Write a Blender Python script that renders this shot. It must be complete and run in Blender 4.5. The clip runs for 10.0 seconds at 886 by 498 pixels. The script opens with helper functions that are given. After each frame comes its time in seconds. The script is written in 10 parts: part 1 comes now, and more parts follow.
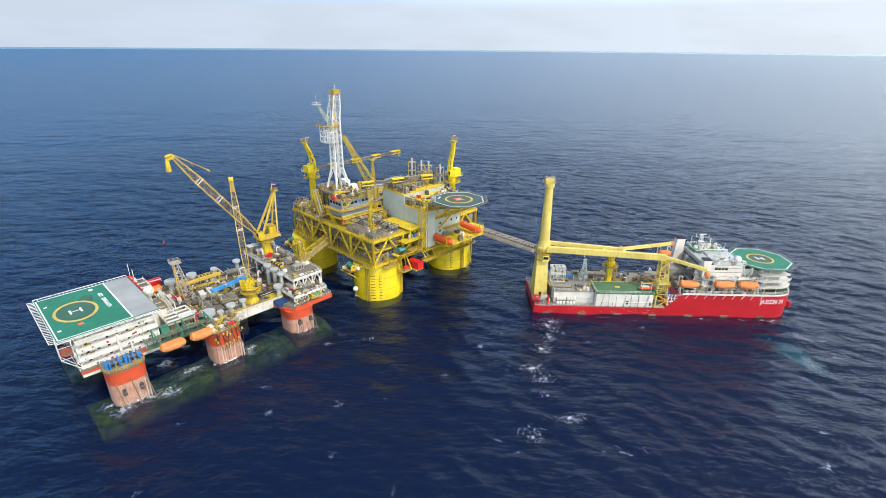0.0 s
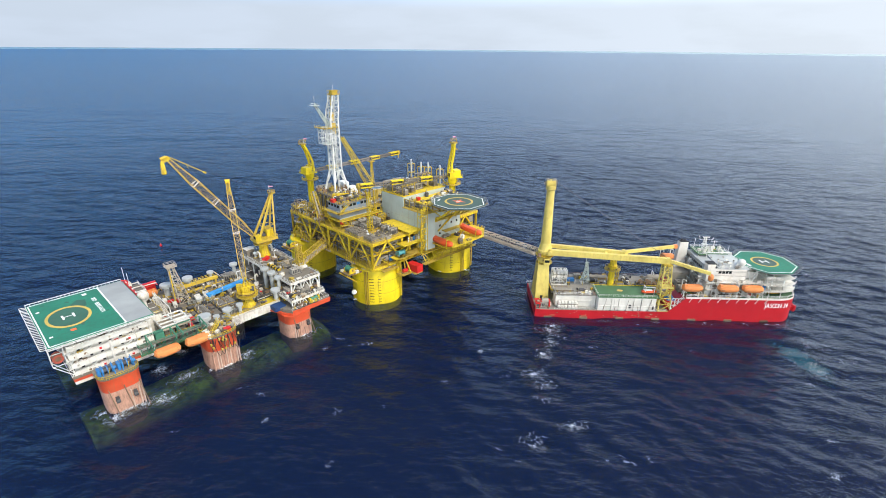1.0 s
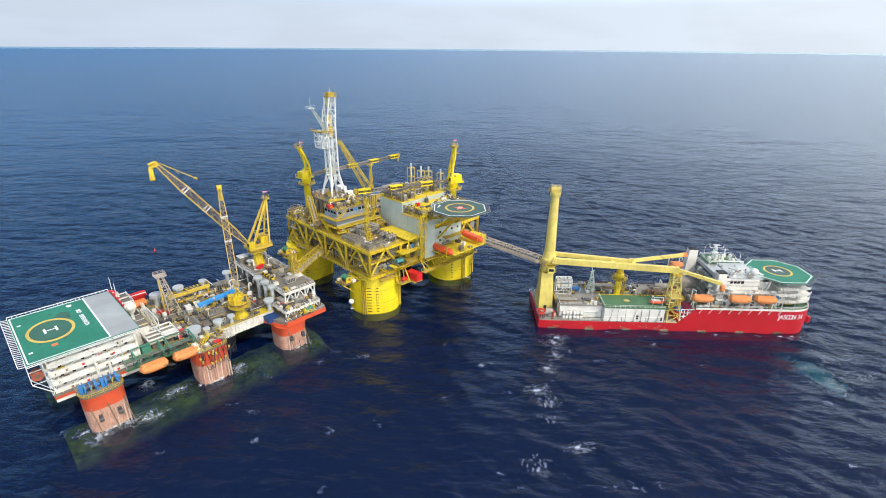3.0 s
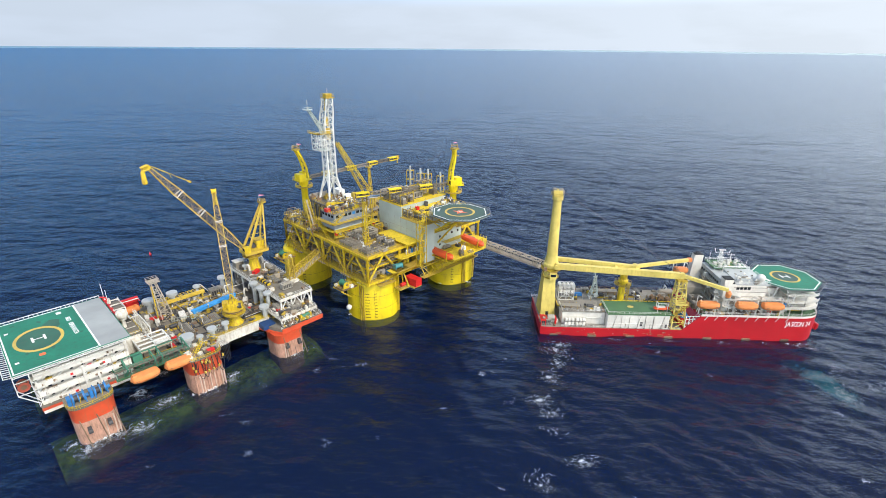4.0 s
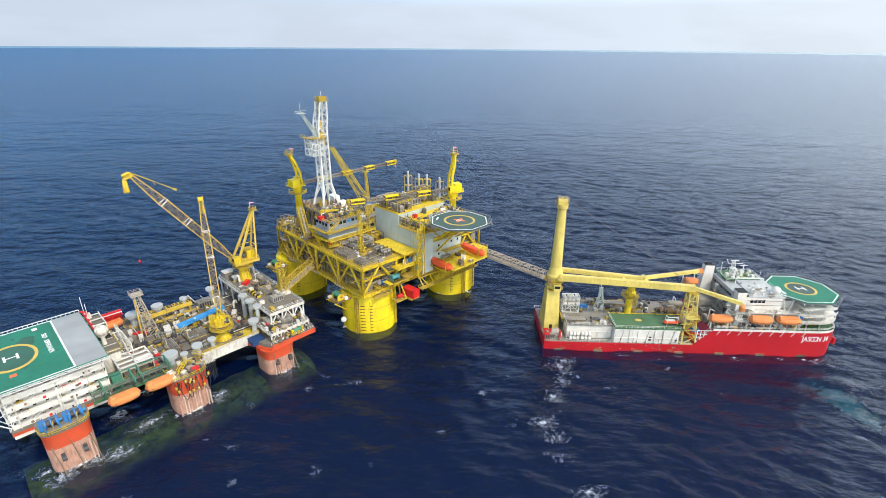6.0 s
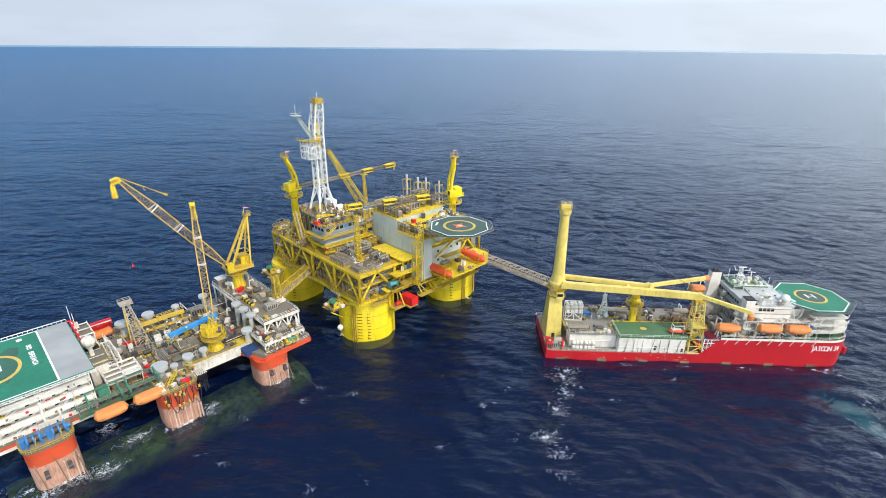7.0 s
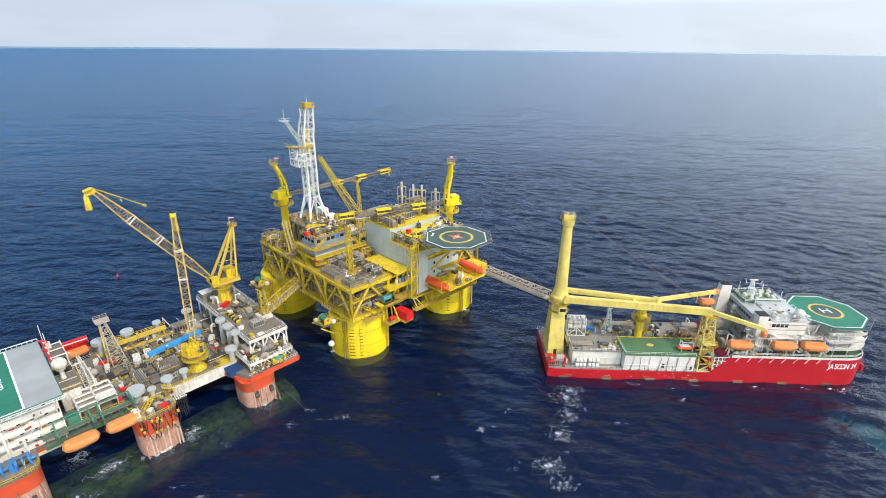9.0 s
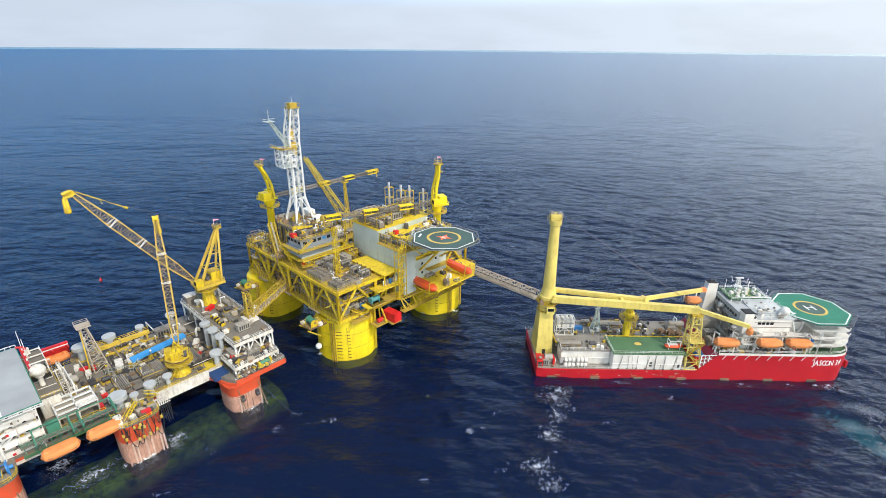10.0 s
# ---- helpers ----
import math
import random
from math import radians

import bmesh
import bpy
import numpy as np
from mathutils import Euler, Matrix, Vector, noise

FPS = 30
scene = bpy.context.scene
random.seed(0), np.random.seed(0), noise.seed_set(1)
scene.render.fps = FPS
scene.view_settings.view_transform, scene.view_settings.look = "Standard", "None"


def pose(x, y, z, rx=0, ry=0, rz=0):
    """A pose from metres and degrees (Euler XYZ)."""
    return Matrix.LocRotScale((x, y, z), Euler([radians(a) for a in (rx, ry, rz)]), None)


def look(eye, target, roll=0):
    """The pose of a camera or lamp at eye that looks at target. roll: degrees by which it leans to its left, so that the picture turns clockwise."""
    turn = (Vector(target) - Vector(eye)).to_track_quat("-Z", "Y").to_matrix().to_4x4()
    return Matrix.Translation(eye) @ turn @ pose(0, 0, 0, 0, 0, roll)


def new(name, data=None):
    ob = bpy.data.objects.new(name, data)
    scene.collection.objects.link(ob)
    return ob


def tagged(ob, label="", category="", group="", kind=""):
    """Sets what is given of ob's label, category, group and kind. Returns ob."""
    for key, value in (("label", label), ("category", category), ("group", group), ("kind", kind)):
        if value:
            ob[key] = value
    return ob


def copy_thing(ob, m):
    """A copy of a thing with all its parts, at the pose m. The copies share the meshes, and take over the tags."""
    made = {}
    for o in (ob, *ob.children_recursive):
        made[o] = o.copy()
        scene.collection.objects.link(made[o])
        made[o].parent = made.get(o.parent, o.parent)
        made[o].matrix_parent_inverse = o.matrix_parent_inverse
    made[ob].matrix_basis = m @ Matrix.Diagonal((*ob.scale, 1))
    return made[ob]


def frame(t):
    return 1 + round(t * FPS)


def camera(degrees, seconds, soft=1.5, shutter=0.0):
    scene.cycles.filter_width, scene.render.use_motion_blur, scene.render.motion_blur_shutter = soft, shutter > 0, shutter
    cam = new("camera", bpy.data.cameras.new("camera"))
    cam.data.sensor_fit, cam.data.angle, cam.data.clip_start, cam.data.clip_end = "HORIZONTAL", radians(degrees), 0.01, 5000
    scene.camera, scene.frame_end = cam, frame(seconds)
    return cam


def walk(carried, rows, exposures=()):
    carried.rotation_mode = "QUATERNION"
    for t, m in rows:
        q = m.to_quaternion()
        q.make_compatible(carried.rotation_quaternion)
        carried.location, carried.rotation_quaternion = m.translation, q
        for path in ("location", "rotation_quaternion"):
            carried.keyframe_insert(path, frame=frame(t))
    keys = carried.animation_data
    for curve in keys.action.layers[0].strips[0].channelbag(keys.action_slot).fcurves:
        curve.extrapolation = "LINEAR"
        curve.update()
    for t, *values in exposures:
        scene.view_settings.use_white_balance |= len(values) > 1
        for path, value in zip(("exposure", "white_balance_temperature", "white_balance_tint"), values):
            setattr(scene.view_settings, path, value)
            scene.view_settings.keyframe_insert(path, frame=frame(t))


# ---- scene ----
cam = camera(84.4, 10.0, 0.9)
PATH = [
    (0, (-1.589, 0.205, 112.41), (-1.585, 2.053, 111.644), 0.5),
    (0.5, (-1.343, 1.663, 112.202), (-1.34, 3.511, 111.438), 0.4),
    (1, (-1.508, 3.699, 112.463), (-1.504, 5.547, 111.697), 0.5),
    (1.5, (-1.265, 5.583, 112.499), (-1.263, 7.431, 111.733), 0.5),
    (2, (-0.98, 7.796, 112.468), (-0.982, 9.644, 111.703), 0.4),
    (2.5, (-0.54, 10.063, 112.722), (-0.546, 11.91, 111.955), 0.4),
    (4, (-0.228, 17.569, 113.235), (-0.236, 19.415, 112.466), 0.5),
    (4.5, (0.041, 20.049, 113.255), (0.031, 21.896, 112.486), 0.5),
    (5, (0.121, 22.815, 113.401), (0.112, 24.661, 112.631), 0.6),
    (5.5, (0.387, 25.315, 113.376), (0.375, 27.161, 112.607), 0.5),
    (7, (0.969, 34.308, 113.933), (0.955, 36.153, 113.161), 0.5),
    (7.5, (0.995, 37.377, 113.773), (0.981, 39.223, 113.003), 0.5),
    (8, (1.207, 40.598, 113.714), (1.193, 42.444, 112.947), 0.5),
    (8.5, (1.431, 43.267, 113.779), (1.419, 45.114, 113.014), 0.5),
    (9, (1.822, 45.013, 114.141), (1.813, 46.859, 113.373), 0.5),
    (9.5, (2.252, 45.674, 113.909), (2.265, 47.522, 113.144), 0.6),
    (10, (2.91, 45.934, 113.855), (2.94, 47.781, 113.089), 0.5),
]
walk(cam, [(t, look(eye, target, roll)) for t, eye, target, roll in PATH])

# ---- world, sun, exposure ----
SUN_ELEV, SUN_AZ = 50.0, 133.0          # azimuth clockwise from +y
world = bpy.data.worlds.new("world")
scene.world = world
world.use_nodes = True
wt = world.node_tree
wt.nodes.clear()
w_out = wt.nodes.new("ShaderNodeOutputWorld")
w_bg = wt.nodes.new("ShaderNodeBackground")
w_sky = wt.nodes.new("ShaderNodeTexSky")
w_sky.sky_type, w_sky.sun_disc = "NISHITA", False
w_sky.sun_elevation, w_sky.sun_rotation = radians(SUN_ELEV), radians(SUN_AZ)
w_sky.air_density, w_sky.dust_density, w_sky.ozone_density = 1.0, 2.0, 2.0
w_co = wt.nodes.new("ShaderNodeTexCoord")
w_map = wt.nodes.new("ShaderNodeMapping")
w_map.inputs["Scale"].default_value = (2.0, 2.0, 9.0)
w_noise = wt.nodes.new("ShaderNodeTexNoise")
w_noise.inputs["Scale"].default_value, w_noise.inputs["Detail"].default_value = 2.2, 8.0
w_sep = wt.nodes.new("ShaderNodeSeparateXYZ")
w_haze = wt.nodes.new("ShaderNodeMapRange")           # thin white haze low down, clearer sky above
w_haze.interpolation_type = "SMOOTHSTEP"
w_haze.inputs["From Min"].default_value, w_haze.inputs["From Max"].default_value = 0.05, 0.66
w_haze.inputs["To Min"].default_value, w_haze.inputs["To Max"].default_value = 0.92, 0.10
w_cloud = wt.nodes.new("ShaderNodeMapRange")
w_cloud.inputs["From Min"].default_value, w_cloud.inputs["From Max"].default_value = 0.40, 0.75
w_cloud.inputs["To Min"].default_value, w_cloud.inputs["To Max"].default_value = 0.0, 0.18
w_add = wt.nodes.new("ShaderNodeMath")
w_add.operation, w_add.use_clamp = "ADD", True
w_mix = wt.nodes.new("ShaderNodeMix")
w_mix.data_type = "RGBA"
# the haze glows more on the sun's side of the sky
w_dot = wt.nodes.new("ShaderNodeVectorMath")
w_dot.operation = "DOT_PRODUCT"
w_dot.inputs[1].default_value = (math.sin(radians(SUN_AZ)), math.cos(radians(SUN_AZ)), 0.05)
w_glow = wt.nodes.new("ShaderNodeMapRange")
w_glow.inputs["From Min"].default_value, w_glow.inputs["From Max"].default_value = -1.0, 1.0
w_tone = wt.nodes.new("ShaderNodeMix")                # clear blue away from the sun, white towards it
w_tone.data_type = "RGBA"
w_tone.inputs["A"].default_value, w_tone.inputs["B"].default_value = (2.7, 8.4, 17.8, 1), (43.8, 46.6, 47.6, 1)
w_low = wt.nodes.new("ShaderNodeMapRange")            # pale haze at the horizon
w_low.interpolation_type = "SMOOTHSTEP"
w_low.inputs["From Min"].default_value, w_low.inputs["From Max"].default_value = 0.06, 0.13
w_low.inputs["To Min"].default_value, w_low.inputs["To Max"].default_value = 0.9, 0.0
w_pale = wt.nodes.new("ShaderNodeMix")
w_pale.data_type = "RGBA"
w_pale.inputs["B"].default_value = (7.1, 7.6, 8.2, 1)
wt.links.new(w_co.outputs["Generated"], w_dot.inputs[0])
wt.links.new(w_dot.outputs["Value"], w_glow.inputs["Value"])
wt.links.new(w_glow.outputs["Result"], w_tone.inputs["Factor"])
wt.links.new(w_sep.outputs["Z"], w_low.inputs["Value"])
wt.links.new(w_low.outputs["Result"], w_pale.inputs["Factor"])
wt.links.new(w_tone.outputs["Result"], w_pale.inputs["A"])
wt.links.new(w_pale.outputs["Result"], w_mix.inputs["B"])
wt.links.new(w_co.outputs["Generated"], w_map.inputs["Vector"])
wt.links.new(w_map.outputs["Vector"], w_noise.inputs["Vector"])
wt.links.new(w_co.outputs["Generated"], w_sep.inputs["Vector"])
wt.links.new(w_sep.outputs["Z"], w_haze.inputs["Value"])
wt.links.new(w_noise.outputs["Fac"], w_cloud.inputs["Value"])
wt.links.new(w_haze.outputs["Result"], w_add.inputs[0])
wt.links.new(w_cloud.outputs["Result"], w_add.inputs[1])
wt.links.new(w_add.outputs["Value"], w_mix.inputs["Factor"])
wt.links.new(w_sky.outputs["Color"], w_mix.inputs["A"])
wt.links.new(w_mix.outputs["Result"], w_bg.inputs["Color"])
w_bg.inputs["Strength"].default_value = 0.094
wt.links.new(w_bg.outputs["Background"], w_out.inputs["Surface"])

sun = new("sun", bpy.data.lights.new("sun", "SUN"))
sun.data.energy, sun.data.angle, sun.data.color = 3.0, radians(5.0), (1.0, 0.92, 0.78)
_az, _el = radians(SUN_AZ), radians(SUN_ELEV)
_to_sun = Vector((math.sin(_az) * math.cos(_el), math.cos(_az) * math.cos(_el), math.sin(_el)))
sun.matrix_world = look(_to_sun * 900, (0, 0, 0))
scene.view_settings.exposure = 0.02


# ---- materials ----
def paint(name, color, rough=0.55, metal=0.0, dirt=0.35, stain=(0.12, 0.07, 0.04), size=0.35, streak=True, bump=0.15, vary=0.0, spread=0.53):
    """Painted or bare steel: grain, larger blotches, rust and dirt streaks that run down."""
    m = bpy.data.materials.new(name)
    m.use_nodes = True
    nt = m.node_tree
    b = nt.nodes["Principled BSDF"]
    b.inputs["Roughness"].default_value, b.inputs["Metallic"].default_value = rough, metal
    co = nt.nodes.new("ShaderNodeTexCoord")
    mp = nt.nodes.new("ShaderNodeMapping")
    mp.inputs["Scale"].default_value = (1, 1, 0.22 if streak else 1)
    n1 = nt.nodes.new("ShaderNodeTexNoise")
    n1.inputs["Scale"].default_value, n1.inputs["Detail"].default_value, n1.inputs["Roughness"].default_value = size * 2.2, 9, 0.68
    n2 = nt.nodes.new("ShaderNodeTexNoise")
    n2.inputs["Scale"].default_value, n2.inputs["Detail"].default_value = size * 0.33, 4
    r1 = nt.nodes.new("ShaderNodeMapRange")
    r1.inputs["From Min"].default_value, r1.inputs["From Max"].default_value = spread, spread + 0.25
    r1.inputs["To Max"].default_value = dirt
    mx = nt.nodes.new("ShaderNodeMix")
    mx.data_type = "RGBA"
    mx.inputs["B"].default_value = (*stain, 1)
    hs = nt.nodes.new("ShaderNodeHueSaturation")
    hs.inputs["Color"].default_value = (*color, 1)
    r2 = nt.nodes.new("ShaderNodeMapRange")
    r2.inputs["From Min"].default_value, r2.inputs["From Max"].default_value = 0.25, 0.75
    r2.inputs["To Min"].default_value, r2.inputs["To Max"].default_value = 0.78, 1.15
    nt.links.new(co.outputs["Object"], mp.inputs["Vector"])
    nt.links.new(mp.outputs["Vector"], n1.inputs["Vector"])
    nt.links.new(co.outputs["Object"], n2.inputs["Vector"])
    nt.links.new(n1.outputs["Fac"], r1.inputs["Value"])
    nt.links.new(n2.outputs["Fac"], r2.inputs["Value"])
    val = r2.outputs["Result"]
    if vary:
        inf = nt.nodes.new("ShaderNodeObjectInfo")
        r3 = nt.nodes.new("ShaderNodeMapRange")
        r3.inputs["To Min"].default_value, r3.inputs["To Max"].default_value = 1 - vary, 1 + vary
        mu = nt.nodes.new("ShaderNodeMath")
        mu.operation = "MULTIPLY"
        nt.links.new(inf.outputs["Random"], r3.inputs["Value"])
        nt.links.new(r3.outputs["Result"], mu.inputs[0])
        nt.links.new(val, mu.inputs[1])
        val = mu.outputs["Value"]
    nt.links.new(val, hs.inputs["Value"])
    nt.links.new(r1.outputs["Result"], mx.inputs["Factor"])
    nt.links.new(hs.outputs["Color"], mx.inputs["A"])
    nt.links.new(mx.outputs["Result"], b.inputs["Base Color"])
    if bump:
        bp = nt.nodes.new("ShaderNodeBump")
        bp.inputs["Strength"].default_value, bp.inputs["Distance"].default_value = bump, 0.05
        nt.links.new(n1.outputs["Fac"], bp.inputs["Height"])
        nt.links.new(bp.outputs["Normal"], b.inputs["Normal"])
    return m


YELLOW = paint("weathered_yellow_paint", (0.70, 0.51, 0.012), 0.55, dirt=0.8, stain=(0.24, 0.135, 0.035), size=0.6, spread=0.43)
YELLOW_CLEAN = paint("bright_yellow_column_paint", (0.77, 0.59, 0.008), 0.5, dirt=0.5, stain=(0.36, 0.22, 0.03), size=0.3, spread=0.50)
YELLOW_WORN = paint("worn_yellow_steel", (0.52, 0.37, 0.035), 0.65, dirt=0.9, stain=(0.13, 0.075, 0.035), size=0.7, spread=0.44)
YELLOW_DARK = paint("dirty_yellow_deck", (0.44, 0.31, 0.05), 0.75, dirt=0.85, stain=(0.15, 0.10, 0.06), size=0.5, streak=False)
YELLOW_DECK = paint("bright_yellow_deck", (0.74, 0.545, 0.025), 0.65, spread=0.46, dirt=0.65, stain=(0.30, 0.2, 0.05), size=0.4, streak=False)
CREAM = paint("pale_yellow_crane_paint", (0.72, 0.58, 0.15), 0.45, dirt=0.55, stain=(0.36, 0.22, 0.06), size=0.4, spread=0.49)
AMBER = paint("amber_crane_paint", (0.56, 0.39, 0.05), 0.55, dirt=0.5, stain=(0.2, 0.11, 0.04), size=0.5)
WHITE = paint("white_paint", (0.78, 0.79, 0.78), 0.5, dirt=0.35, stain=(0.36, 0.28, 0.20), size=0.45)
WHITE_STEEL = paint("white_lattice_steel", (0.70, 0.70, 0.67), 0.5, dirt=0.5, stain=(0.36, 0.29, 0.2), size=0.6)
PALE_GREY = paint("pale_grey_cladding", (0.44, 0.50, 0.46), 0.55, dirt=0.35, stain=(0.3, 0.3, 0.27), size=0.25)
GREY = paint("grey_steel", (0.285, 0.262, 0.222), 0.6, dirt=0.5, stain=(0.13, 0.10, 0.08), size=0.6, vary=0.25)
GREY_DECK = paint("grey_deck_plate", (0.25, 0.232, 0.20), 0.75, dirt=0.6, stain=(0.11, 0.085, 0.06), size=0.5, streak=False)
SHIP_WHITE = paint("weathered_white_paint", (0.72, 0.695, 0.635), 0.5, dirt=0.5, stain=(0.42, 0.34, 0.24), size=0.5)
NAVY = paint("dark_navy_recess_shade", (0.012, 0.05, 0.16), 0.6, dirt=0.5, stain=(0.03, 0.03, 0.04), size=0.7)
TANK_GREY = paint("pale_tank_paint", (0.42, 0.44, 0.44), 0.5, dirt=0.4, stain=(0.33, 0.31, 0.27), size=0.5)
RIG_WHITE = paint("worn_cream_white_paint", (0.72, 0.69, 0.62), 0.55, dirt=0.8, stain=(0.30, 0.21, 0.13), size=0.65, spread=0.47)
RIG_DECK = paint("worn_beige_grey_deck", (0.19, 0.172, 0.142), 0.8, spread=0.46, dirt=0.75, stain=(0.12, 0.09, 0.06), size=0.6, streak=False)
NET_GREY = paint("dull_net_steel", (0.16, 0.18, 0.18), 0.7, dirt=0.4, stain=(0.08, 0.07, 0.06), size=0.8)
GREY_PAD = paint("grey_painted_deck", (0.33, 0.345, 0.345), 0.75, dirt=0.35, stain=(0.28, 0.27, 0.25), size=0.25, streak=False)
DARK = paint("dark_machinery", (0.055, 0.055, 0.06), 0.6, dirt=0.4, stain=(0.15, 0.09, 0.05), size=0.8, vary=0.3)
SLATE = paint("slate_grey_cladding", (0.24, 0.27, 0.30), 0.55, dirt=0.5, stain=(0.12, 0.11, 0.10), size=0.4)
DRAB = paint("drab_grey_brown_steel", (0.19, 0.165, 0.13), 0.7, dirt=0.5, stain=(0.09, 0.07, 0.05), size=0.7, vary=0.3)
RED_BROWN = paint("rust_red_steel", (0.34, 0.075, 0.045), 0.65, dirt=0.5, stain=(0.14, 0.06, 0.04), size=0.8)
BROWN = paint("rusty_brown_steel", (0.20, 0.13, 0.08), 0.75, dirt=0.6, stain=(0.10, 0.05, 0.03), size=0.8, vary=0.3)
ORANGE = paint("orange_hull_paint", (0.62, 0.08, 0.028), 0.55, dirt=0.6, stain=(0.34, 0.12, 0.06), size=0.6, spread=0.48)
BOAT_ORANGE = paint("orange_lifeboat_shell", (0.78, 0.27, 0.08), 0.55, dirt=0.4, stain=(0.4, 0.2, 0.1), size=0.8)
BOAT_RED = paint("red_lifeboat_shell", (0.70, 0.09, 0.02), 0.4, dirt=0.25, stain=(0.3, 0.1, 0.05), size=0.8)
RED = paint("red_ship_hull", (0.47, 0.012, 0.020), 0.42, dirt=0.30, stain=(0.30, 0.05, 0.04), size=0.2)
RED_BOX = paint("red_container_paint", (0.62, 0.02, 0.02), 0.5, dirt=0.25, stain=(0.2, 0.03, 0.02), size=0.8)
PALE_PIPE = paint("salt_bleached_pipe", (0.58, 0.42, 0.34), 0.8, dirt=0.7, stain=(0.32, 0.20, 0.14), size=0.9)
PINK = paint("fouled_pink_antifouling", (0.54, 0.30, 0.22), 0.8, dirt=0.85, stain=(0.20, 0.13, 0.09), size=0.9, spread=0.45)
GREEN_PAD = paint("green_helideck_paint", (0.020, 0.19, 0.115), 0.7, spread=0.47, dirt=0.55, stain=(0.04, 0.10, 0.07), size=0.3, streak=False)
GREEN_WORN = paint("worn_green_helideck_paint", (0.035, 0.125, 0.085), 0.75, dirt=0.6, stain=(0.07, 0.10, 0.07), size=0.4, streak=False, spread=0.45)
GREEN_DARK = paint("dark_green_helideck_paint", (0.055, 0.10, 0.085), 0.7, dirt=0.3, stain=(0.05, 0.07, 0.06), size=0.3, streak=False)
GREEN_DECK = paint("worn_green_deck_paint", (0.07, 0.16, 0.07), 0.7, dirt=0.6, stain=(0.12, 0.11, 0.06), size=0.4, streak=False)
GREEN = paint("green_steel", (0.05, 0.20, 0.13), 0.6, dirt=0.4, stain=(0.1, 0.1, 0.06), size=0.6)
RUSTY_LATTICE = paint("rust_stained_lattice", (0.36, 0.25, 0.10), 0.7, dirt=0.7, stain=(0.16, 0.10, 0.06), size=0.5, spread=0.45)
LINE_WHITE = paint("white_marking", (0.80, 0.80, 0.78), 0.6, dirt=0.25, stain=(0.4, 0.42, 0.4), size=1.0, streak=False, bump=0)
LINE_YELLOW = paint("yellow_marking", (0.58, 0.42, 0.09), 0.6, dirt=0.25, stain=(0.35, 0.3, 0.06), size=1.0, streak=False, bump=0)
LINE_RED = paint("orange_red_marking", (0.85, 0.16, 0.05), 0.6, dirt=0.2, stain=(0.5, 0.15, 0.05), size=1.0, streak=False, bump=0)
BLUE = paint("blue_painted_steel", (0.03, 0.19, 0.48), 0.5, dirt=0.3, stain=(0.04, 0.06, 0.1), size=0.8)
SKY_BLUE = paint("light_blue_walkway", (0.05, 0.30, 0.68), 0.55, dirt=0.25, stain=(0.05, 0.15, 0.3), size=0.8)
TEAL = paint("teal_machinery", (0.08, 0.28, 0.29), 0.55, dirt=0.3, stain=(0.05, 0.1, 0.1), size=0.8)
BLACK = paint("black_rubber", (0.02, 0.02, 0.022), 0.7, dirt=0.2, stain=(0.06, 0.05, 0.04), size=1.0)
TAN = paint("tan_tarpaulin", (0.42, 0.36, 0.28), 0.85, dirt=0.4, stain=(0.2, 0.17, 0.12), size=0.8, streak=False)
CLOTH = paint("flag_cloth", (0.75, 0.30, 0.40), 0.9, dirt=0.1, size=1.0)
GLASS = bpy.data.materials.new("dark_window_glass")
GLASS.use_nodes = True
_g = GLASS.node_tree.nodes["Principled BSDF"]
_g.inputs["Base Color"].default_value, _g.inputs["Roughness"].default_value = (0.015, 0.02, 0.025, 1), 0.08


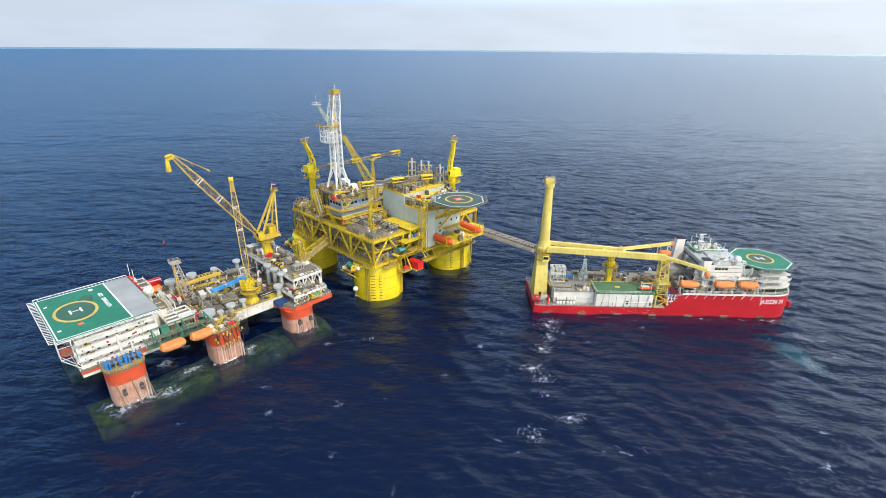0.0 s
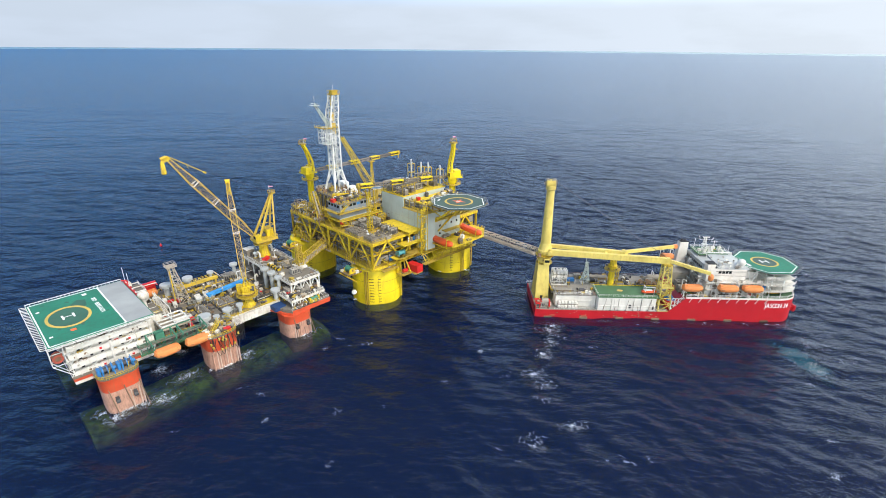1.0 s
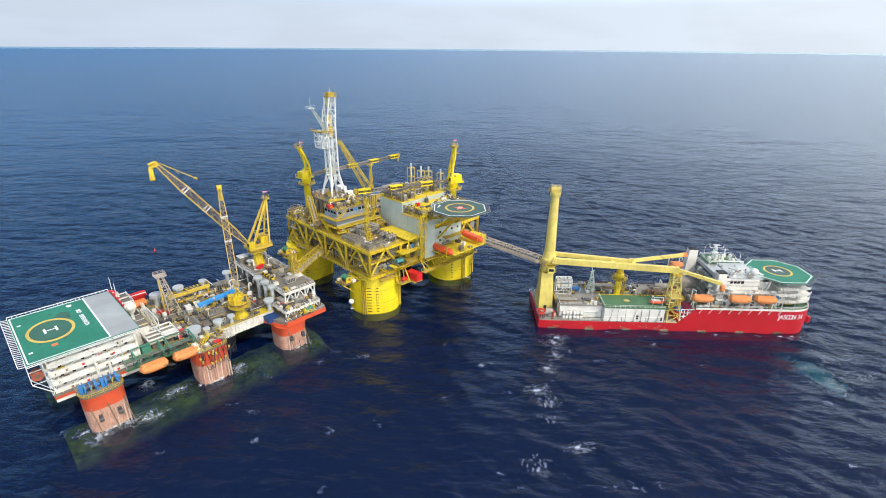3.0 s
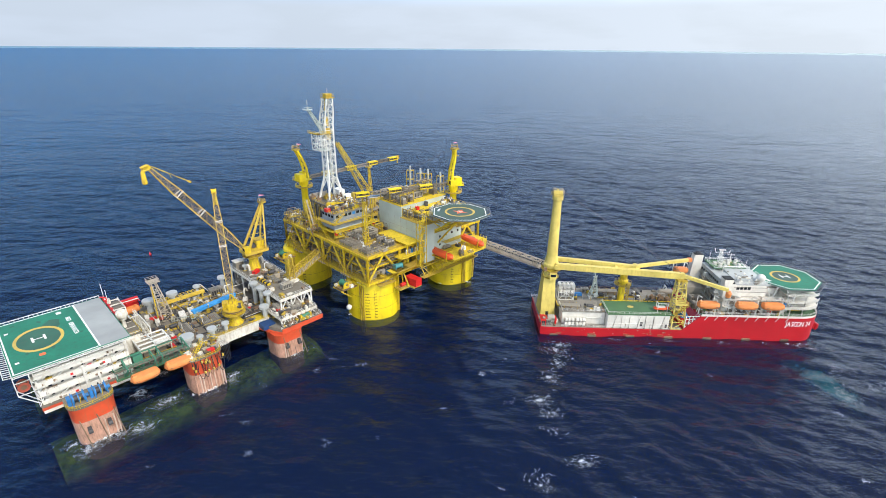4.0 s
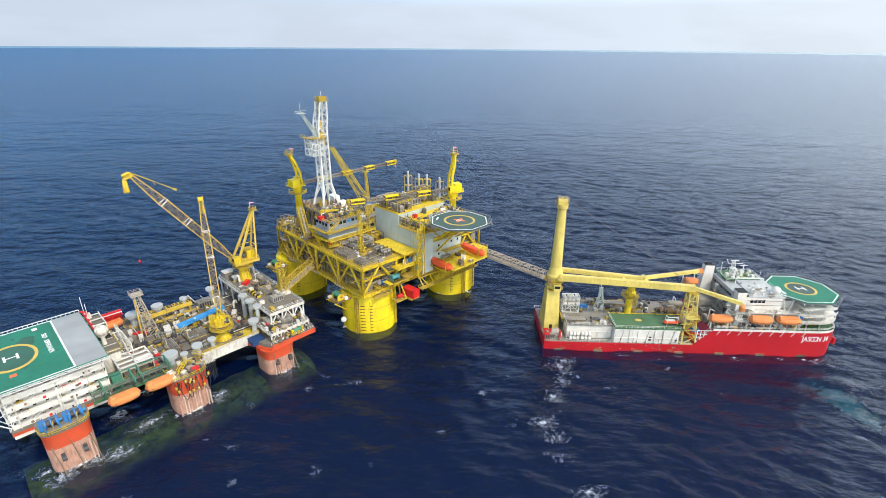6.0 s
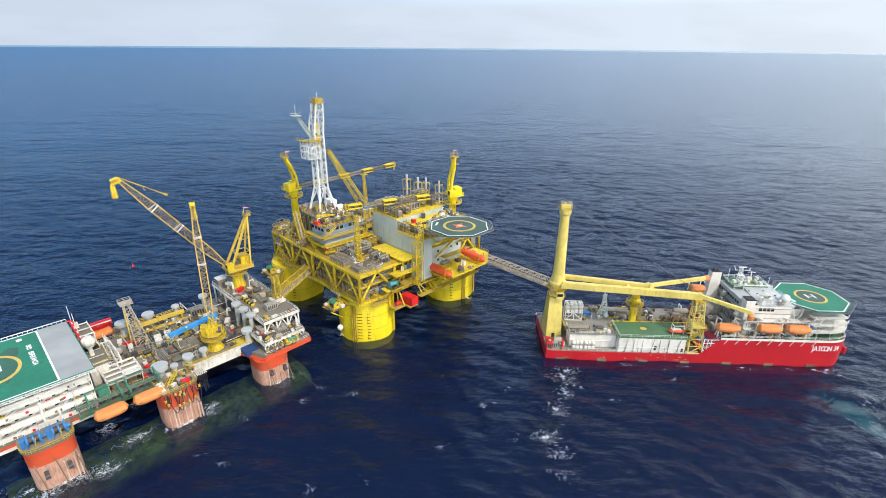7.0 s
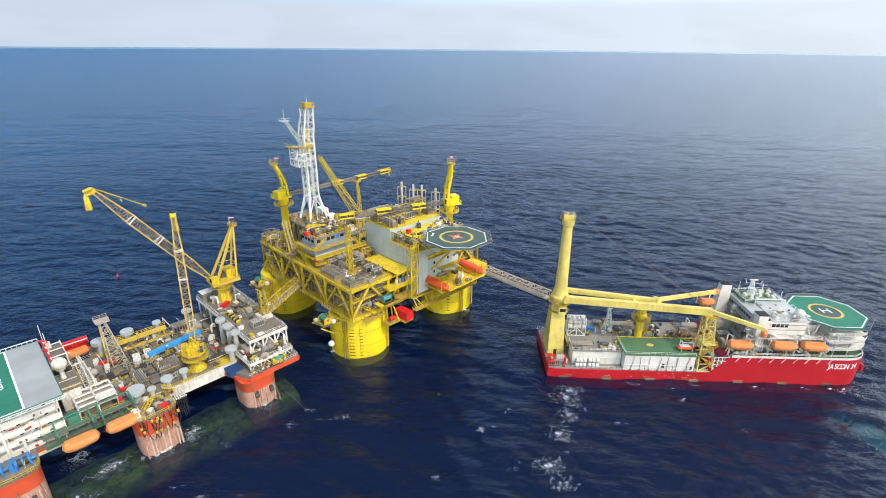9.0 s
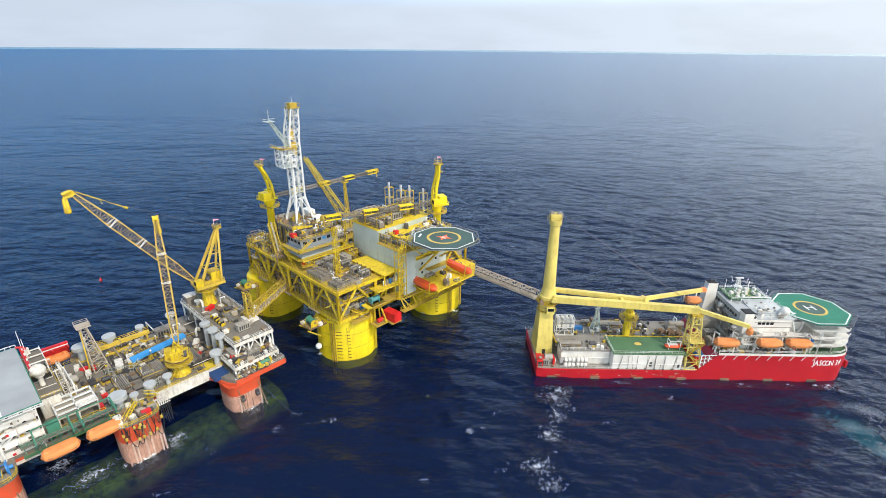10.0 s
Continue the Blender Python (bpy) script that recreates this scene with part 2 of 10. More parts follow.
def sea_material():
    m = bpy.data.materials.new("deep_sea_water")
    m.use_nodes = True
    nt = m.node_tree
    b = nt.nodes["Principled BSDF"]
    out = nt.nodes["Material Output"]
    b.inputs["Base Color"].default_value = (0.0004, 0.0062, 0.041, 1)
    b.inputs["IOR"].default_value = 1.42
    b.inputs["Roughness"].default_value = 0.21
    geo = nt.nodes.new("ShaderNodeNewGeometry")

    def field(sx, sy, rot, scale, detail, rough=0.55):
        mp = nt.nodes.new("ShaderNodeMapping")
        mp.inputs["Scale"].default_value, mp.inputs["Rotation"].default_value = (sx, sy, 1), (0, 0, radians(rot))
        n = nt.nodes.new("ShaderNodeTexNoise")
        n.inputs["Scale"].default_value, n.inputs["Detail"].default_value, n.inputs["Roughness"].default_value = scale, detail, rough
        nt.links.new(geo.outputs["Position"], mp.inputs["Vector"])
        nt.links.new(mp.outputs["Vector"], n.inputs["Vector"])
        return n.outputs["Fac"]

    def math_node(op, a, c):
        n = nt.nodes.new("ShaderNodeMath")
        n.operation = op
        for k, v in enumerate((a, c)):
            if isinstance(v, (int, float)):
                n.inputs[k].default_value = v
            else:
                nt.links.new(v, n.inputs[k])
        return n.outputs["Value"]

    def ramp(v, lo, hi, to=1.0):
        n = nt.nodes.new("ShaderNodeMapRange")
        n.interpolation_type = "SMOOTHSTEP"
        n.inputs["From Min"].default_value, n.inputs["From Max"].default_value, n.inputs["To Max"].default_value = lo, hi, to
        nt.links.new(v, n.inputs["Value"])
        return n.outputs["Result"]

    # slopes of the chop, from a height field taken at three neighbouring places
    def slope(sx, sy, rot, scale, detail, step, gain):
        hs = []
        for off in ((0, 0, 0), (step, 0, 0), (0, step, 0)):
            ad = nt.nodes.new("ShaderNodeVectorMath")
            ad.inputs[1].default_value = off
            nt.links.new(geo.outputs["Position"], ad.inputs[0])
            mp = nt.nodes.new("ShaderNodeMapping")
            mp.inputs["Scale"].default_value, mp.inputs["Rotation"].default_value = (sx, sy, 0), (0, 0, radians(rot))
            n = nt.nodes.new("ShaderNodeTexNoise")
            n.noise_dimensions = "2D"
            n.inputs["Scale"].default_value, n.inputs["Detail"].default_value, n.inputs["Roughness"].default_value = scale, detail, 0.6
            nt.links.new(ad.outputs["Vector"], mp.inputs["Vector"])
            nt.links.new(mp.outputs["Vector"], n.inputs["Vector"])
            hs.append(n.outputs["Fac"])
        return [math_node("MULTIPLY", math_node("SUBTRACT", hs[0], h), gain / step) for h in hs[1:]]

    s1, s2 = slope(0.55, 1.0, 14, 0.17, 5, 0.30, 1.4), slope(0.65, 1.0, -22, 0.75, 3, 0.12, 0.14)
    s3 = slope(0.5, 1.0, 8, 0.065, 3, 1.0, 1.35)      # the longer swell
    s4 = slope(0.45, 1.0, -6, 0.020, 4, 2.0, 3.2)    # groups of waves
    s5 = slope(0.4, 1.0, 5, 0.0075, 4, 5.0, 5.0)     # gusts and wave trains far out
    # the short chop melts together with distance and leaves the longer waves
    away = nt.nodes.new("ShaderNodeVectorMath")
    away.operation = "LENGTH"
    nt.links.new(geo.outputs["Position"], away.inputs[0])

    def fade(near, far, lo):
        n = nt.nodes.new("ShaderNodeMapRange")
        n.interpolation_type = "SMOOTHSTEP"
        n.inputs["From Min"].default_value, n.inputs["From Max"].default_value = near, far
        n.inputs["To Min"].default_value, n.inputs["To Max"].default_value = 1.0, lo
        nt.links.new(away.outputs["Value"], n.inputs["Value"])
        return n.outputs["Result"]

    f1, f2, f3, f4 = fade(330, 950, 0.10), fade(300, 900, 0.1), fade(600, 1800, 0.15), fade(1500, 4000, 0.5)
    cx = nt.nodes.new("ShaderNodeCombineXYZ")
    for k, axis in enumerate("XY"):
        short = math_node("ADD", math_node("MULTIPLY", s1[k], f1), math_node("MULTIPLY", s2[k], f2))
        longer = math_node("ADD", math_node("MULTIPLY", s3[k], f3), math_node("MULTIPLY", s4[k], f4))
        nt.links.new(math_node("ADD", math_node("ADD", short, longer), s5[k]), cx.inputs[axis])
    ad = nt.nodes.new("ShaderNodeVectorMath")
    nt.links.new(cx.outputs["Vector"], ad.inputs[0])
    nt.links.new(geo.outputs["Normal"], ad.inputs[1])
    nm = nt.nodes.new("ShaderNodeVectorMath")
    nm.operation = "NORMALIZE"
    nt.links.new(ad.outputs["Vector"], nm.inputs[0])
    nt.links.new(nm.outputs["Vector"], b.inputs["Normal"])
    # breaking crests: small torn white patches gathered in loose groups
    caps = math_node("MULTIPLY", ramp(field(1, 1, 0, 0.017, 2), 0.56, 0.70), ramp(field(0.6, 1, 20, 0.16, 7, 0.68), 0.655, 0.72))
    mx = nt.nodes.new("ShaderNodeMixShader")
    foam = nt.nodes.new("ShaderNodeBsdfDiffuse")
    foam.inputs["Color"].default_value = (0.75, 0.80, 0.84, 1)
    # the upper metres of water let some light through
    clear = nt.nodes.new("ShaderNodeBsdfTransparent")
    clear.inputs["Color"].default_value = (0.74, 0.93, 0.66, 1)
    mt = nt.nodes.new("ShaderNodeMixShader")
    mt.inputs["Fac"].default_value = 0.30
    nt.links.new(b.outputs["BSDF"], mt.inputs[1])
    nt.links.new(clear.outputs["BSDF"], mt.inputs[2])
    nt.links.new(caps, mx.inputs["Fac"])
    nt.links.new(mt.outputs["Shader"], mx.inputs[1])
    nt.links.new(foam.outputs["BSDF"], mx.inputs[2])
    nt.links.new(mx.outputs["Shader"], out.inputs["Surface"])
    return m


def foam_material(name="torn_sea_foam", color=(0.8, 0.85, 0.88), scale=0.8, rim=(0.46, 0.72), soft=0.09, threads=False):
    m = bpy.data.materials.new(name)
    m.use_nodes = True
    nt = m.node_tree
    b = nt.nodes["Principled BSDF"]
    b.inputs["Base Color"].default_value, b.inputs["Roughness"].default_value = (*color, 1), 0.8
    geo = nt.nodes.new("ShaderNodeNewGeometry")
    co = nt.nodes.new("ShaderNodeTexCoord")
    n = nt.nodes.new("ShaderNodeTexNoise")
    n.inputs["Scale"].default_value, n.inputs["Detail"].default_value, n.inputs["Roughness"].default_value = scale, 8, 0.75
    n.inputs["Distortion"].default_value = 1.2
    nt.links.new(geo.outputs["Position"], n.inputs["Vector"])
    ln = nt.nodes.new("ShaderNodeVectorMath")
    ln.operation = "LENGTH"
    nt.links.new(co.outputs["Object"], ln.inputs[0])
    r = nt.nodes.new("ShaderNodeMapRange")          # thins out towards the patch's rim
    r.inputs["From Min"].default_value, r.inputs["From Max"].default_value = 0.15, 1.0
    r.inputs["To Min"].default_value, r.inputs["To Max"].default_value = rim
    nt.links.new(ln.outputs["Value"], r.inputs["Value"])
    s = nt.nodes.new("ShaderNodeMath")
    s.operation = "SUBTRACT"
    height = n.outputs["Fac"]
    if threads:                                     # thin curling lines where the noise crosses its middle
        m1, m2, m3 = (nt.nodes.new("ShaderNodeMath") for _ in range(3))
        m1.operation, m2.operation, m3.operation = "SUBTRACT", "ABSOLUTE", "SUBTRACT"
        m1.inputs[1].default_value, m3.inputs[0].default_value = 0.5, 0.72
        m4 = nt.nodes.new("ShaderNodeMath")
        m4.operation, m4.inputs[1].default_value = "MULTIPLY", 4.0
        nt.links.new(n.outputs["Fac"], m1.inputs[0])
        nt.links.new(m1.outputs["Value"], m2.inputs[0])
        nt.links.new(m2.outputs["Value"], m4.inputs[0])
        nt.links.new(m4.outputs["Value"], m3.inputs[1])
        height = m3.outputs["Value"]
        n.inputs["Detail"].default_value, n.inputs["Roughness"].default_value = 5, 0.6
    nt.links.new(height, s.inputs[0])
    nt.links.new(r.outputs["Result"], s.inputs[1])
    r2 = nt.nodes.new("ShaderNodeMapRange")
    r2.inputs["From Min"].default_value, r2.inputs["From Max"].default_value = -0.01, soft
    nt.links.new(s.outputs["Value"], r2.inputs["Value"])
    nt.links.new(r2.outputs["Result"], b.inputs["Alpha"])
    return m


SEA = sea_material()
FOAM = foam_material()
CREST = paint("white_breaking_foam", (0.44, 0.51, 0.58), 0.8, dirt=0.7, stain=(0.16, 0.25, 0.34), size=1.2, streak=False, bump=0)
THREADS = foam_material("curling_foam_threads", (0.75, 0.82, 0.86), 0.55, (0.62, 0.80), 0.22, True)
DEEP = paint("deep_blue_water", (0.0012, 0.006, 0.026), 1.0, dirt=0.0, size=0.05, streak=False, bump=0)
ALGAE_HAZE = paint("green_overgrown_steel_depth_haze", (0.52, 0.54, 0.05), 0.9, dirt=0.95, stain=(0.02, 0.05, 0.025), size=0.13, streak=False, spread=0.40)
# water's dimming painted in: the growth's colour turns deep blue with depth
_nt = ALGAE_HAZE.node_tree
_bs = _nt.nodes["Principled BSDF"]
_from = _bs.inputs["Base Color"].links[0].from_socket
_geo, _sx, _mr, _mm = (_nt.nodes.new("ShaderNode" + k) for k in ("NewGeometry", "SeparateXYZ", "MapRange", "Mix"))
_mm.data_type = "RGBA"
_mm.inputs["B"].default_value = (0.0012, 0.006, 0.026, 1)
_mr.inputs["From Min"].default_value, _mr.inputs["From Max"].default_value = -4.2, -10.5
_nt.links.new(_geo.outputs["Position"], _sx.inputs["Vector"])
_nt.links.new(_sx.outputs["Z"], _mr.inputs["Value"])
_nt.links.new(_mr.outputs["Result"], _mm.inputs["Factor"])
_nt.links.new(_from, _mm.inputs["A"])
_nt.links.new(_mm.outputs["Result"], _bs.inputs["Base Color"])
PLUME = foam_material("turquoise_bubble_water", (0.05, 0.52, 1.0), 0.09, (0.10, 0.62), 0.42)


# ---- building helpers ----
class Geo:
    """Collects vertices and faces for one mesh."""

    def __init__(self):
        self.v, self.f = [], []

    def add(self, verts, faces):
        n = len(self.v)
        self.v += [tuple(p) for p in verts]
        self.f += [tuple(i + n for i in q) for q in faces]
        return self

    def prism(self, low, high):
        """Between two rings of as many points."""
        n = len(low)
        side = [(i, (i + 1) % n, n + (i + 1) % n, n + i) for i in range(n)]
        return self.add([*low, *high], [tuple(range(n - 1, -1, -1)), tuple(range(n, 2 * n)), *side])

    def box(self, x0, y0, z0, x1, y1, z1):
        return self.prism([(x0, y0, z0), (x1, y0, z0), (x1, y1, z0), (x0, y1, z0)], [(x0, y0, z1), (x1, y0, z1), (x1, y1, z1), (x0, y1, z1)])

    def slab(self, outline, z0, z1):
        return self.prism([(x, y, z0) for x, y in outline], [(x, y, z1) for x, y in outline])

    def tube(self, a, b, r, n=6, r2=None):
        a, b = Vector(a), Vector(b)
        d = (b - a).normalized()
        e = d.cross(Vector((0, 0, 1)) if abs(d.z) < 0.95 else Vector((1, 0, 0))).normalized()
        g = e.cross(d)
        r2 = r if r2 is None else r2
        turn = math.pi / 4 if n == 4 else 0.0
        ring = [(math.cos(turn + 2 * math.pi * k / n), math.sin(turn + 2 * math.pi * k / n)) for k in range(n)]
        return self.prism([a + (e * -c + g * s) * r for c, s in ring], [b + (e * -c + g * s) * r2 for c, s in ring])

    def bent(self, path, r, n=6):
        """One round pipe along a bent path."""
        pts = [Vector(p) for p in path]
        rings, e = [], None
        for k, p in enumerate(pts):
            d = (pts[min(k + 1, len(pts) - 1)] - pts[max(k - 1, 0)]).normalized()
            e = d.cross(Vector((0, 0, 1)) if abs(d.z) < 0.95 else Vector((0, 1, 0))).normalized() if e is None else (e - d * e.dot(d)).normalized()
            g = e.cross(d)
            rings.append([p + (e * math.cos(2 * math.pi * j / n) + g * math.sin(2 * math.pi * j / n)) * r for j in range(n)])
        return self.loft(rings)

    def bar(self, a, b, w=0.3):
        return self.tube(a, b, w * 0.7071, 4)

    def loft(self, rings, closed=True, caps=True):
        """A skin over rings of as many points each, with flat ends."""
        n = len(rings[0])
        verts = [p for ring in rings for p in ring]
        faces = [(k * n + i, k * n + (i + 1) % n, (k + 1) * n + (i + 1) % n, (k + 1) * n + i) for k in range(len(rings) - 1) for i in range(n if closed else n - 1)]
        if closed and caps:
            faces += [tuple(range(n - 1, -1, -1)), tuple((len(rings) - 1) * n + i for i in range(n))]
        return self.add(verts, faces)

    def turned(self, profile, n=24, centre=(0, 0)):
        """A body turned round the upright axis from (radius, height) pairs."""
        return self.loft([[(centre[0] + r * math.cos(2 * math.pi * k / n), centre[1] + r * math.sin(2 * math.pi * k / n), z) for k in range(n)] for r, z in profile])

    def ball(self, c, r, n=16, m=10, squash=1.0):
        rings = [[(c[0] + r * math.sin(math.pi * j / m) * math.cos(2 * math.pi * k / n), c[1] + r * math.sin(math.pi * j / m) * math.sin(2 * math.pi * k / n), c[2] - r * squash * math.cos(math.pi * j / m)) for k in range(n)] for j in range(1, m)]
        return self.loft(rings)

    def ring(self, c, r0, r1, z0, z1, n=40):
        rings = [[(c[0] + r * math.cos(2 * math.pi * k / n), c[1] + r * math.sin(2 * math.pi * k / n), z) for r, z in ((r0, z0), (r1, z0), (r1, z1), (r0, z1))] for k in range(n + 1)]
        return self.loft(rings)

    def lattice(self, a, b, w0, w1, bays, r=0.18, chord=None, up=(0, 0, 1), h0=None, h1=None):
        """A four-chord lattice from a to b, w wide and h high at its ends."""
        a, b = Vector(a), Vector(b)
        d = (b - a).normalized()
        u = Vector(up) if abs(d.dot(Vector(up))) < 0.97 else Vector((1, 0, 0))
        e = d.cross(u).normalized()
        g = e.cross(d)
        h0, h1 = h0 or w0, h1 or w1
        chord = chord or r * 1.6
        def node(k, i):
            t = k / bays
            w, h = w0 + (w1 - w0) * t, h0 + (h1 - h0) * t
            s = ((-1, -1), (1, -1), (1, 1), (-1, 1))[i % 4]
            return a + (b - a) * t + e * (s[0] * w / 2) + g * (s[1] * h / 2)
        for i in range(4):
            self.tube(node(0, i), node(bays, i), chord, 5)
        for k in range(bays):
            for i in range(4):
                p, q = (node(k, i), node(k + 1, i + 1)) if k % 2 else (node(k + 1, i), node(k, i + 1))
                self.tube(p, q, r, 4)
                self.tube(node(k, i), node(k, i + 1), r, 4)
        return self

    def railing(self, path, z, h=1.15, step=2.2, r=0.055, closed=False):
        pts = [Vector((x, y, z)) for x, y in path]
        if closed:
            pts.append(pts[0])
        for p, q in zip(pts, pts[1:]):
            n = max(1, round((q - p).length / step))
            for k in range(n + 1):
                s = p.lerp(q, k / n)
                self.tube(s, s + Vector((0, 0, h)), r, 4)
            for f in (0.5, 1.0):
                self.tube(p + Vector((0, 0, h * f)), q + Vector((0, 0, h * f)), r, 4)
        return self

    def stairs(self, a, b, w=1.0, n=12):
        """A sloping flight from a up to b: two strings, treads and handrails."""
        a, b = Vector(a), Vector(b)
        d = Vector((b.x - a.x, b.y - a.y, 0)).normalized()
        e = Vector((-d.y, d.x, 0)) * (w / 2)
        for s in (-1, 1):
            self.bar(a + e * s, b + e * s, 0.22)
            self.tube(a + e * s + Vector((0, 0, 1.05)), b + e * s + Vector((0, 0, 1.05)), 0.06, 4)
        for k in range(n):
            p = a.lerp(b, (k + 0.5) / n)
            self.bar(p - e, p + e, 0.2)
        return self


def rect(x0, y0, x1, y1):
    return [(x0, y0), (x1, y0), (x1, y1), (x0, y1)]


def gon(n, r, c=(0, 0), turn=0.0, sx=1.0):
    return [(c[0] + sx * r * math.cos(turn + 2 * math.pi * k / n), c[1] + r * math.sin(turn + 2 * math.pi * k / n)) for k in range(n)]


def mesh_of(name, geo, material):
    me = bpy.data.meshes.new(name)
    me.from_pydata(geo.v, [], geo.f)
    me.materials.append(material)
    me.shade_smooth()
    me.set_sharp_from_angle(angle=radians(32))
    return me


def part(name, geo, material, parent, label=""):
    ob = new(name, mesh_of(name, geo, material))
    ob.parent = parent
    return tagged(ob, label)


def parts(name, geos, material, parent, label=""):
    return [part(name, g, material, parent, label) for g in geos]


def thing(name, m, label, category, group="", kind=""):
    ob = new(name)
    ob.empty_display_size = 1.0
    ob.matrix_basis = m
    return tagged(ob, label, category, group, kind)


def words(name, text, size, m, material, parent, thick=0.03, stretch=1.0, bold=0.0):
    """Painted lettering with a little body, centred at the pose m under its parent."""
    cu = bpy.data.curves.new(name, "FONT")
    cu.body, cu.size, cu.extrude, cu.offset, cu.align_x, cu.align_y = text, size, thick, bold, "CENTER", "CENTER"
    tmp = bpy.data.objects.new(name, cu)
    me = bpy.data.meshes.new_from_object(tmp)
    bpy.data.objects.remove(tmp)
    me.materials.clear()
    me.materials.append(material)
    me.transform(m @ Matrix.Diagonal((stretch, 1, 1, 1)))
    ob = new(name, me)
    ob.parent = parent
    return ob


PLAT = pose(-33.0, 217.5, 0, 0, 0, 45.5)      # four-column platform: front column at its origin
RIG = pose(-121.0, 127.0, 0, 0, 0, 46.5)      # semi-submersible tender rig: stern corner at its origin
SHIP = pose(40.0, 209.5, 0, 0, 0, -1.5)          # construction ship: middle of the stern at its origin


# ---- sea ----
def build_sea():
    """One sheet from the platforms to the horizon. Past 1.2 km it is lifted a little, so that its rim stands where the true horizon does."""
    radii = [0.0]
    while radii[-1] < 4480:
        r = radii[-1]
        radii.append(r + (1.7 if r < 260 else min(1.7 * (r / 260) ** 1.75, 190)))
    radii = np.array(radii[1:])
    n = 1000
    ang = np.linspace(0, 2 * np.pi, n, endpoint=False)
    x = radii[:, None] * np.cos(ang)
    y = 200 + radii[:, None] * np.sin(ang)
    z = 85.5 * (np.clip(radii - 1200, 0, None) / (radii[-1] - 1200))[:, None] ** 2 * np.ones(n)
    rng = np.random.default_rng(4)
    fade = np.clip((700 - radii) / 450, 0, 1)[:, None]
    for _ in range(34):
        length = rng.uniform(5, 17)
        way = radians(248) + rng.normal(0, 0.42)
        k = 2 * np.pi / length
        z = z + fade * 0.006 * length ** 0.8 * np.sin(k * (x * np.cos(way) + y * np.sin(way)) + rng.uniform(0, 6.28)) 
    verts = np.stack([x, y, z], -1).reshape(-1, 3)
    rows = len(radii)
    a = (np.arange(rows - 1)[:, None] * n + np.arange(n)).ravel()
    b = (np.arange(rows - 1)[:, None] * n + (np.arange(n) + 1) % n).ravel()
    quads = np.stack([a, a + n, b + n, b], -1)
    faces = quads.tolist() + [tuple(range(n))]
    me = bpy.data.meshes.new("water")
    me.from_pydata(verts.tolist(), [], faces)
    me.materials.append(SEA)
    me.shade_smooth()
    tagged(new("water", me), "deep blue open sea with small breaking waves", "sea", kind="structure")
    rr = radii[::6]
    deep = Geo().loft([[(r * math.cos(k * math.pi / 60), 200 + r * math.sin(k * math.pi / 60), 85.5 * (max(0, r - 1200) / (radii[-1] - 1200)) ** 2 - 12) for k in range(120)] for r in [0.5, *rr.tolist(), float(radii[-1])]], caps=False)
    deep_ob = new("water_depth", mesh_of("water_depth", deep, DEEP))
    tagged(deep_ob, "dark blue depth of the sea below the surface", "sea", kind="structure")


build_sea()


# ---- four-column production platform ----
def at(frame_m, x, y, z=0.0, turn=0.0):
    return frame_m @ pose(x, y, z, 0, 0, turn)


HX0, HX1, HY0, HY1 = -10.5, 60.0, -11.0, 58.0      # edges of the platform's decks
LOW, MID, TOP = 20.0, 26.0, 32.0                   # its deck heights


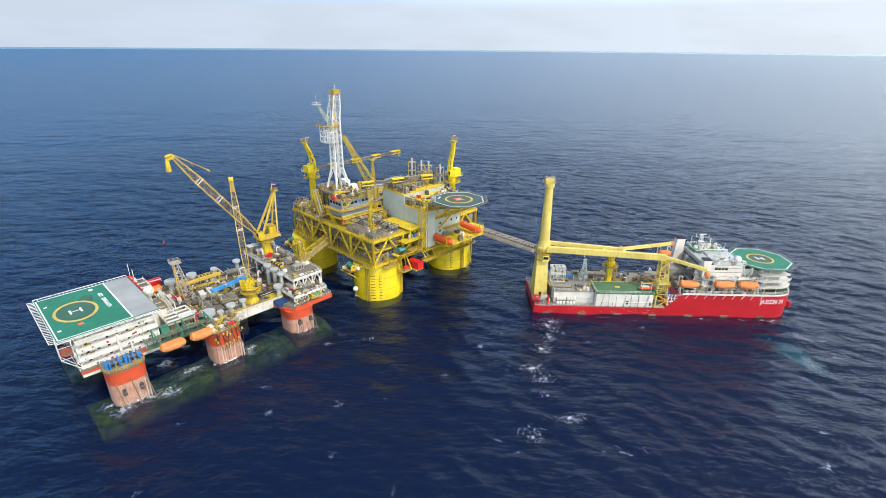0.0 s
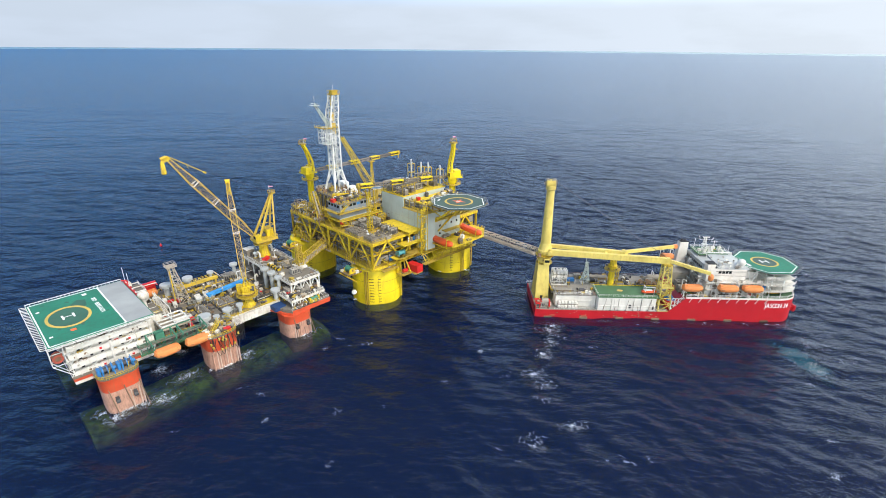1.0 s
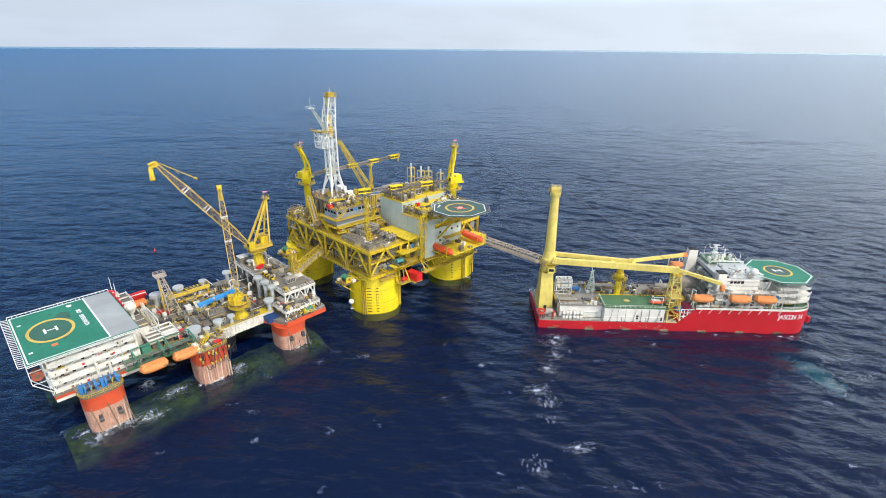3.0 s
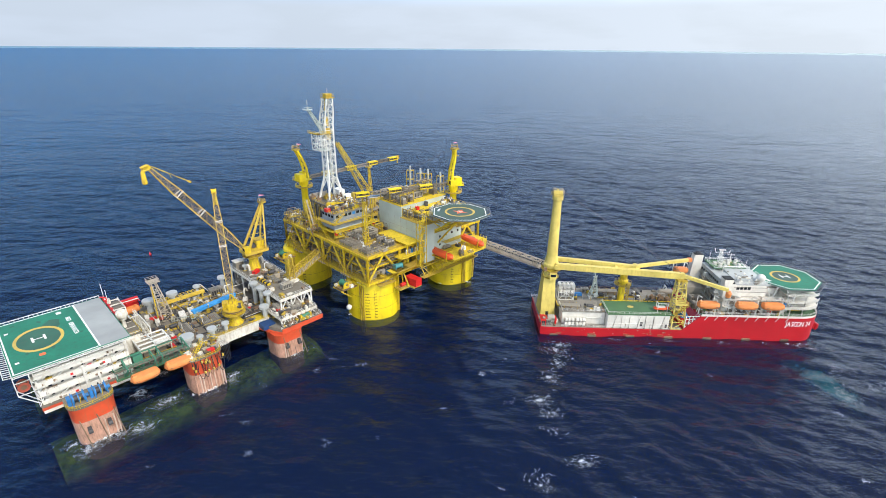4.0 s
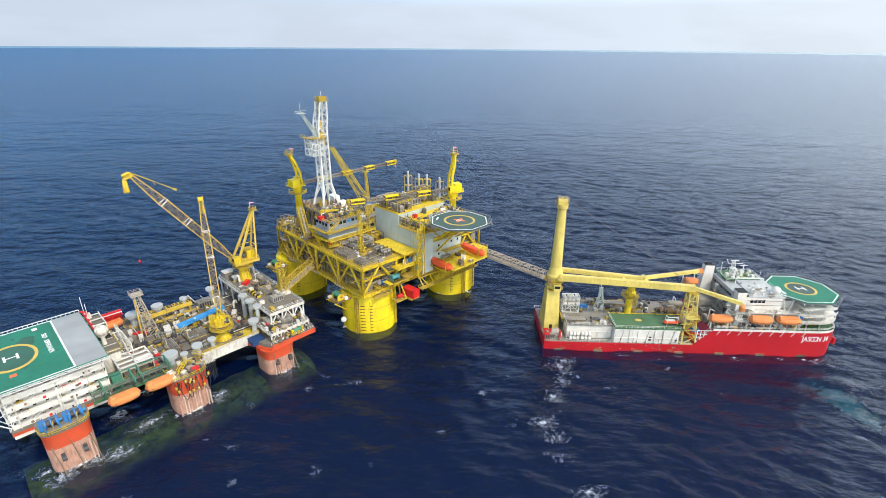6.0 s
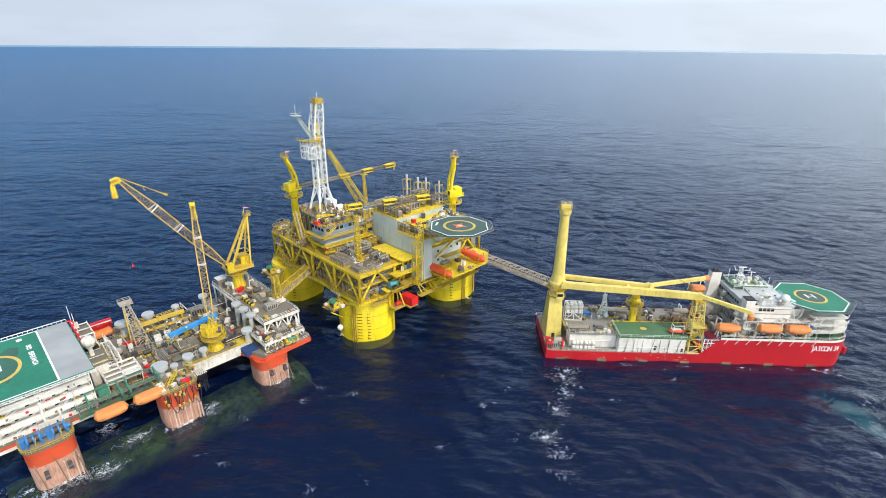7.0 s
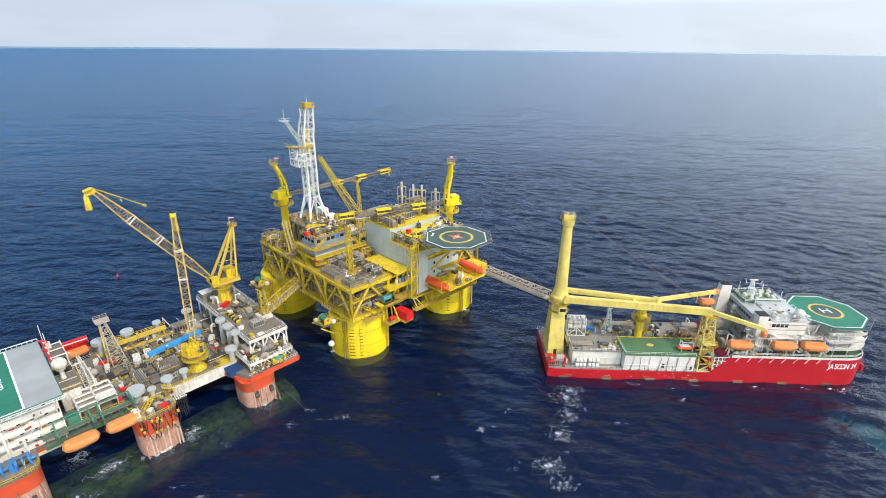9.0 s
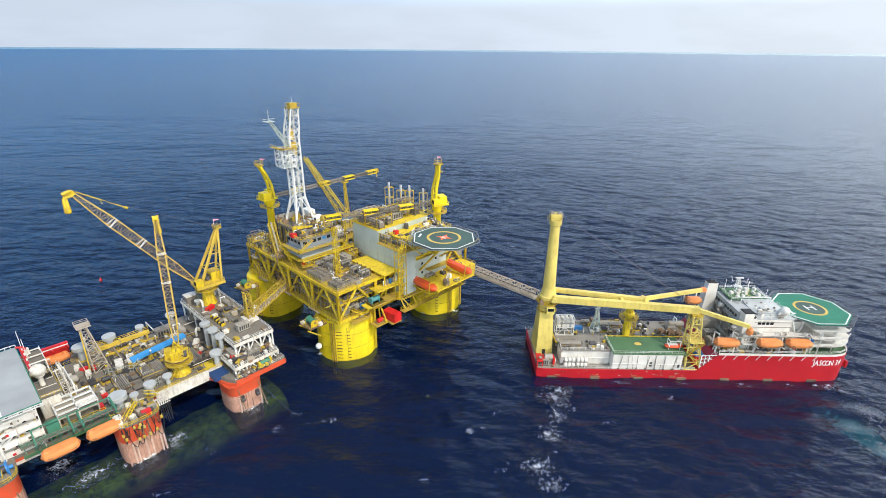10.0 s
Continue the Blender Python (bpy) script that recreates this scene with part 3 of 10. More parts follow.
def build_platform():
    base = thing("production_platform", PLAT, "bright yellow four-column offshore platform with open truss decks", "oil platform")
    for cx, cy in ((0, 0), (50.5, 0), (-3, 52), (50.5, 52)):
        col = part("column", Geo().turned([(11.7, -3.5), (11.7, 16.6), (11.3, 17.4), (8, 17.6)], 48, (cx, cy)), YELLOW_CLEAN, base, "smooth yellow cylindrical column")
        band = Geo()
        for z in (-0.6, 5.5, 11.5):
            band.ring((cx, cy), 11.62, 11.78, z, z + 0.12, 48)
        part("weld_band", band, YELLOW_WORN, col)
        g = Geo()
        for k in range(3):                        # riser and caisson pipes
            a = radians(180 + 25 + k * 4 + cx)
            g.tube((cx + 12.2 * math.cos(a), cy + 12.2 * math.sin(a), -6), (cx + 12.2 * math.cos(a), cy + 12.2 * math.sin(a), 17), 0.22, 6)
        part("caisson", g, YELLOW_WORN, col)
        for a in (-62, 118):
            lad = Geo()
            for da in (-1.6, 1.6):
                p = (cx + 12.6 * math.cos(radians(a + da)), cy + 12.6 * math.sin(radians(a + da)))
                lad.tube((*p, 1.0), (*p, 18), 0.22, 5)
            for k in range(9):
                z = 2 + k * 1.8
                lad.tube((cx + 12.6 * math.cos(radians(a - 1.6)), cy + 12.6 * math.sin(radians(a - 1.6)), z), (cx + 12.6 * math.cos(radians(a + 1.6)), cy + 12.6 * math.sin(radians(a + 1.6)), z), 0.1, 4)
            part("ladder", lad, YELLOW, col)
        # draught marks: rows of short dark bars on the side that faces away from the middle
        mk = Geo()
        for a in (-140, -122) if (cx, cy) == (0, 0) else (-130,):
            for k in range(9):
                z, half = 1.4 + k * 1.45, 5.2 if a == -140 else 3.0
                mk.loft([[(cx + 11.76 * math.cos(radians(a + s)), cy + 11.76 * math.sin(radians(a + s)), zz) for zz in (z, z + 0.28)] for s in (-half, -half / 2, 0, half / 2, half)], closed=False)
            if half < 4:
                mk.loft([[(cx + 11.75 * math.cos(radians(a - 2.6 + s)), cy + 11.75 * math.sin(radians(a - 2.6 + s)), zz) for zz in (1, 15)] for s in (-0.25, 0.25)], closed=False)
        part("draught_marks", mk, BLACK, col, "dark draught mark bars")
        # posts between column and deck
        for k in range(8):
            a = radians(22.5 + 45 * k)
            part("deck_post", Geo().tube((cx + 9 * math.cos(a), cy + 9 * math.sin(a), 17.4), (cx + 9 * math.cos(a), cy + 9 * math.sin(a), LOW), 0.7, 8), YELLOW, col)
    for z, mat, inset in ((LOW, YELLOW_DARK, 0.0), (MID, GREY_DECK, 1.6), (TOP, YELLOW_DARK, 0.0)):
        deck = part("deck", Geo().slab(rect(HX0 + inset, HY0 + inset, HX1 - inset, HY1 - inset), z - 0.35, z), mat, base, "steel deck plating")
        g = Geo()
        ends = rect(HX0 + inset, HY0 + inset, HX1 - inset, HY1 - inset)
        for p, q in zip(ends, ends[1:] + ends[:1]):
            g.bar((*p, z - 0.75), (*q, z - 0.75), 1.15 if inset == 0 else 0.6)
        part("edge_girder", g, YELLOW, deck)
        beams = Geo()
        for k in range(1, 10):
            x = HX0 + (HX1 - HX0) * k / 10
            beams.bar((x, HY0 + inset, z - 0.8), (x, HY1 - inset, z - 0.8), 0.5)
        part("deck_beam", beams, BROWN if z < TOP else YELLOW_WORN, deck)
        part("railing", Geo().railing(rect(HX0 + inset + 0.2, HY0 + inset + 0.2, HX1 - inset - 0.2, HY1 - inset - 0.2), z, closed=True), YELLOW, deck)

    def face(p, q, bays):
        p, q = Vector(p), Vector(q)
        for k in range(bays + 1):
            s = p.lerp(q, k / bays)
            part("truss_post", Geo().tube((s.x, s.y, LOW - 0.3), (s.x, s.y, TOP - 0.6), 0.62, 10), YELLOW, base)
            if k < bays:
                e, m = p.lerp(q, (k + 1) / bays), p.lerp(q, (k + 0.5) / bays)
                part("truss_brace", Geo().tube((s.x, s.y, LOW - 0.2), (m.x, m.y, TOP - 1), 0.48, 10), YELLOW, base)
                part("truss_brace", Geo().tube((e.x, e.y, LOW - 0.2), (m.x, m.y, TOP - 1), 0.48, 10), YELLOW, base)
    face((HX0 + 0.3, HY0 + 0.3, 0), (HX0 + 0.3, HY1 - 0.3, 0), 4)
    face((HX0 + 0.3, HY0 + 0.3, 0), (HX1 - 0.3, HY0 + 0.3, 0), 4)
    face((HX1 - 0.3, HY0 + 0.3, 0), (HX1 - 0.3, HY1 - 0.3, 0), 4)
    face((HX0 + 0.3, HY1 - 0.3, 0), (HX1 - 0.3, HY1 - 0.3, 0), 4)
    face((12, HY0 + 0.3, 0), (12, HY1 - 0.3, 0), 4)
    # boat deck that overhangs beside the quarters
    side = part("boat_deck", Geo().slab([(18, -11.4), (18, -14), (25.2, -14), (25.2, -27), (47, -27), (56, -20), (56, -11.4)], 24.6, 25.0), YELLOW_DECK, base, "bright yellow overhanging boat deck")
    part("railing", Geo().railing([(25.4, -14), (25.4, -26.8)], 25.0).railing([(26, -26.8), (47, -26.8), (55.8, -20), (55.8, -11.6)], 25.0), YELLOW, side)
    part("side_floor", Geo().slab(rect(1.5, -16, 20, -11.4), 22.6, 23.0).railing([(1.5, -11.6), (1.5, -15.8), (20, -15.8)], 23.0), YELLOW_DARK, side)
    for x in (4, 9, 14, 26, 32, 39, 46, 54):
        y, z = (-15.5, 22.3) if x < 20 else ((-26.5 if x < 48 else -20.5), 24.3)
        part("bracket", Geo().bar((x, -11, z), (x, y, z), 0.7).tube((x, -11, 18.5), (x, y + 0.6, z - 0.2), 0.32, 6), YELLOW, side)
    low = part("walkway", Geo().slab(rect(14, -19.5, 50, -17.0), 17.0, 17.2).slab(rect(-6, -13.5, 3, -11.2), 17.6, 17.8), YELLOW_DARK, base)
    part("railing", Geo().railing([(14, -19.4), (50, -19.4)], 17.2).railing([(50, -17.1), (14, -17.1)], 17.2), YELLOW, low)
    for x in range(16, 50, 6):
        part("hanger", Geo().tube((x, -18.2, 17.0), (x, -14, 22.4), 0.25, 6), YELLOW, low)
        part("hanger", Geo().tube((x + 3, -18.2, 17.0), (x, -14, 22.4), 0.2, 6), YELLOW, low)
    # clutter of uprights, cable trays and hose reels along the open faces
    cr = random.Random(3)
    for k in range(210):
        if cr.random() < 0.6:
            x, y = HX0 + cr.uniform(0.8, 4.5), cr.uniform(HY0 + 1, HY1 - 2)
        else:
            x, y = cr.uniform(HX0 + 1, HX1 - 4), HY0 + cr.uniform(0.8, 4.0)
        z0 = cr.choice([LOW, LOW, MID])
        r = cr.choice([0.1, 0.16, 0.24])
        h = cr.uniform(2.0, 5.4)
        geo = Geo().tube((x, y, z0), (x, y, z0 + h), r, 6)
        dx, dy = cr.choice([(1, 0), (0, 1), (-1, 0), (0, -1)])
        n = cr.uniform(0.8, 4.0)
        geo.tube((x, y, z0 + h), (x + dx * n, y + dy * n, z0 + h), r, 6)
        part("riser_pipe", geo, cr.choice([YELLOW, YELLOW_WORN, GREY, BROWN, DARK, YELLOW_WORN]), base)
    # pipes in bundles along the outer faces
    for z, y, n in ((21.5, HY0 + 2.2, 4), (27.4, HY0 + 2.6, 4)):
        g = Geo()
        for k in range(n):
            g.tube((HX0 + 2, y + 0.7 * k, z + 0.15 * (k % 2)), (HX1 - 3, y + 0.7 * k, z + 0.15 * (k % 2)), 0.2, 6)
        part("pipe", g, GREY, base)
        g = Geo()
        for k in range(n):
            g.tube((HX0 + 2.2 + 0.7 * k, HY0 + 3, z), (HX0 + 2.2 + 0.7 * k, HY1 - 3, z), 0.2, 6)
        part("pipe", g, GREY, base)
    for a, b in (((-9.6, 5, LOW), (-9.6, 14, MID)), ((-9.6, 26, MID), (-9.6, 35, TOP)), ((14.2, -11.9, 23), (20, -11.9, TOP)), ((1, -12, 17.8), (-6, -12, 23.5)), ((-11.3, 44, 19), (-11.3, 52, MID))):
        part("stairs", Geo().stairs(a, b, 1.2, 14), YELLOW, base)
    return base


build_platform()
RNG = random.Random(11)


def skid(kind):
    """One packaged unit of machinery, built at the origin: a frame with a body and pipes on it."""
    if kind == "tank":
        t = thing("process_vessel", Matrix(), "grey horizontal pressure vessel on saddle supports", "tank")
        part("vessel", Geo().loft([[(x, r * math.cos(a), 2.0 + r * math.sin(a)) for a in [k * math.pi / 7 for k in range(14)]] for x, r in ((-3.4, 0.3), (-3.0, 1.0), (-2.4, 1.3), (2.4, 1.3), (3.0, 1.0), (3.4, 0.3))]), GREY, t)
        for x in (-1.8, 1.8):
            part("saddle", Geo().box(x - 0.3, -1.1, 0, x + 0.3, 1.1, 1.1), YELLOW_WORN, t)
        part("pipe", Geo().tube((0, 0, 3.2), (0, 0, 4.2), 0.2, 6).tube((0, 0, 4.2), (0, 2.2, 4.2), 0.2, 6).tube((0, 2.2, 4.2), (0, 2.2, 0), 0.2, 6), WHITE, t)
    elif kind == "pump":
        t = thing("pump_skid", Matrix(), "dark pump and motor on a yellow skid frame", "machinery")
        part("frame", Geo().box(-2.4, -1.2, 0, 2.4, 1.2, 0.35), YELLOW_WORN, t)
        part("motor", Geo().tube((-2.0, 0, 1.2), (0.2, 0, 1.2), 0.8, 12).tube((0.2, 0, 1.2), (0.9, 0, 1.2), 0.35, 10), DARK, t)
        part("pump", Geo().tube((0.9, 0, 1.1), (1.9, 0, 1.1), 0.7, 12).tube((1.4, 0, 1.6), (1.4, 0, 3.0), 0.22, 8).tube((1.4, 0, 3), (1.4, 2, 3), 0.22, 8), GREY, t)
    elif kind == "cabinet":
        t = thing("equipment_module", Matrix(), "grey equipment housing with louvres and a cable tray", "machinery")
        part("housing", Geo().box(-2.6, -1.5, 0.25, 2.6, 1.5, 3.1).box(-2.7, -1.6, 3.1, 2.7, 1.6, 3.25), GREY, t)
        part("frame", Geo().box(-2.7, -1.6, 0, 2.7, 1.6, 0.25), DARK, t)
        g = Geo()
        for k in range(5):
            g.box(-2.2 + k * 0.95, -1.56, 0.7, -1.55 + k * 0.95, -1.5, 2.6)
        part("louvre", g, DARK, t)
        part("roof_fan", Geo().turned([(0.7, 3.25), (0.7, 3.7), (0.55, 3.8)], 12, (-1.2, 0)).turned([(0.7, 3.25), (0.7, 3.7), (0.55, 3.8)], 12, (1.2, 0)), GREY, t)
    elif kind == "rack":
        t = thing("pipe_rack", Matrix(), "stack of brown drill pipes between upright posts", "pipe rack")
        for row in range(3):
            for k in range(6):
                part("pipe", Geo().tube((-5, -1.5 + 0.6 * k, 0.5 + 0.5 * row), (5, -1.5 + 0.6 * k, 0.5 + 0.5 * row), 0.22, 6), BROWN if row % 2 else GREY, t)
        for x in (-3.5, 0, 3.5):
            part("post", Geo().bar((x, -2.0, 0), (x, -2.0, 2), 0.2).bar((x, 2.0, 0), (x, 2.0, 2), 0.2).bar((x, -2.0, 0.15), (x, 2.0, 0.15), 0.25), YELLOW_WORN, t)
    elif kind == "genset":
        t = thing("generator_unit", Matrix(), "dark framed generator unit with grey hoods", "machinery")
        part("body", Geo().box(-1.9, -1.1, 0.3, 1.9, 1.1, 2.4), DRAB, t)
        part("hood", Geo().prism([(-1.9, -1.1, 2.4), (1.9, -1.1, 2.4), (1.9, 1.1, 2.4), (-1.9, 1.1, 2.4)], [(-1.5, -0.7, 3.1), (1.5, -0.7, 3.1), (1.5, 0.7, 3.1), (-1.5, 0.7, 3.1)]), GREY, t)
        g = Geo()
        for x in (-2.1, 0, 2.1):
            for y in (-1.3, 1.3):
                g.bar((x, y, 0), (x, y, 3.4), 0.18)
        for y in (-1.3, 1.3):
            g.bar((-2.1, y, 3.4), (2.1, y, 3.4), 0.18).bar((-2.1, y, 0.15), (2.1, y, 0.15), 0.25)
        part("frame", g, DRAB, t)
        part("intake", Geo().box(-1.5, -1.16, 0.7, -0.2, -1.1, 2.0).box(0.2, -1.16, 0.7, 1.5, -1.1, 2.0), DARK, t)
    elif kind == "cooler":
        t = thing("cooler_bank", Matrix(), "drab grey gridded cooler bank on the deck", "machinery")
        for i in range(5):
            for j in range(3):
                part("cell", Geo().box(-4.9 + 2 * i, -2.9 + 2 * j, 0.2, -3.1 + 2 * i, -1.1 + 2 * j, 1.8).ring((-4 + 2 * i, -2 + 2 * j), 0.5, 0.75, 1.8, 2.0, 12), DRAB, t)
        part("frame", Geo().box(-5, -3, 0, 5, 3, 0.2).railing(rect(-5, -3, 5, 3), 0.2, 2.6, 2.0, 0.07, True), GREY, t)
    else:
        t = thing("shipping_container", Matrix(), "corrugated steel container on the deck", "container")
        coat = {"red": RED_BOX, "white": RIG_WHITE, "blue": BLUE}.get(kind, GREY)
        part("shell", Geo().box(-3, -1.2, 0.1, 3, 1.2, 2.55), coat, t)
        for k in range(15):
            x = -2.8 + 0.4 * k
            part("rib", Geo().box(x, -1.26, 0.25, x + 0.2, 1.26, 2.45), coat, t)
        for x in (-3, 3):
            for y in (-1.22, 1.22):
                part("corner_post", Geo().bar((x, y, 0), (x, y, 2.6), 0.16), DARK, t)
    return t


MASTERS = {}


def place(kind, frame_m, x, y, z, turn=0.0, scale=1.0):
    m = frame_m @ pose(x, y, z, 0, 0, turn) @ Matrix.Scale(scale, 4)
    if kind not in MASTERS:
        MASTERS[kind] = skid(kind)
        MASTERS[kind].matrix_basis = m
        return MASTERS[kind]
    ob = copy_thing(MASTERS[kind], m)
    ob.matrix_basis = m
    return ob


# machinery on the two lower decks and the open parts of the top deck
for z, xs in ((LOW, (-6.5, -1.5, 4.5)), (MID, (-5.5, 0.5, 6))):
    for x in xs:
        for k in range(11):
            y = -7 + k * 6.1
            place(RNG.choice(["tank", "pump", "cabinet", "cabinet", "pump"]), PLAT, x + RNG.uniform(-0.5, 0.5), y, z, RNG.choice([0, 90, 90]), RNG.uniform(0.85, 1.15))
for z in (LOW, MID):
    for k in range(8):
        place(RNG.choice(["tank", "pump", "cabinet"]), PLAT, 14 + k * 6, -7.5, z, RNG.choice([0, 90]), RNG.uniform(0.85, 1.1))
for x, y, kind, turn in ((-4.6, -7.2, "cooler", 0), (-7.0, 4.6, "cooler", 90), (4.4, -7.6, "genset", 0), (4.2, -2.6, "genset", 0), (5.5, 1.6, "pump", 90), (4.2, 4.8, "genset", 0), (-1.6, 6.4, "genset", 90),
                         (2, 8.4, "pump", 0), (-3, 11.5, "genset", 0), (1.8, 12, "cabinet", 0), (7.5, 9, "cabinet", 90), (-7.5, 50, "tank", 90), (-3, 51, "pump", 0), (5, 50, "cabinet", 0), (12, 52, "cabinet", 90), (20, 50, "rack", 0),
                         (30, 46, "cabinet", 0), (36, 50, "cabinet", 90), (25, 40, "white", 20), (32, 36, "rack", 10), (20, 30, "cabinet", 0), (28, 26, "tank", 0), (40, 40, "cabinet", 0)):
    place(kind, PLAT, x, y, TOP, turn)


def build_substructure():
    t = thing("drilling_substructure", PLAT, "grey and yellow stepped drilling base with drill floor", "drilling module")
    part("lower_box", Geo().box(-8, 15.6, 36.2, 10, 27, 39.6), SLATE, t, "slate grey panelled lower storey")
    part("panel_rib", Geo().box(-8.2, 15.5, 38.9, -8, 27, 39.2).box(-8, 15.4, 38.9, 10, 15.6, 39.2).box(-8.15, 15.45, 36.2, 10, 15.6, 36.6), PALE_GREY, t)
    part("upper_box", Geo().box(-7, 16.6, 39.6, 9.4, 26.6, 43.0), SLATE, t, "slate grey upper storey with a window band")
    part("box_roof", Geo().slab(rect(-7.6, 16.0, 10, 27), 43.0, 43.3), DRAB, t)
    part("railing", Geo().railing([(-7.4, 27), (-7.4, 16.2), (9.8, 16.2), (9.8, 27)], 43.3, 1.2, 1.8, 0.08), YELLOW, t)
    for k in range(7):
        part("window", Geo().box(-6.2 + 2.2 * k, 16.5, 41.2, -4.6 + 2.2 * k, 16.6, 42.4), BLUE if k % 3 == 1 else GLASS, t)
    for k in range(4):
        part("window", Geo().box(-7.1, 17.6 + 2.4 * k, 41.2, -7.0, 19.2 + 2.4 * k, 42.4), GLASS, t)
    floor = part("drill_floor", Geo().slab(rect(-3.6, 27.2, 13, 42.5), 43.3, 43.9), DRAB, t)
    part("railing", Geo().railing(rect(-3.4, 27.4, 12.8, 42.3), 43.9, closed=True), YELLOW, floor)
    part("mud_module", Geo().box(-2.6, 28, 36.2, 12, 41, 41.5), DRAB, t, "drab machinery box under the drill floor")
    for k in range(12):
        y = 27.6 + 1.3 * k
        part("cable_duct", Geo().bar((-3.2, y, 33), (-3.2, y, 43.2), 0.3), [YELLOW_WORN, GREY, DARK][k % 3], t)
    g = Geo()
    for x in (-7.5, -1, 5.5, 12.5):
        for y in (16.4, 25, 34, 42.5):
            if not (x < -3 and y > 30):
                part("leg", Geo().tube((x, y, TOP), (x, y, 43.4 if y > 30 else 36.2), 0.45, 8), YELLOW, t)
    for y in (16.4, 25):
        part("leg_brace", Geo().bar((-7.5, y, 32.2), (-1, y, 36), 0.4).bar((5.5, y, 32.2), (-1, y, 36), 0.4), YELLOW, t)
    g = Geo()
    for y in (15.6, 27):
        g.bar((-9, y, 35.7), (14, y, 35.7), 0.8)
    for x in (-9, 14):
        g.bar((x, 15.6, 35.7), (x, 43 if x > 0 else 27, 35.7), 0.8)
    part("skid_beam", g, YELLOW, t)
    walk_ = part("walkway", Geo().slab(rect(-10.0, 14, -8.2, 28), 39.2, 39.4).slab(rect(-10.0, 13.6, 11, 15.4), 39.2, 39.4).slab(rect(-8.8, 13.9, 9, 15.4), 35.9, 36.1), YELLOW_DARK, t)
    part("railing", Geo().railing([(-9.9, 28), (-9.9, 13.7), (11, 13.7)], 39.4), YELLOW, walk_)
    part("stairs", Geo().stairs((-9.4, 19, TOP), (-9.4, 27.5, 39.4), 1.2, 14).stairs((-9, 14.6, 39.4), (-3, 14.6, 43.3), 1.2, 12), YELLOW, t)
    part("drawworks_house", Geo().box(9.6, 37, 43.9, 12.8, 42.4, 47.0), WHITE, t, "white drawworks house")
    part("driller_cabin", Geo().box(7.5, 28, 43.9, 11, 31, 46.8), WHITE, t)
    part("cabin_window", Geo().box(7.44, 28.3, 45.0, 7.5, 30.7, 46.2), GLASS, t)
    g = Geo()
    for k in range(5):
        g.tube((-3 + k * 0.9, 27.8, 43.9), (-3 + k * 0.9, 27.8, 47.5 + 0.5 * (k % 2)), 0.16, 6)
    part("standpipe", g, GREY, t)
    ramp = part("pipe_ramp", Geo().lattice((-9.6, 30.0, TOP), (-6.4, 41.0, 44.2), 2.6, 2.6, 9, 0.12, 0.24, h0=1.2, h1=1.2), YELLOW_WORN, t, "inclined pipe ramp")
    part("ramp_bed", Geo().bar((-9.6, 30.0, TOP + 0.5), (-6.4, 41.0, 44.6), 0.7), GREY, ramp)
    cr = random.Random(8)
    for k in range(46):
        x, y = cr.uniform(-3, 12), cr.uniform(28, 42)
        if abs(x - 2.6) < 2.2 and abs(y - 34) < 2.2:
            continue
        w, h = cr.uniform(0.4, 1.5), cr.uniform(0.7, 3.0)
        part("floor_gear", Geo().box(x - w, y - w * 0.7, 43.9, x + w, y + w * 0.7, 43.9 + h * 0.6).tube((x, y, 43.9), (x, y, 43.9 + h), w * 0.35, 8), cr.choice([DARK, DRAB, YELLOW_WORN, GREY, BROWN, WHITE, YELLOW]), t)
    part("wind_wall", Geo().box(-3.6, 42.2, 43.9, 6, 42.5, 46.6), GREY, t, "grey wind wall")


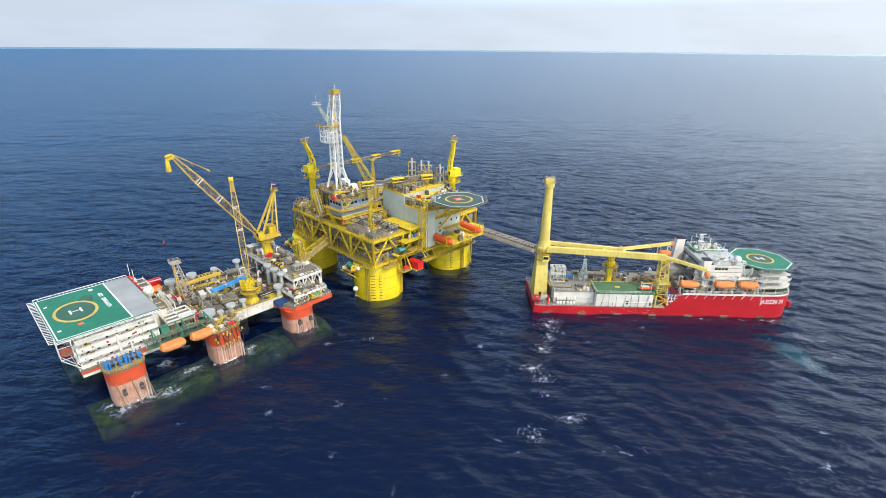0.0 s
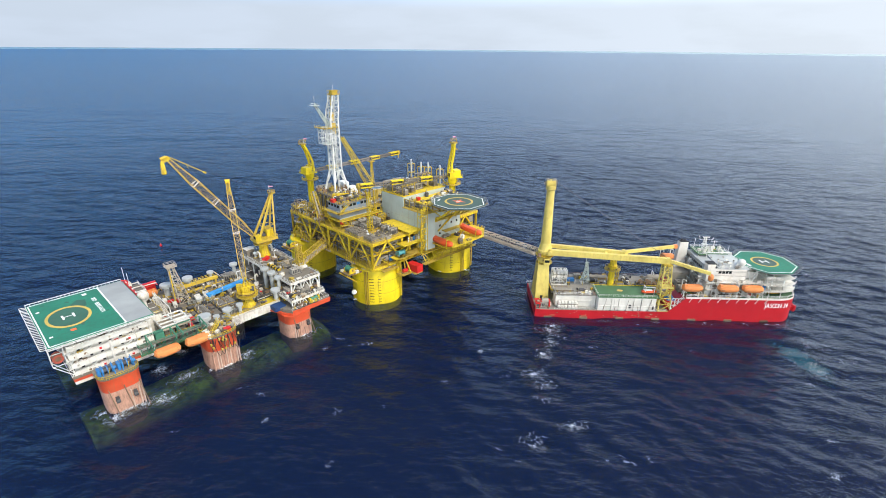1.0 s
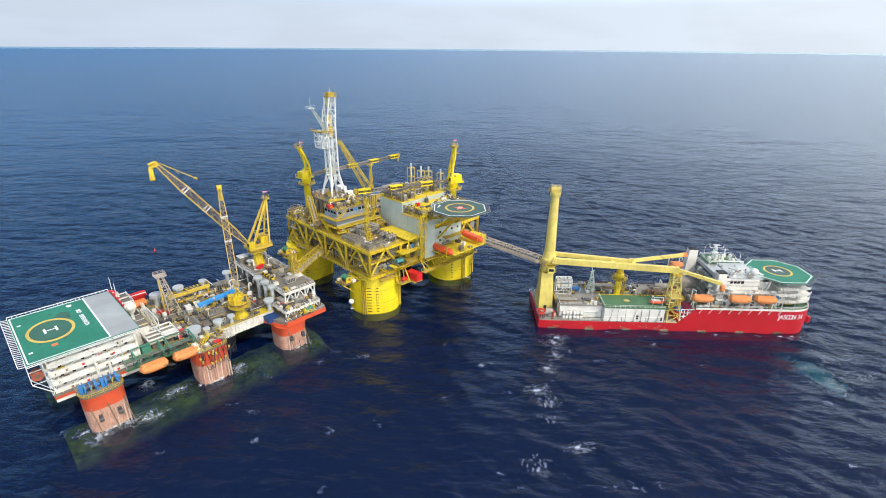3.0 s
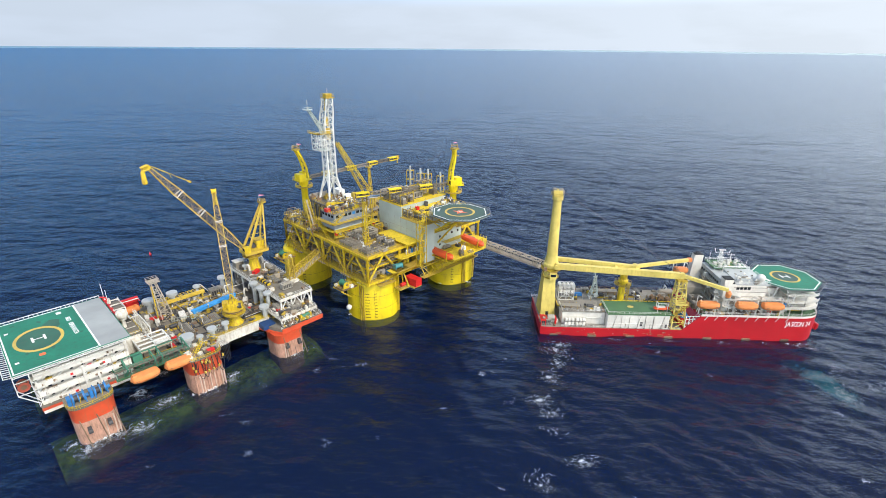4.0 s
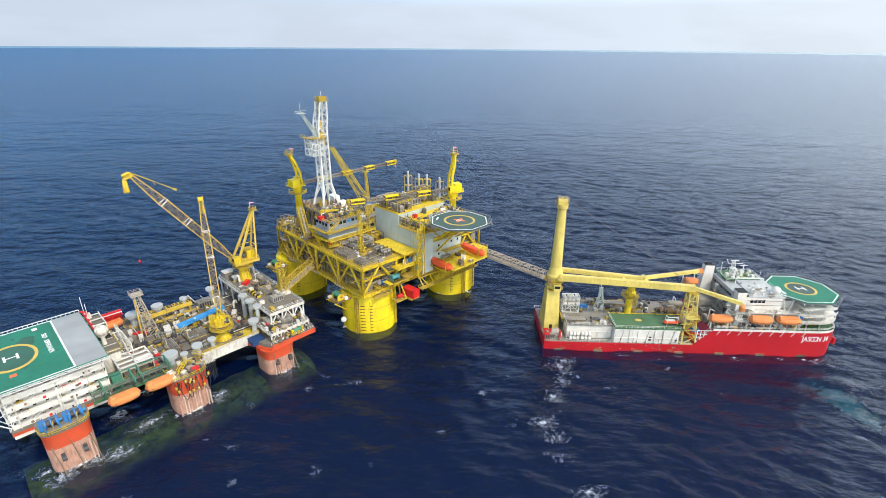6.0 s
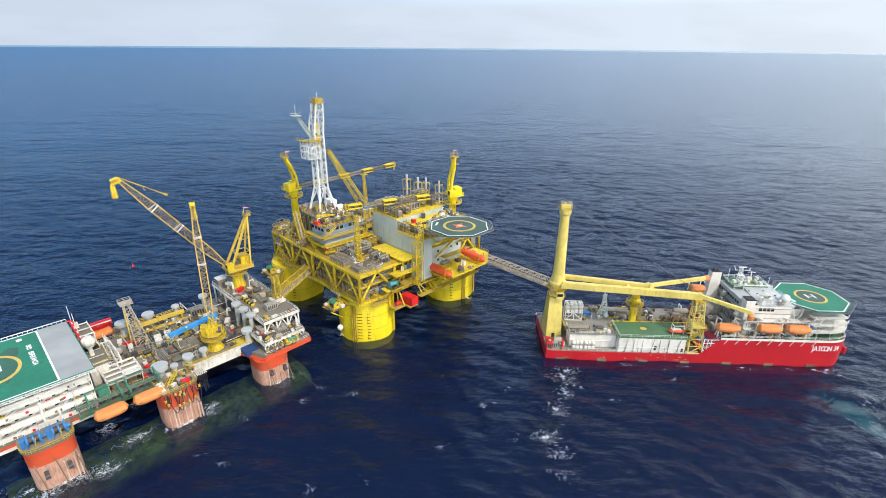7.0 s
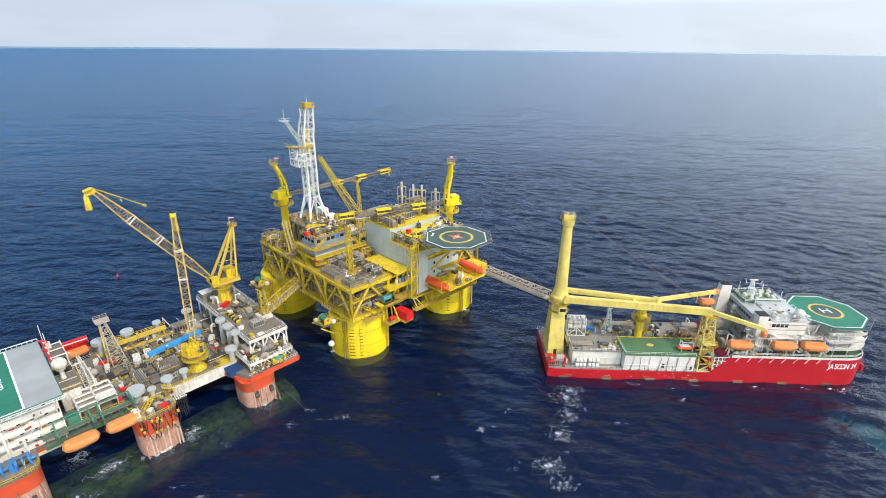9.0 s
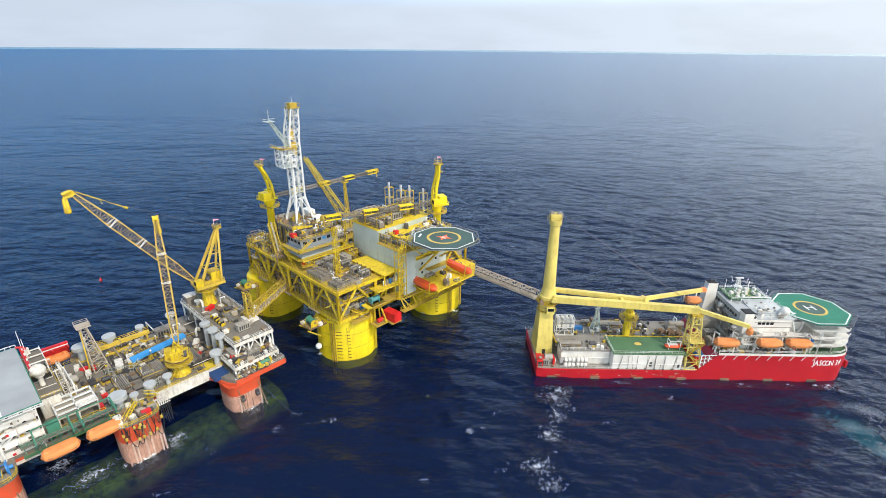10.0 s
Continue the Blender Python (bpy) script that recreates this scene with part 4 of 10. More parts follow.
def build_derrick():
    cx, cy, z0, z1 = 3.5, 34.0, 43.9, 91.2
    t = thing("drilling_derrick", PLAT, "tall white lattice drilling derrick with a yellow crown", "derrick")
    w0, w1 = 4.4, 1.5                      # half spread of the legs at foot and crown
    knee = 55.0
    def corner(i, z):
        s = ((-1, -1), (1, -1), (1, 1), (-1, 1))[i]
        h = w0 + (2.1 - w0) * (z - z0) / (knee - z0) if z < knee else (2.1 if z < 84 else 2.1 + (w1 - 2.1) * (z - 84) / (z1 - 84))
        f = max(0.0, (z - 80) / (z1 - 80))        # the top bends over its fixed side
        return Vector((cx + s[0] * h + 1.1 * f, cy + s[1] * h - 1.1 * f, z))
    for i in range(4):
        part("leg", Geo().tube(corner(i, z0), corner(i, knee), 0.50, 8).tube(corner(i, knee), corner(i, 80), 0.38, 8).tube(corner(i, 80), corner(i, 84), 0.38, 8).tube(corner(i, 84), corner(i, z1), 0.34, 8), WHITE_STEEL, t)
    zs = [knee + (z1 - knee) * k / 13 for k in range(14)]
    for i in range(4):
        for k in range(13):
            a, b = (corner(i, zs[k]), corner((i + 1) % 4, zs[k + 1])) if k % 2 else (corner((i + 1) % 4, zs[k]), corner(i, zs[k + 1]))
            part("brace", Geo().tube(a, b, 0.14, 5), WHITE_STEEL, t)
            part("girt", Geo().tube(corner(i, zs[k + 1]), corner((i + 1) % 4, zs[k + 1]), 0.15, 5), WHITE_STEEL, t)
        mid = (corner(i, knee) + corner((i + 1) % 4, knee)) / 2
        part("girt", Geo().tube(corner(i, knee), corner((i + 1) % 4, knee), 0.25, 5), WHITE_STEEL, t)
        part("brace", Geo().tube(corner(i, z0 + 4), mid, 0.2, 5), WHITE_STEEL, t)
        part("brace", Geo().tube(corner((i + 1) % 4, z0 + 4), mid, 0.2, 5), WHITE_STEEL, t)
    kx, ky = cx + 1.1, cy - 1.1
    crown = part("crown", Geo().box(kx - 2.2, ky - 2.2, z1, kx + 2.2, ky + 2.2, z1 + 0.4).box(kx - 1.6, ky - 1.2, z1 + 0.4, kx + 1.6, ky + 1.2, z1 + 2.0), YELLOW_WORN, t, "yellow crown block platform")
    part("railing", Geo().railing(rect(kx - 2.1, ky - 2.1, kx + 2.1, ky + 2.1), z1 + 0.4, 1.4, closed=True), YELLOW, crown)
    part("light_mast", Geo().tube((kx, ky, z1 + 2), (kx, ky, z1 + 4.2), 0.09, 5), WHITE_STEEL, crown)
    # travelling block and top drive on their wires
    part("travelling_block", Geo().box(cx - 0.8, cy - 0.6, 79, cx + 0.8, cy + 0.6, 83).box(cx - 1.2, cy - 1.0, 73, cx + 1.2, cy + 1.0, 78).tube((cx, cy, 83), (cx, cy, 91), 0.3, 6), AMBER, t, "orange travelling block and top drive")
    part("guide_rail", Geo().bar((cx - 1.6, cy, z0), (cx - 1.6, cy, z1), 0.25).bar((cx + 1.6, cy, z0), (cx + 1.6, cy, z1), 0.25), WHITE_STEEL, t)
    # racking board enclosure on the side away from the ship
    ex0, ex1, ey0, ey1, b0, b1 = cx - 6.4, cx - 1.0, cy - 3.2, cy + 2.8, 68.8, 76.0
    g = Geo()
    for x in (ex0, (ex0 + ex1) / 2, ex1):
        for y in (ey0, (ey0 + ey1) / 2, ey1):
            if x != (ex0 + ex1) / 2 or y != (ey0 + ey1) / 2:
                g.bar((x, y, b0), (x, y, b1), 0.3)
    for z in (b0, b0 + 2.5, b0 + 5.0, b1):
        for p, q in zip(rect(ex0, ey0, ex1, ey1), rect(ex0, ey0, ex1, ey1)[1:] + [(ex0, ey0)]):
            g.bar((*p, z), (*q, z), 0.28)
    for z in (b0, b0 + 2.5, b0 + 5.0):
        for y in (ey0, ey1):
            g.tube((ex0, y, z), ((ex0 + ex1) / 2, y, z + 2.5), 0.14, 5).tube((ex1, y, z), ((ex0 + ex1) / 2, y, z + 2.5), 0.14, 5)
        g.tube((ex0, ey0, z), (ex0, (ey0 + ey1) / 2, z + 2.5), 0.14, 5).tube((ex0, ey1, z), (ex0, (ey0 + ey1) / 2, z + 2.5), 0.14, 5)
    part("racking_cage", g, WHITE_STEEL, t)
    part("racking_board", Geo().box(ex0, ey0, b0 - 0.15, ex1, ey1, b0 + 0.05), PALE_GREY, t)
    top = part("cage_walkway", Geo().slab(rect(ex0 - 1.2, ey0 - 1.2, ex1 + 1, ey0 + 0.4), b1 + 0.2, b1 + 0.4).slab(rect(ex0 - 1.2, ey0 - 1.2, ex0 + 0.6, ey1 + 1), b1 + 0.2, b1 + 0.4), YELLOW_WORN, t)
    part("railing", Geo().railing([(ex1 + 1, ey0 - 1.1), (ex0 - 1.1, ey0 - 1.1), (ex0 - 1.1, ey1 + 1)], b1 + 0.4), YELLOW, top)
    # small outrigger boom above the cage
    part("outrigger", Geo().lattice((cx - 2, cy, 77), (cx - 8.2, cy + 1, 87), 1.5, 0.8, 6, 0.11).box(cx - 10, cy - 1, 86.6, cx - 6.6, cy + 2.6, 86.8).tube((cx - 8.2, cy + 1, 87), (cx - 8.2, cy + 1, 91), 0.12, 5).tube((cx - 10.6, cy + 1, 87.6), (cx - 5.6, cy + 1, 87.6), 0.1, 5), PALE_GREY, t)


def build_slanted_boom():
    t = thing("slanted_truss", PLAT, "yellow raking truss that leans on the derrick", "truss")
    part("truss", Geo().lattice((29.5, 40, 40.5), (11.2, 38.5, 70.0), 7.6, 1.8, 8, 0.075, 0.2, h0=1.0, h1=0.9), YELLOW, t)
    part("foot", Geo().box(27.6, 36.0, 39.6, 31.0, 44.0, 40.2).bar((28, 36.6, TOP), (28, 36.6, 39.6), 0.5).bar((30.6, 36.6, TOP), (30.6, 36.6, 39.6), 0.5).bar((28, 43.4, TOP), (28, 43.4, 39.6), 0.5).bar((30.6, 43.4, TOP), (30.6, 43.4, 39.6), 0.5), YELLOW_WORN, t)


def pedestal_crane(name, x, y, foot, knee, boom_to, label, rise=15.6, back=3.4):
    """A platform crane: pedestal, slewing house, tall gantry mast and a boom laid down level in sections."""
    t = thing(name, PLAT, label, "crane", "platform cranes")
    part("pedestal", Geo().turned([(1.75, foot), (1.6, knee - 3), (2.3, knee - 1.6), (2.3, knee)], 20, (x, y)), YELLOW_CLEAN, t)
    ring = part("pedestal_walkway", Geo().ring((x, y), 2.4, 4.3, knee - 3.2, knee - 3.0, 20), YELLOW_WORN, t)
    part("railing", Geo().railing(gon(12, 4.2, (x, y)), knee - 3.0, closed=True), YELLOW_CLEAN, ring)
    way = Vector((boom_to[0] - x, boom_to[1] - y, 0)).normalized()
    across = Vector((-way.y, way.x, 0))
    c = Vector((x, y, knee))
    def quad(f0, f1, s0, s1, z0, z1):
        o = [c + way * f + across * s for f, s in ((f0, s0), (f1, s0), (f1, s1), (f0, s1))]
        return [(p.x, p.y, knee + z0) for p in o], [(p.x, p.y, knee + z1) for p in o]
    house = part("slewing_house", Geo().prism(*quad(-4.2, 2.6, -3.2, 3.2, 0.2, 0.7)).prism(*quad(-4.0, -0.6, -3.0, 1.4, 0.7, 3.7)), YELLOW_CLEAN, t, "bright yellow machinery house")
    part("cab", Geo().prism(*quad(0.8, 3.4, 2.2, 4.4, 0.6, 3.6)), YELLOW_CLEAN, house)
    part("cab_window", Geo().prism(*quad(3.4, 3.46, 2.4, 4.2, 1.6, 3.3)), GLASS, house)
    part("railing", Geo().railing([tuple((c + way * f + across * s)[:2]) for f, s in ((2.5, -3.1), (-4.1, -3.1), (-4.1, 3.1), (2.5, 3.1))], knee + 0.7), YELLOW_CLEAN, house)
    # gantry: two bent box legs that lean back and carry the sheave head
    for s in (-1.5, 1.5):
        pts = [c + way * f + across * (s * k) + Vector((0, 0, z)) for f, z, k in ((1.6, 1, 1.3), (1.2, rise * 0.42, 1.1), (-0.2 * back, rise * 0.74, 0.9), (-back, rise, 0.7))]
        g = Geo()
        for a, b in zip(pts, pts[1:]):
            g.bar(a, b, 0.85)
        part("gantry_leg", g, YELLOW_CLEAN, t)
    g = Geo()
    for f, z, k in ((1.4, 4, 1.8), (1.2, 7, 1.65), (0.3, 9.5, 1.5), (-0.6, 12, 1.35), (-2, 14.4, 1.2)):
        p = c + way * f + Vector((0, 0, z))
        g.bar(p - across * k, p + across * k, 0.4)
    for k in range(9):
        p = c + way * (2.2 - 0.24 * k if k > 4 else 2.2) + Vector((0, 0, 2 + k * 1.3))
        g.tube(p - across * 0.5, p + across * 0.5, 0.1, 4)
    part("rung", g, YELLOW_WORN, t)
    for k in range(6):
        f0, f1 = k / 6, (k + 1) / 6
        def spine(f):
            z = 1 + (rise - 1) * f
            return c + way * (1.6 - 0.6 * f if f < 0.5 else 1.3 - (back + 1.3) * ((f - 0.5) / 0.5) ** 1.4) + Vector((0, 0, z))
        w0, w1 = 1.9 - 0.8 * f0, 1.9 - 0.8 * f1
        part("gantry_brace", Geo().bar(spine(f0) - across * w0, spine(f1) + across * w1, 0.22), YELLOW_CLEAN, t)
    head = c + way * -back + Vector((0, 0, rise + 0.3))
    part("sheave_head", Geo().box(head.x - 1.5, head.y - 1.5, head.z - 0.4, head.x + 1.5, head.y + 1.5, head.z + 0.2).railing(gon(4, 2.0, (head.x, head.y)), head.z + 0.2, 1.6, 3, 0.09, True), YELLOW_WORN, t)
    # level boom: alternating yellow lattice lengths and dark wrapped lengths
    a, b = c + way * 3.0 + Vector((0, 0, 1.0)), Vector(boom_to)
    total = (b - a).length
    n = max(4, round(total / 8))
    for k in range(n):
        p, q = a.lerp(b, k / n), a.lerp(b, (k + 1) / n)
        if k % 2:
            u0, u1 = p.lerp(q, 0.1), p.lerp(q, 0.9)
            for sx, sz in ((-1.0, -0.7), (1.0, -0.7), (-1.0, 0.8), (1.0, 0.8), (0.0, 0.8)):
                o = across * sx + Vector((0, 0, sz))
                part("boom_rail", Geo().bar(u0 + o, u1 + o, 0.44), YELLOW_CLEAN, t)
            for f in (0.02, 0.5, 0.98):
                m = u0.lerp(u1, f)
                part("boom_frame", Geo().bar(m - across * 1.0 + Vector((0, 0, 0.8)), m + across * 1.0 + Vector((0, 0, 0.8)), 0.25).bar(m - across + Vector((0, 0, -0.7)), m - across + Vector((0, 0, 0.8)), 0.22).bar(m + across + Vector((0, 0, -0.7)), m + across + Vector((0, 0, 0.8)), 0.22), YELLOW_WORN, t)
        part("boom_core", Geo().lattice(p, q, 1.3, 1.3, 5, 0.09, 0.17), DRAB if k % 2 == 0 else DARK, t)
    part("boom_head", Geo().box(b.x - 0.9, b.y - 0.8, b.z - 0.8, b.x + 0.9, b.y + 0.8, b.z + 0.8).tube((b.x, b.y - 0.7, b.z + 0.6), (b.x, b.y + 0.7, b.z + 0.6), 0.9, 12).tube((b.x, b.y, b.z - 0.8), (b.x, b.y, b.z - 3.2), 0.35, 8), YELLOW_WORN, t)
    wire = Geo()
    for s in (-0.8, 0.8):
        wire.tube(head + across * s, b + across * s + Vector((0, 0, 1)), 0.05, 4)
    part("pendant_wire", wire, DARK, t)


def flagpole(frame_m, x, y, z, h=5.0):
    t = thing("flagpole", at(frame_m, x, y, z), "small windsock on a thin pole", "flag")
    part("pole", Geo().tube((0, 0, 0), (0, 0, h), 0.07, 5), WHITE_STEEL, t)
    part("windsock", Geo().loft([[(0.1 + 0.5 * k, (0.34 - 0.05 * k) * math.cos(a), h - 0.3 - 0.08 * k + (0.34 - 0.05 * k) * math.sin(a)) for a in [j * math.pi / 4 for j in range(8)]] for k in range(5)]), CLOTH, t)


def build_quarters():
    t = thing("living_quarters", PLAT, "pale grey clad living quarters block with a yellow roof deck", "building")
    part("wall", Geo().box(16.5, -1.8, 23, 44, 14.5, 46), PALE_GREY, t, "large blank pale grey wall")
    part("wall", Geo().box(16.5, -17.2, 23, 22.5, -1.8, 41.0), PALE_GREY, t)
    # pale grey in place of white, partly the helideck's shade painted in
    part("wall", Geo().box(22.5, -13.6, 23, 43.8, -1.8, 43.5), PALE_GREY, t, "pale cladding with small windows, helideck shade in its grey")
    g = Geo()
    for y in (-14, -9.6, -5.4, -1.2, 3.0, 7.2, 11.4):
        g.box(16.44, y, 24, 16.5, y + 0.09, 40.9)
    for z in (27.5, 32, 36.4):
        g.box(16.44, -17.1, z, 16.5, 14.4, z + 0.09)
    part("panel_joint", g, GREY, t)
    roof = part("roof_deck", Geo().slab(rect(21, -15.0, 45.5, -2), 43.5, 43.8).slab(rect(16.2, -2, 45.5, 15), 46.0, 46.25), YELLOW_DECK, t, "yellow painted roof deck")
    part("railing", Geo().railing([(21.2, -14.8), (45.3, -14.8), (45.3, -2)], 43.8).railing([(16.4, -1.8), (16.4, 14.8), (45.3, 14.8)], 46.25), YELLOW, roof)
    # recessed scaffold bay where the wall steps down
    g = Geo()
    for y in (-16.6, -13, -9.4, -5.8, -2.2):
        g.bar((16.9, y, 41), (16.9, y, 45.2), 0.25)
        g.bar((21.6, y, 41), (21.6, y, 45.2), 0.25)
    for z in (42.6, 45.2):
        g.bar((16.9, -16.8, z), (16.9, -2, z), 0.22)
    part("bay_frame", g, YELLOW_WORN, t)
    part("bay_deck", Geo().slab(rect(15.6, -17.6, 22.4, -1.9), 41.0, 41.2), YELLOW_DARK, t)
    for x in (25, 29, 33, 37, 41):
        for z in (27, 31, 35, 39):
            part("window", Geo().box(x, -13.68, z, x + 0.9, -13.6, z + 1.0), GLASS, t)
    part("door", Geo().box(23.4, -13.7, 36.0, 24.6, -13.6, 38.2), DARK, t)
    for z, x0 in ((28.6, 31), (35.5, 22.6)):
        g = part("balcony", Geo().slab(rect(x0, -16.4, 44, -13.6), z - 0.2, z), YELLOW_DARK, t)
        part("railing", Geo().railing([(x0, -13.7), (x0, -16.3), (44, -16.3), (44, -13.7)], z), YELLOW, g)
    g = Geo()
    for k in range(4):
        z = 23 + 5.5 * k
        g.stairs((12.8, -17.4, z), (16.0, -17.4, z + 5.4), 1.2, 10)
    for x in (12.4, 16.2):
        for y in (-18.6, -16.3):
            g.bar((x, y, 23), (x, y, 45), 0.26)
    for z in range(26, 46, 3):
        g.bar((12.4, -18.6, z), (16.2, -18.6, z), 0.2).bar((12.4, -18.6, z), (12.4, -16.3, z), 0.2)
    part("stair_tower", g, YELLOW, t, "yellow outside stair tower")
    # canopy with a yellow roof beside the wall
    c = thing("canopy", PLAT, "yellow flat-roofed canopy over stored gear", "shelter")
    part("roof", Geo().slab(rect(8.6, -14.6, 16.2, 6.0), 33.0, 33.3), YELLOW_DECK, c)
    for x in (8.9, 15.9):
        for y in (-14.3, -8.6, -2.4, 3.6):
            part("post", Geo().bar((x, y, 28.4 if y < -11 else TOP), (x, y, 33.0), 0.3), YELLOW, c)
    part("floor", Geo().slab(rect(4, -16, 18, -11.2), 28.0, 28.4), YELLOW_DECK, c)
    part("railing", Geo().railing([(4.1, -11.4), (4.1, -15.9), (17.9, -15.9)], 28.4), YELLOW, c)
    part("brace", Geo().tube((5, -15.6, 28), (5, -11.2, 24.5), 0.25, 6).tube((16, -15.6, 28), (16, -11.2, 24.5), 0.25, 6), YELLOW, c)
    for k in range(5):
        part("stored_drum", Geo().turned([(0.55, 28.4), (0.55, 30.2), (0.4, 30.4)], 12, (9.5 + 1.5 * k, -13.2)), [WHITE, GREY, BLUE, DRAB, WHITE][k], c)


def build_helideck(frame_m, c, z, r, turn, pad, label, centre_mark, text_band, band=(0.44, 0.52), letter=0.3):
    """An eight-sided helideck with net, ring and centre mark, on a truss of struts."""
    t = thing("helideck", frame_m @ pose(c[0], c[1], z), label, "helideck")
    deck = part("deck", Geo().slab(gon(8, r, turn=turn), -0.5, 0.0), pad, t)
    ring = gon(8, r - 0.45, turn=turn)
    inner = gon(8, r - 0.85, turn=turn)
    for k in range(8):
        p, q, s, u = ring[k], ring[(k + 1) % 8], inner[(k + 1) % 8], inner[k]
        part("perimeter_line", Geo().slab([p, q, s, u], 0.0, 0.02), LINE_WHITE, deck)
    part("landing_ring", Geo().ring((0, 0), r * band[0], r * band[1], 0.0, 0.025, 48), LINE_YELLOW, deck)
    if centre_mark != "star":
        part("ring_centre", Geo().slab(gon(40, r * band[0]), 0.0, 0.012), GREEN_DARK, deck, "dark disc inside the ring")
    net = Geo()
    out = gon(8, r + 1.7, turn=turn)
    base = gon(8, r + 0.05, turn=turn)
    for k in range(8):
        p, q, s, u = (Vector((*v, zz)) for v, zz in ((base[k], -0.3), (base[(k + 1) % 8], -0.3), (out[(k + 1) % 8], 0.12), (out[k], 0.12)))
        net.tube(u, s, 0.1, 5)
        for j in range(9):
            net.tube(p.lerp(q, j / 8), u.lerp(s, j / 8), 0.06, 4)
        for j in (0.33, 0.66):
            net.tube(p.lerp(u, j), q.lerp(s, j), 0.05, 4)
    part("safety_net", net, NET_GREY, t, "dark grey safety net frame")
    if centre_mark == "star":
        pts = []
        for k in range(8):
            a, rr = k * math.pi / 4 + turn, (3.4 if k % 2 == 0 else 1.25) * r / 13
            pts.append((rr * math.cos(a), rr * math.sin(a)))
        part("centre_star", Geo().slab(pts, 0.0, 0.03), LINE_RED, deck, "orange-red star")
        for a in (turn + math.pi / 4, turn - math.pi / 4):
            e, f = Vector((math.cos(a), math.sin(a))) * 1.5, Vector((-math.sin(a), math.cos(a))) * 0.14
            part("star_line", Geo().slab([tuple(v) for v in (-e - f, e - f, e + f, -e + f)], 0.03, 0.045), LINE_WHITE, deck)
    else:
        words("letter", "H", r * letter, pose(0, 0, 0.03, 0, 0, centre_mark), LINE_WHITE, deck, 0.015, 1.2)
    bars = Geo()
    for a, n, w in text_band:
        for k in range(n):
            p = Vector((math.cos(a), math.sin(a), 0)) * (r * 0.74)
            e = Vector((-math.sin(a), math.cos(a), 0))
            q = p + e * (k - (n - 1) / 2) * w * 1.25
            o = [q + e * (sx * w / 2) + Vector((math.cos(a), math.sin(a), 0)) * (sy * w * 0.8) for sx, sy in ((-1, -1), (1, -1), (1, 1), (-1, 1))]
            bars.slab([(v.x, v.y) for v in o], 0.0, 0.02)
    part("marking_bars", bars, LINE_WHITE, deck)
    return t


build_substructure()
PB = random.Random(17)
for k in range(210):
    zone = PB.choice(["left", "left", "front", "back", "roof", "side", "quarters"])
    if zone == "left":
        x, y, z = PB.uniform(-9.5, -3.5), PB.uniform(28, 57), TOP
    elif zone == "front":
        x, y, z = PB.uniform(-9.5, 8), PB.uniform(-10, 14), TOP
    elif zone == "back":
        x, y, z = PB.uniform(14, 40), PB.uniform(18, 56), TOP
    elif zone == "roof":
        x, y, z = PB.uniform(-7, 9), PB.uniform(16.6, 26.4), 43.3
    elif zone == "side":
        x, y, z = PB.uniform(22, 53), PB.uniform(-26, -15), 25.0
        if x < 28 or (x > 47 and y < -19) or 40 < x < 47:
            continue
    else:
        x, y, z = PB.uniform(23, 45), PB.uniform(-14, -3), 43.8
    w, d, h = PB.uniform(0.4, 1.4), PB.uniform(0.3, 1.1), PB.uniform(0.5, 2.6)
    mat, word = PB.choice([(WHITE, "white"), (GREY, "grey"), (DRAB, "drab grey"), (YELLOW_WORN, "worn yellow"), (DARK, "dark"), (BROWN, "rusty brown"), (YELLOW, "yellow"), (DRAB, "drab grey"), (BROWN, "rusty brown"), (DARK, "dark"), (RED_BOX, "red") if k % 3 == 0 else (GREY, "grey")])
    t = thing("deck_unit", at(PLAT, x, y, z, PB.choice([0, 0, 90, PB.uniform(0, 90)])), word + " equipment unit with a pipe stub on the platform deck", "machinery", "units on the platform decks")
    part("body", Geo().box(-w, -d, 0, w, d, h * 0.8), mat, t)
    part("pipe_stub", Geo().tube((w * 0.4, 0, h * 0.8), (w * 0.4, 0, h * 1.3), 0.16, 6).tube((w * 0.4, 0, h * 1.3), (w * 0.4 + 1.2, 0, h * 1.3), 0.16, 6), PB.choice([GREY, YELLOW, WHITE]), t)
build_derrick()
build_slanted_boom()
build_quarters()
pedestal_crane("pedestal_crane", 1.5, 56.0, TOP, 50.0, (66.0, 59.5, 51.5), "yellow platform crane with its boom laid level behind the derrick", 15.5, 2.6)
pedestal_crane("pedestal_crane", 48.0, -4.0, TOP, 50.5, (2.0, 13.5, 51.0), "yellow platform crane whose boom lies over the quarters roof", 17.5, 0.4)
for x, y, z in ((1.5, 56, 0), (49, -4, 0)):
    flagpole(PLAT, x - 2.0 if x < 10 else x - 1, y - 0.5 if x < 10 else y, 65.6 if x < 10 else 68.4, 3.0)
hel = build_helideck(PLAT, (28.2, -27.0), 47.0, 12.6, radians(22.5), GREEN_DARK, "dark green octagonal helideck with a yellow ring and red star", "star", ((radians(122), 6, 0.5),))
g = Geo()
for k in range(8):
    a = radians(22.5 + 45 * k)
    g.bar((10.5 * math.cos(a), 10.5 * math.sin(a), -1.2), (10.5 * math.cos(a + math.pi / 4), 10.5 * math.sin(a + math.pi / 4), -1.2), 0.5)
    g.bar((0, 0, -1.2), (12 * math.cos(a), 12 * math.sin(a), -0.8), 0.6)
part("underframe", g, YELLOW_WORN, hel)
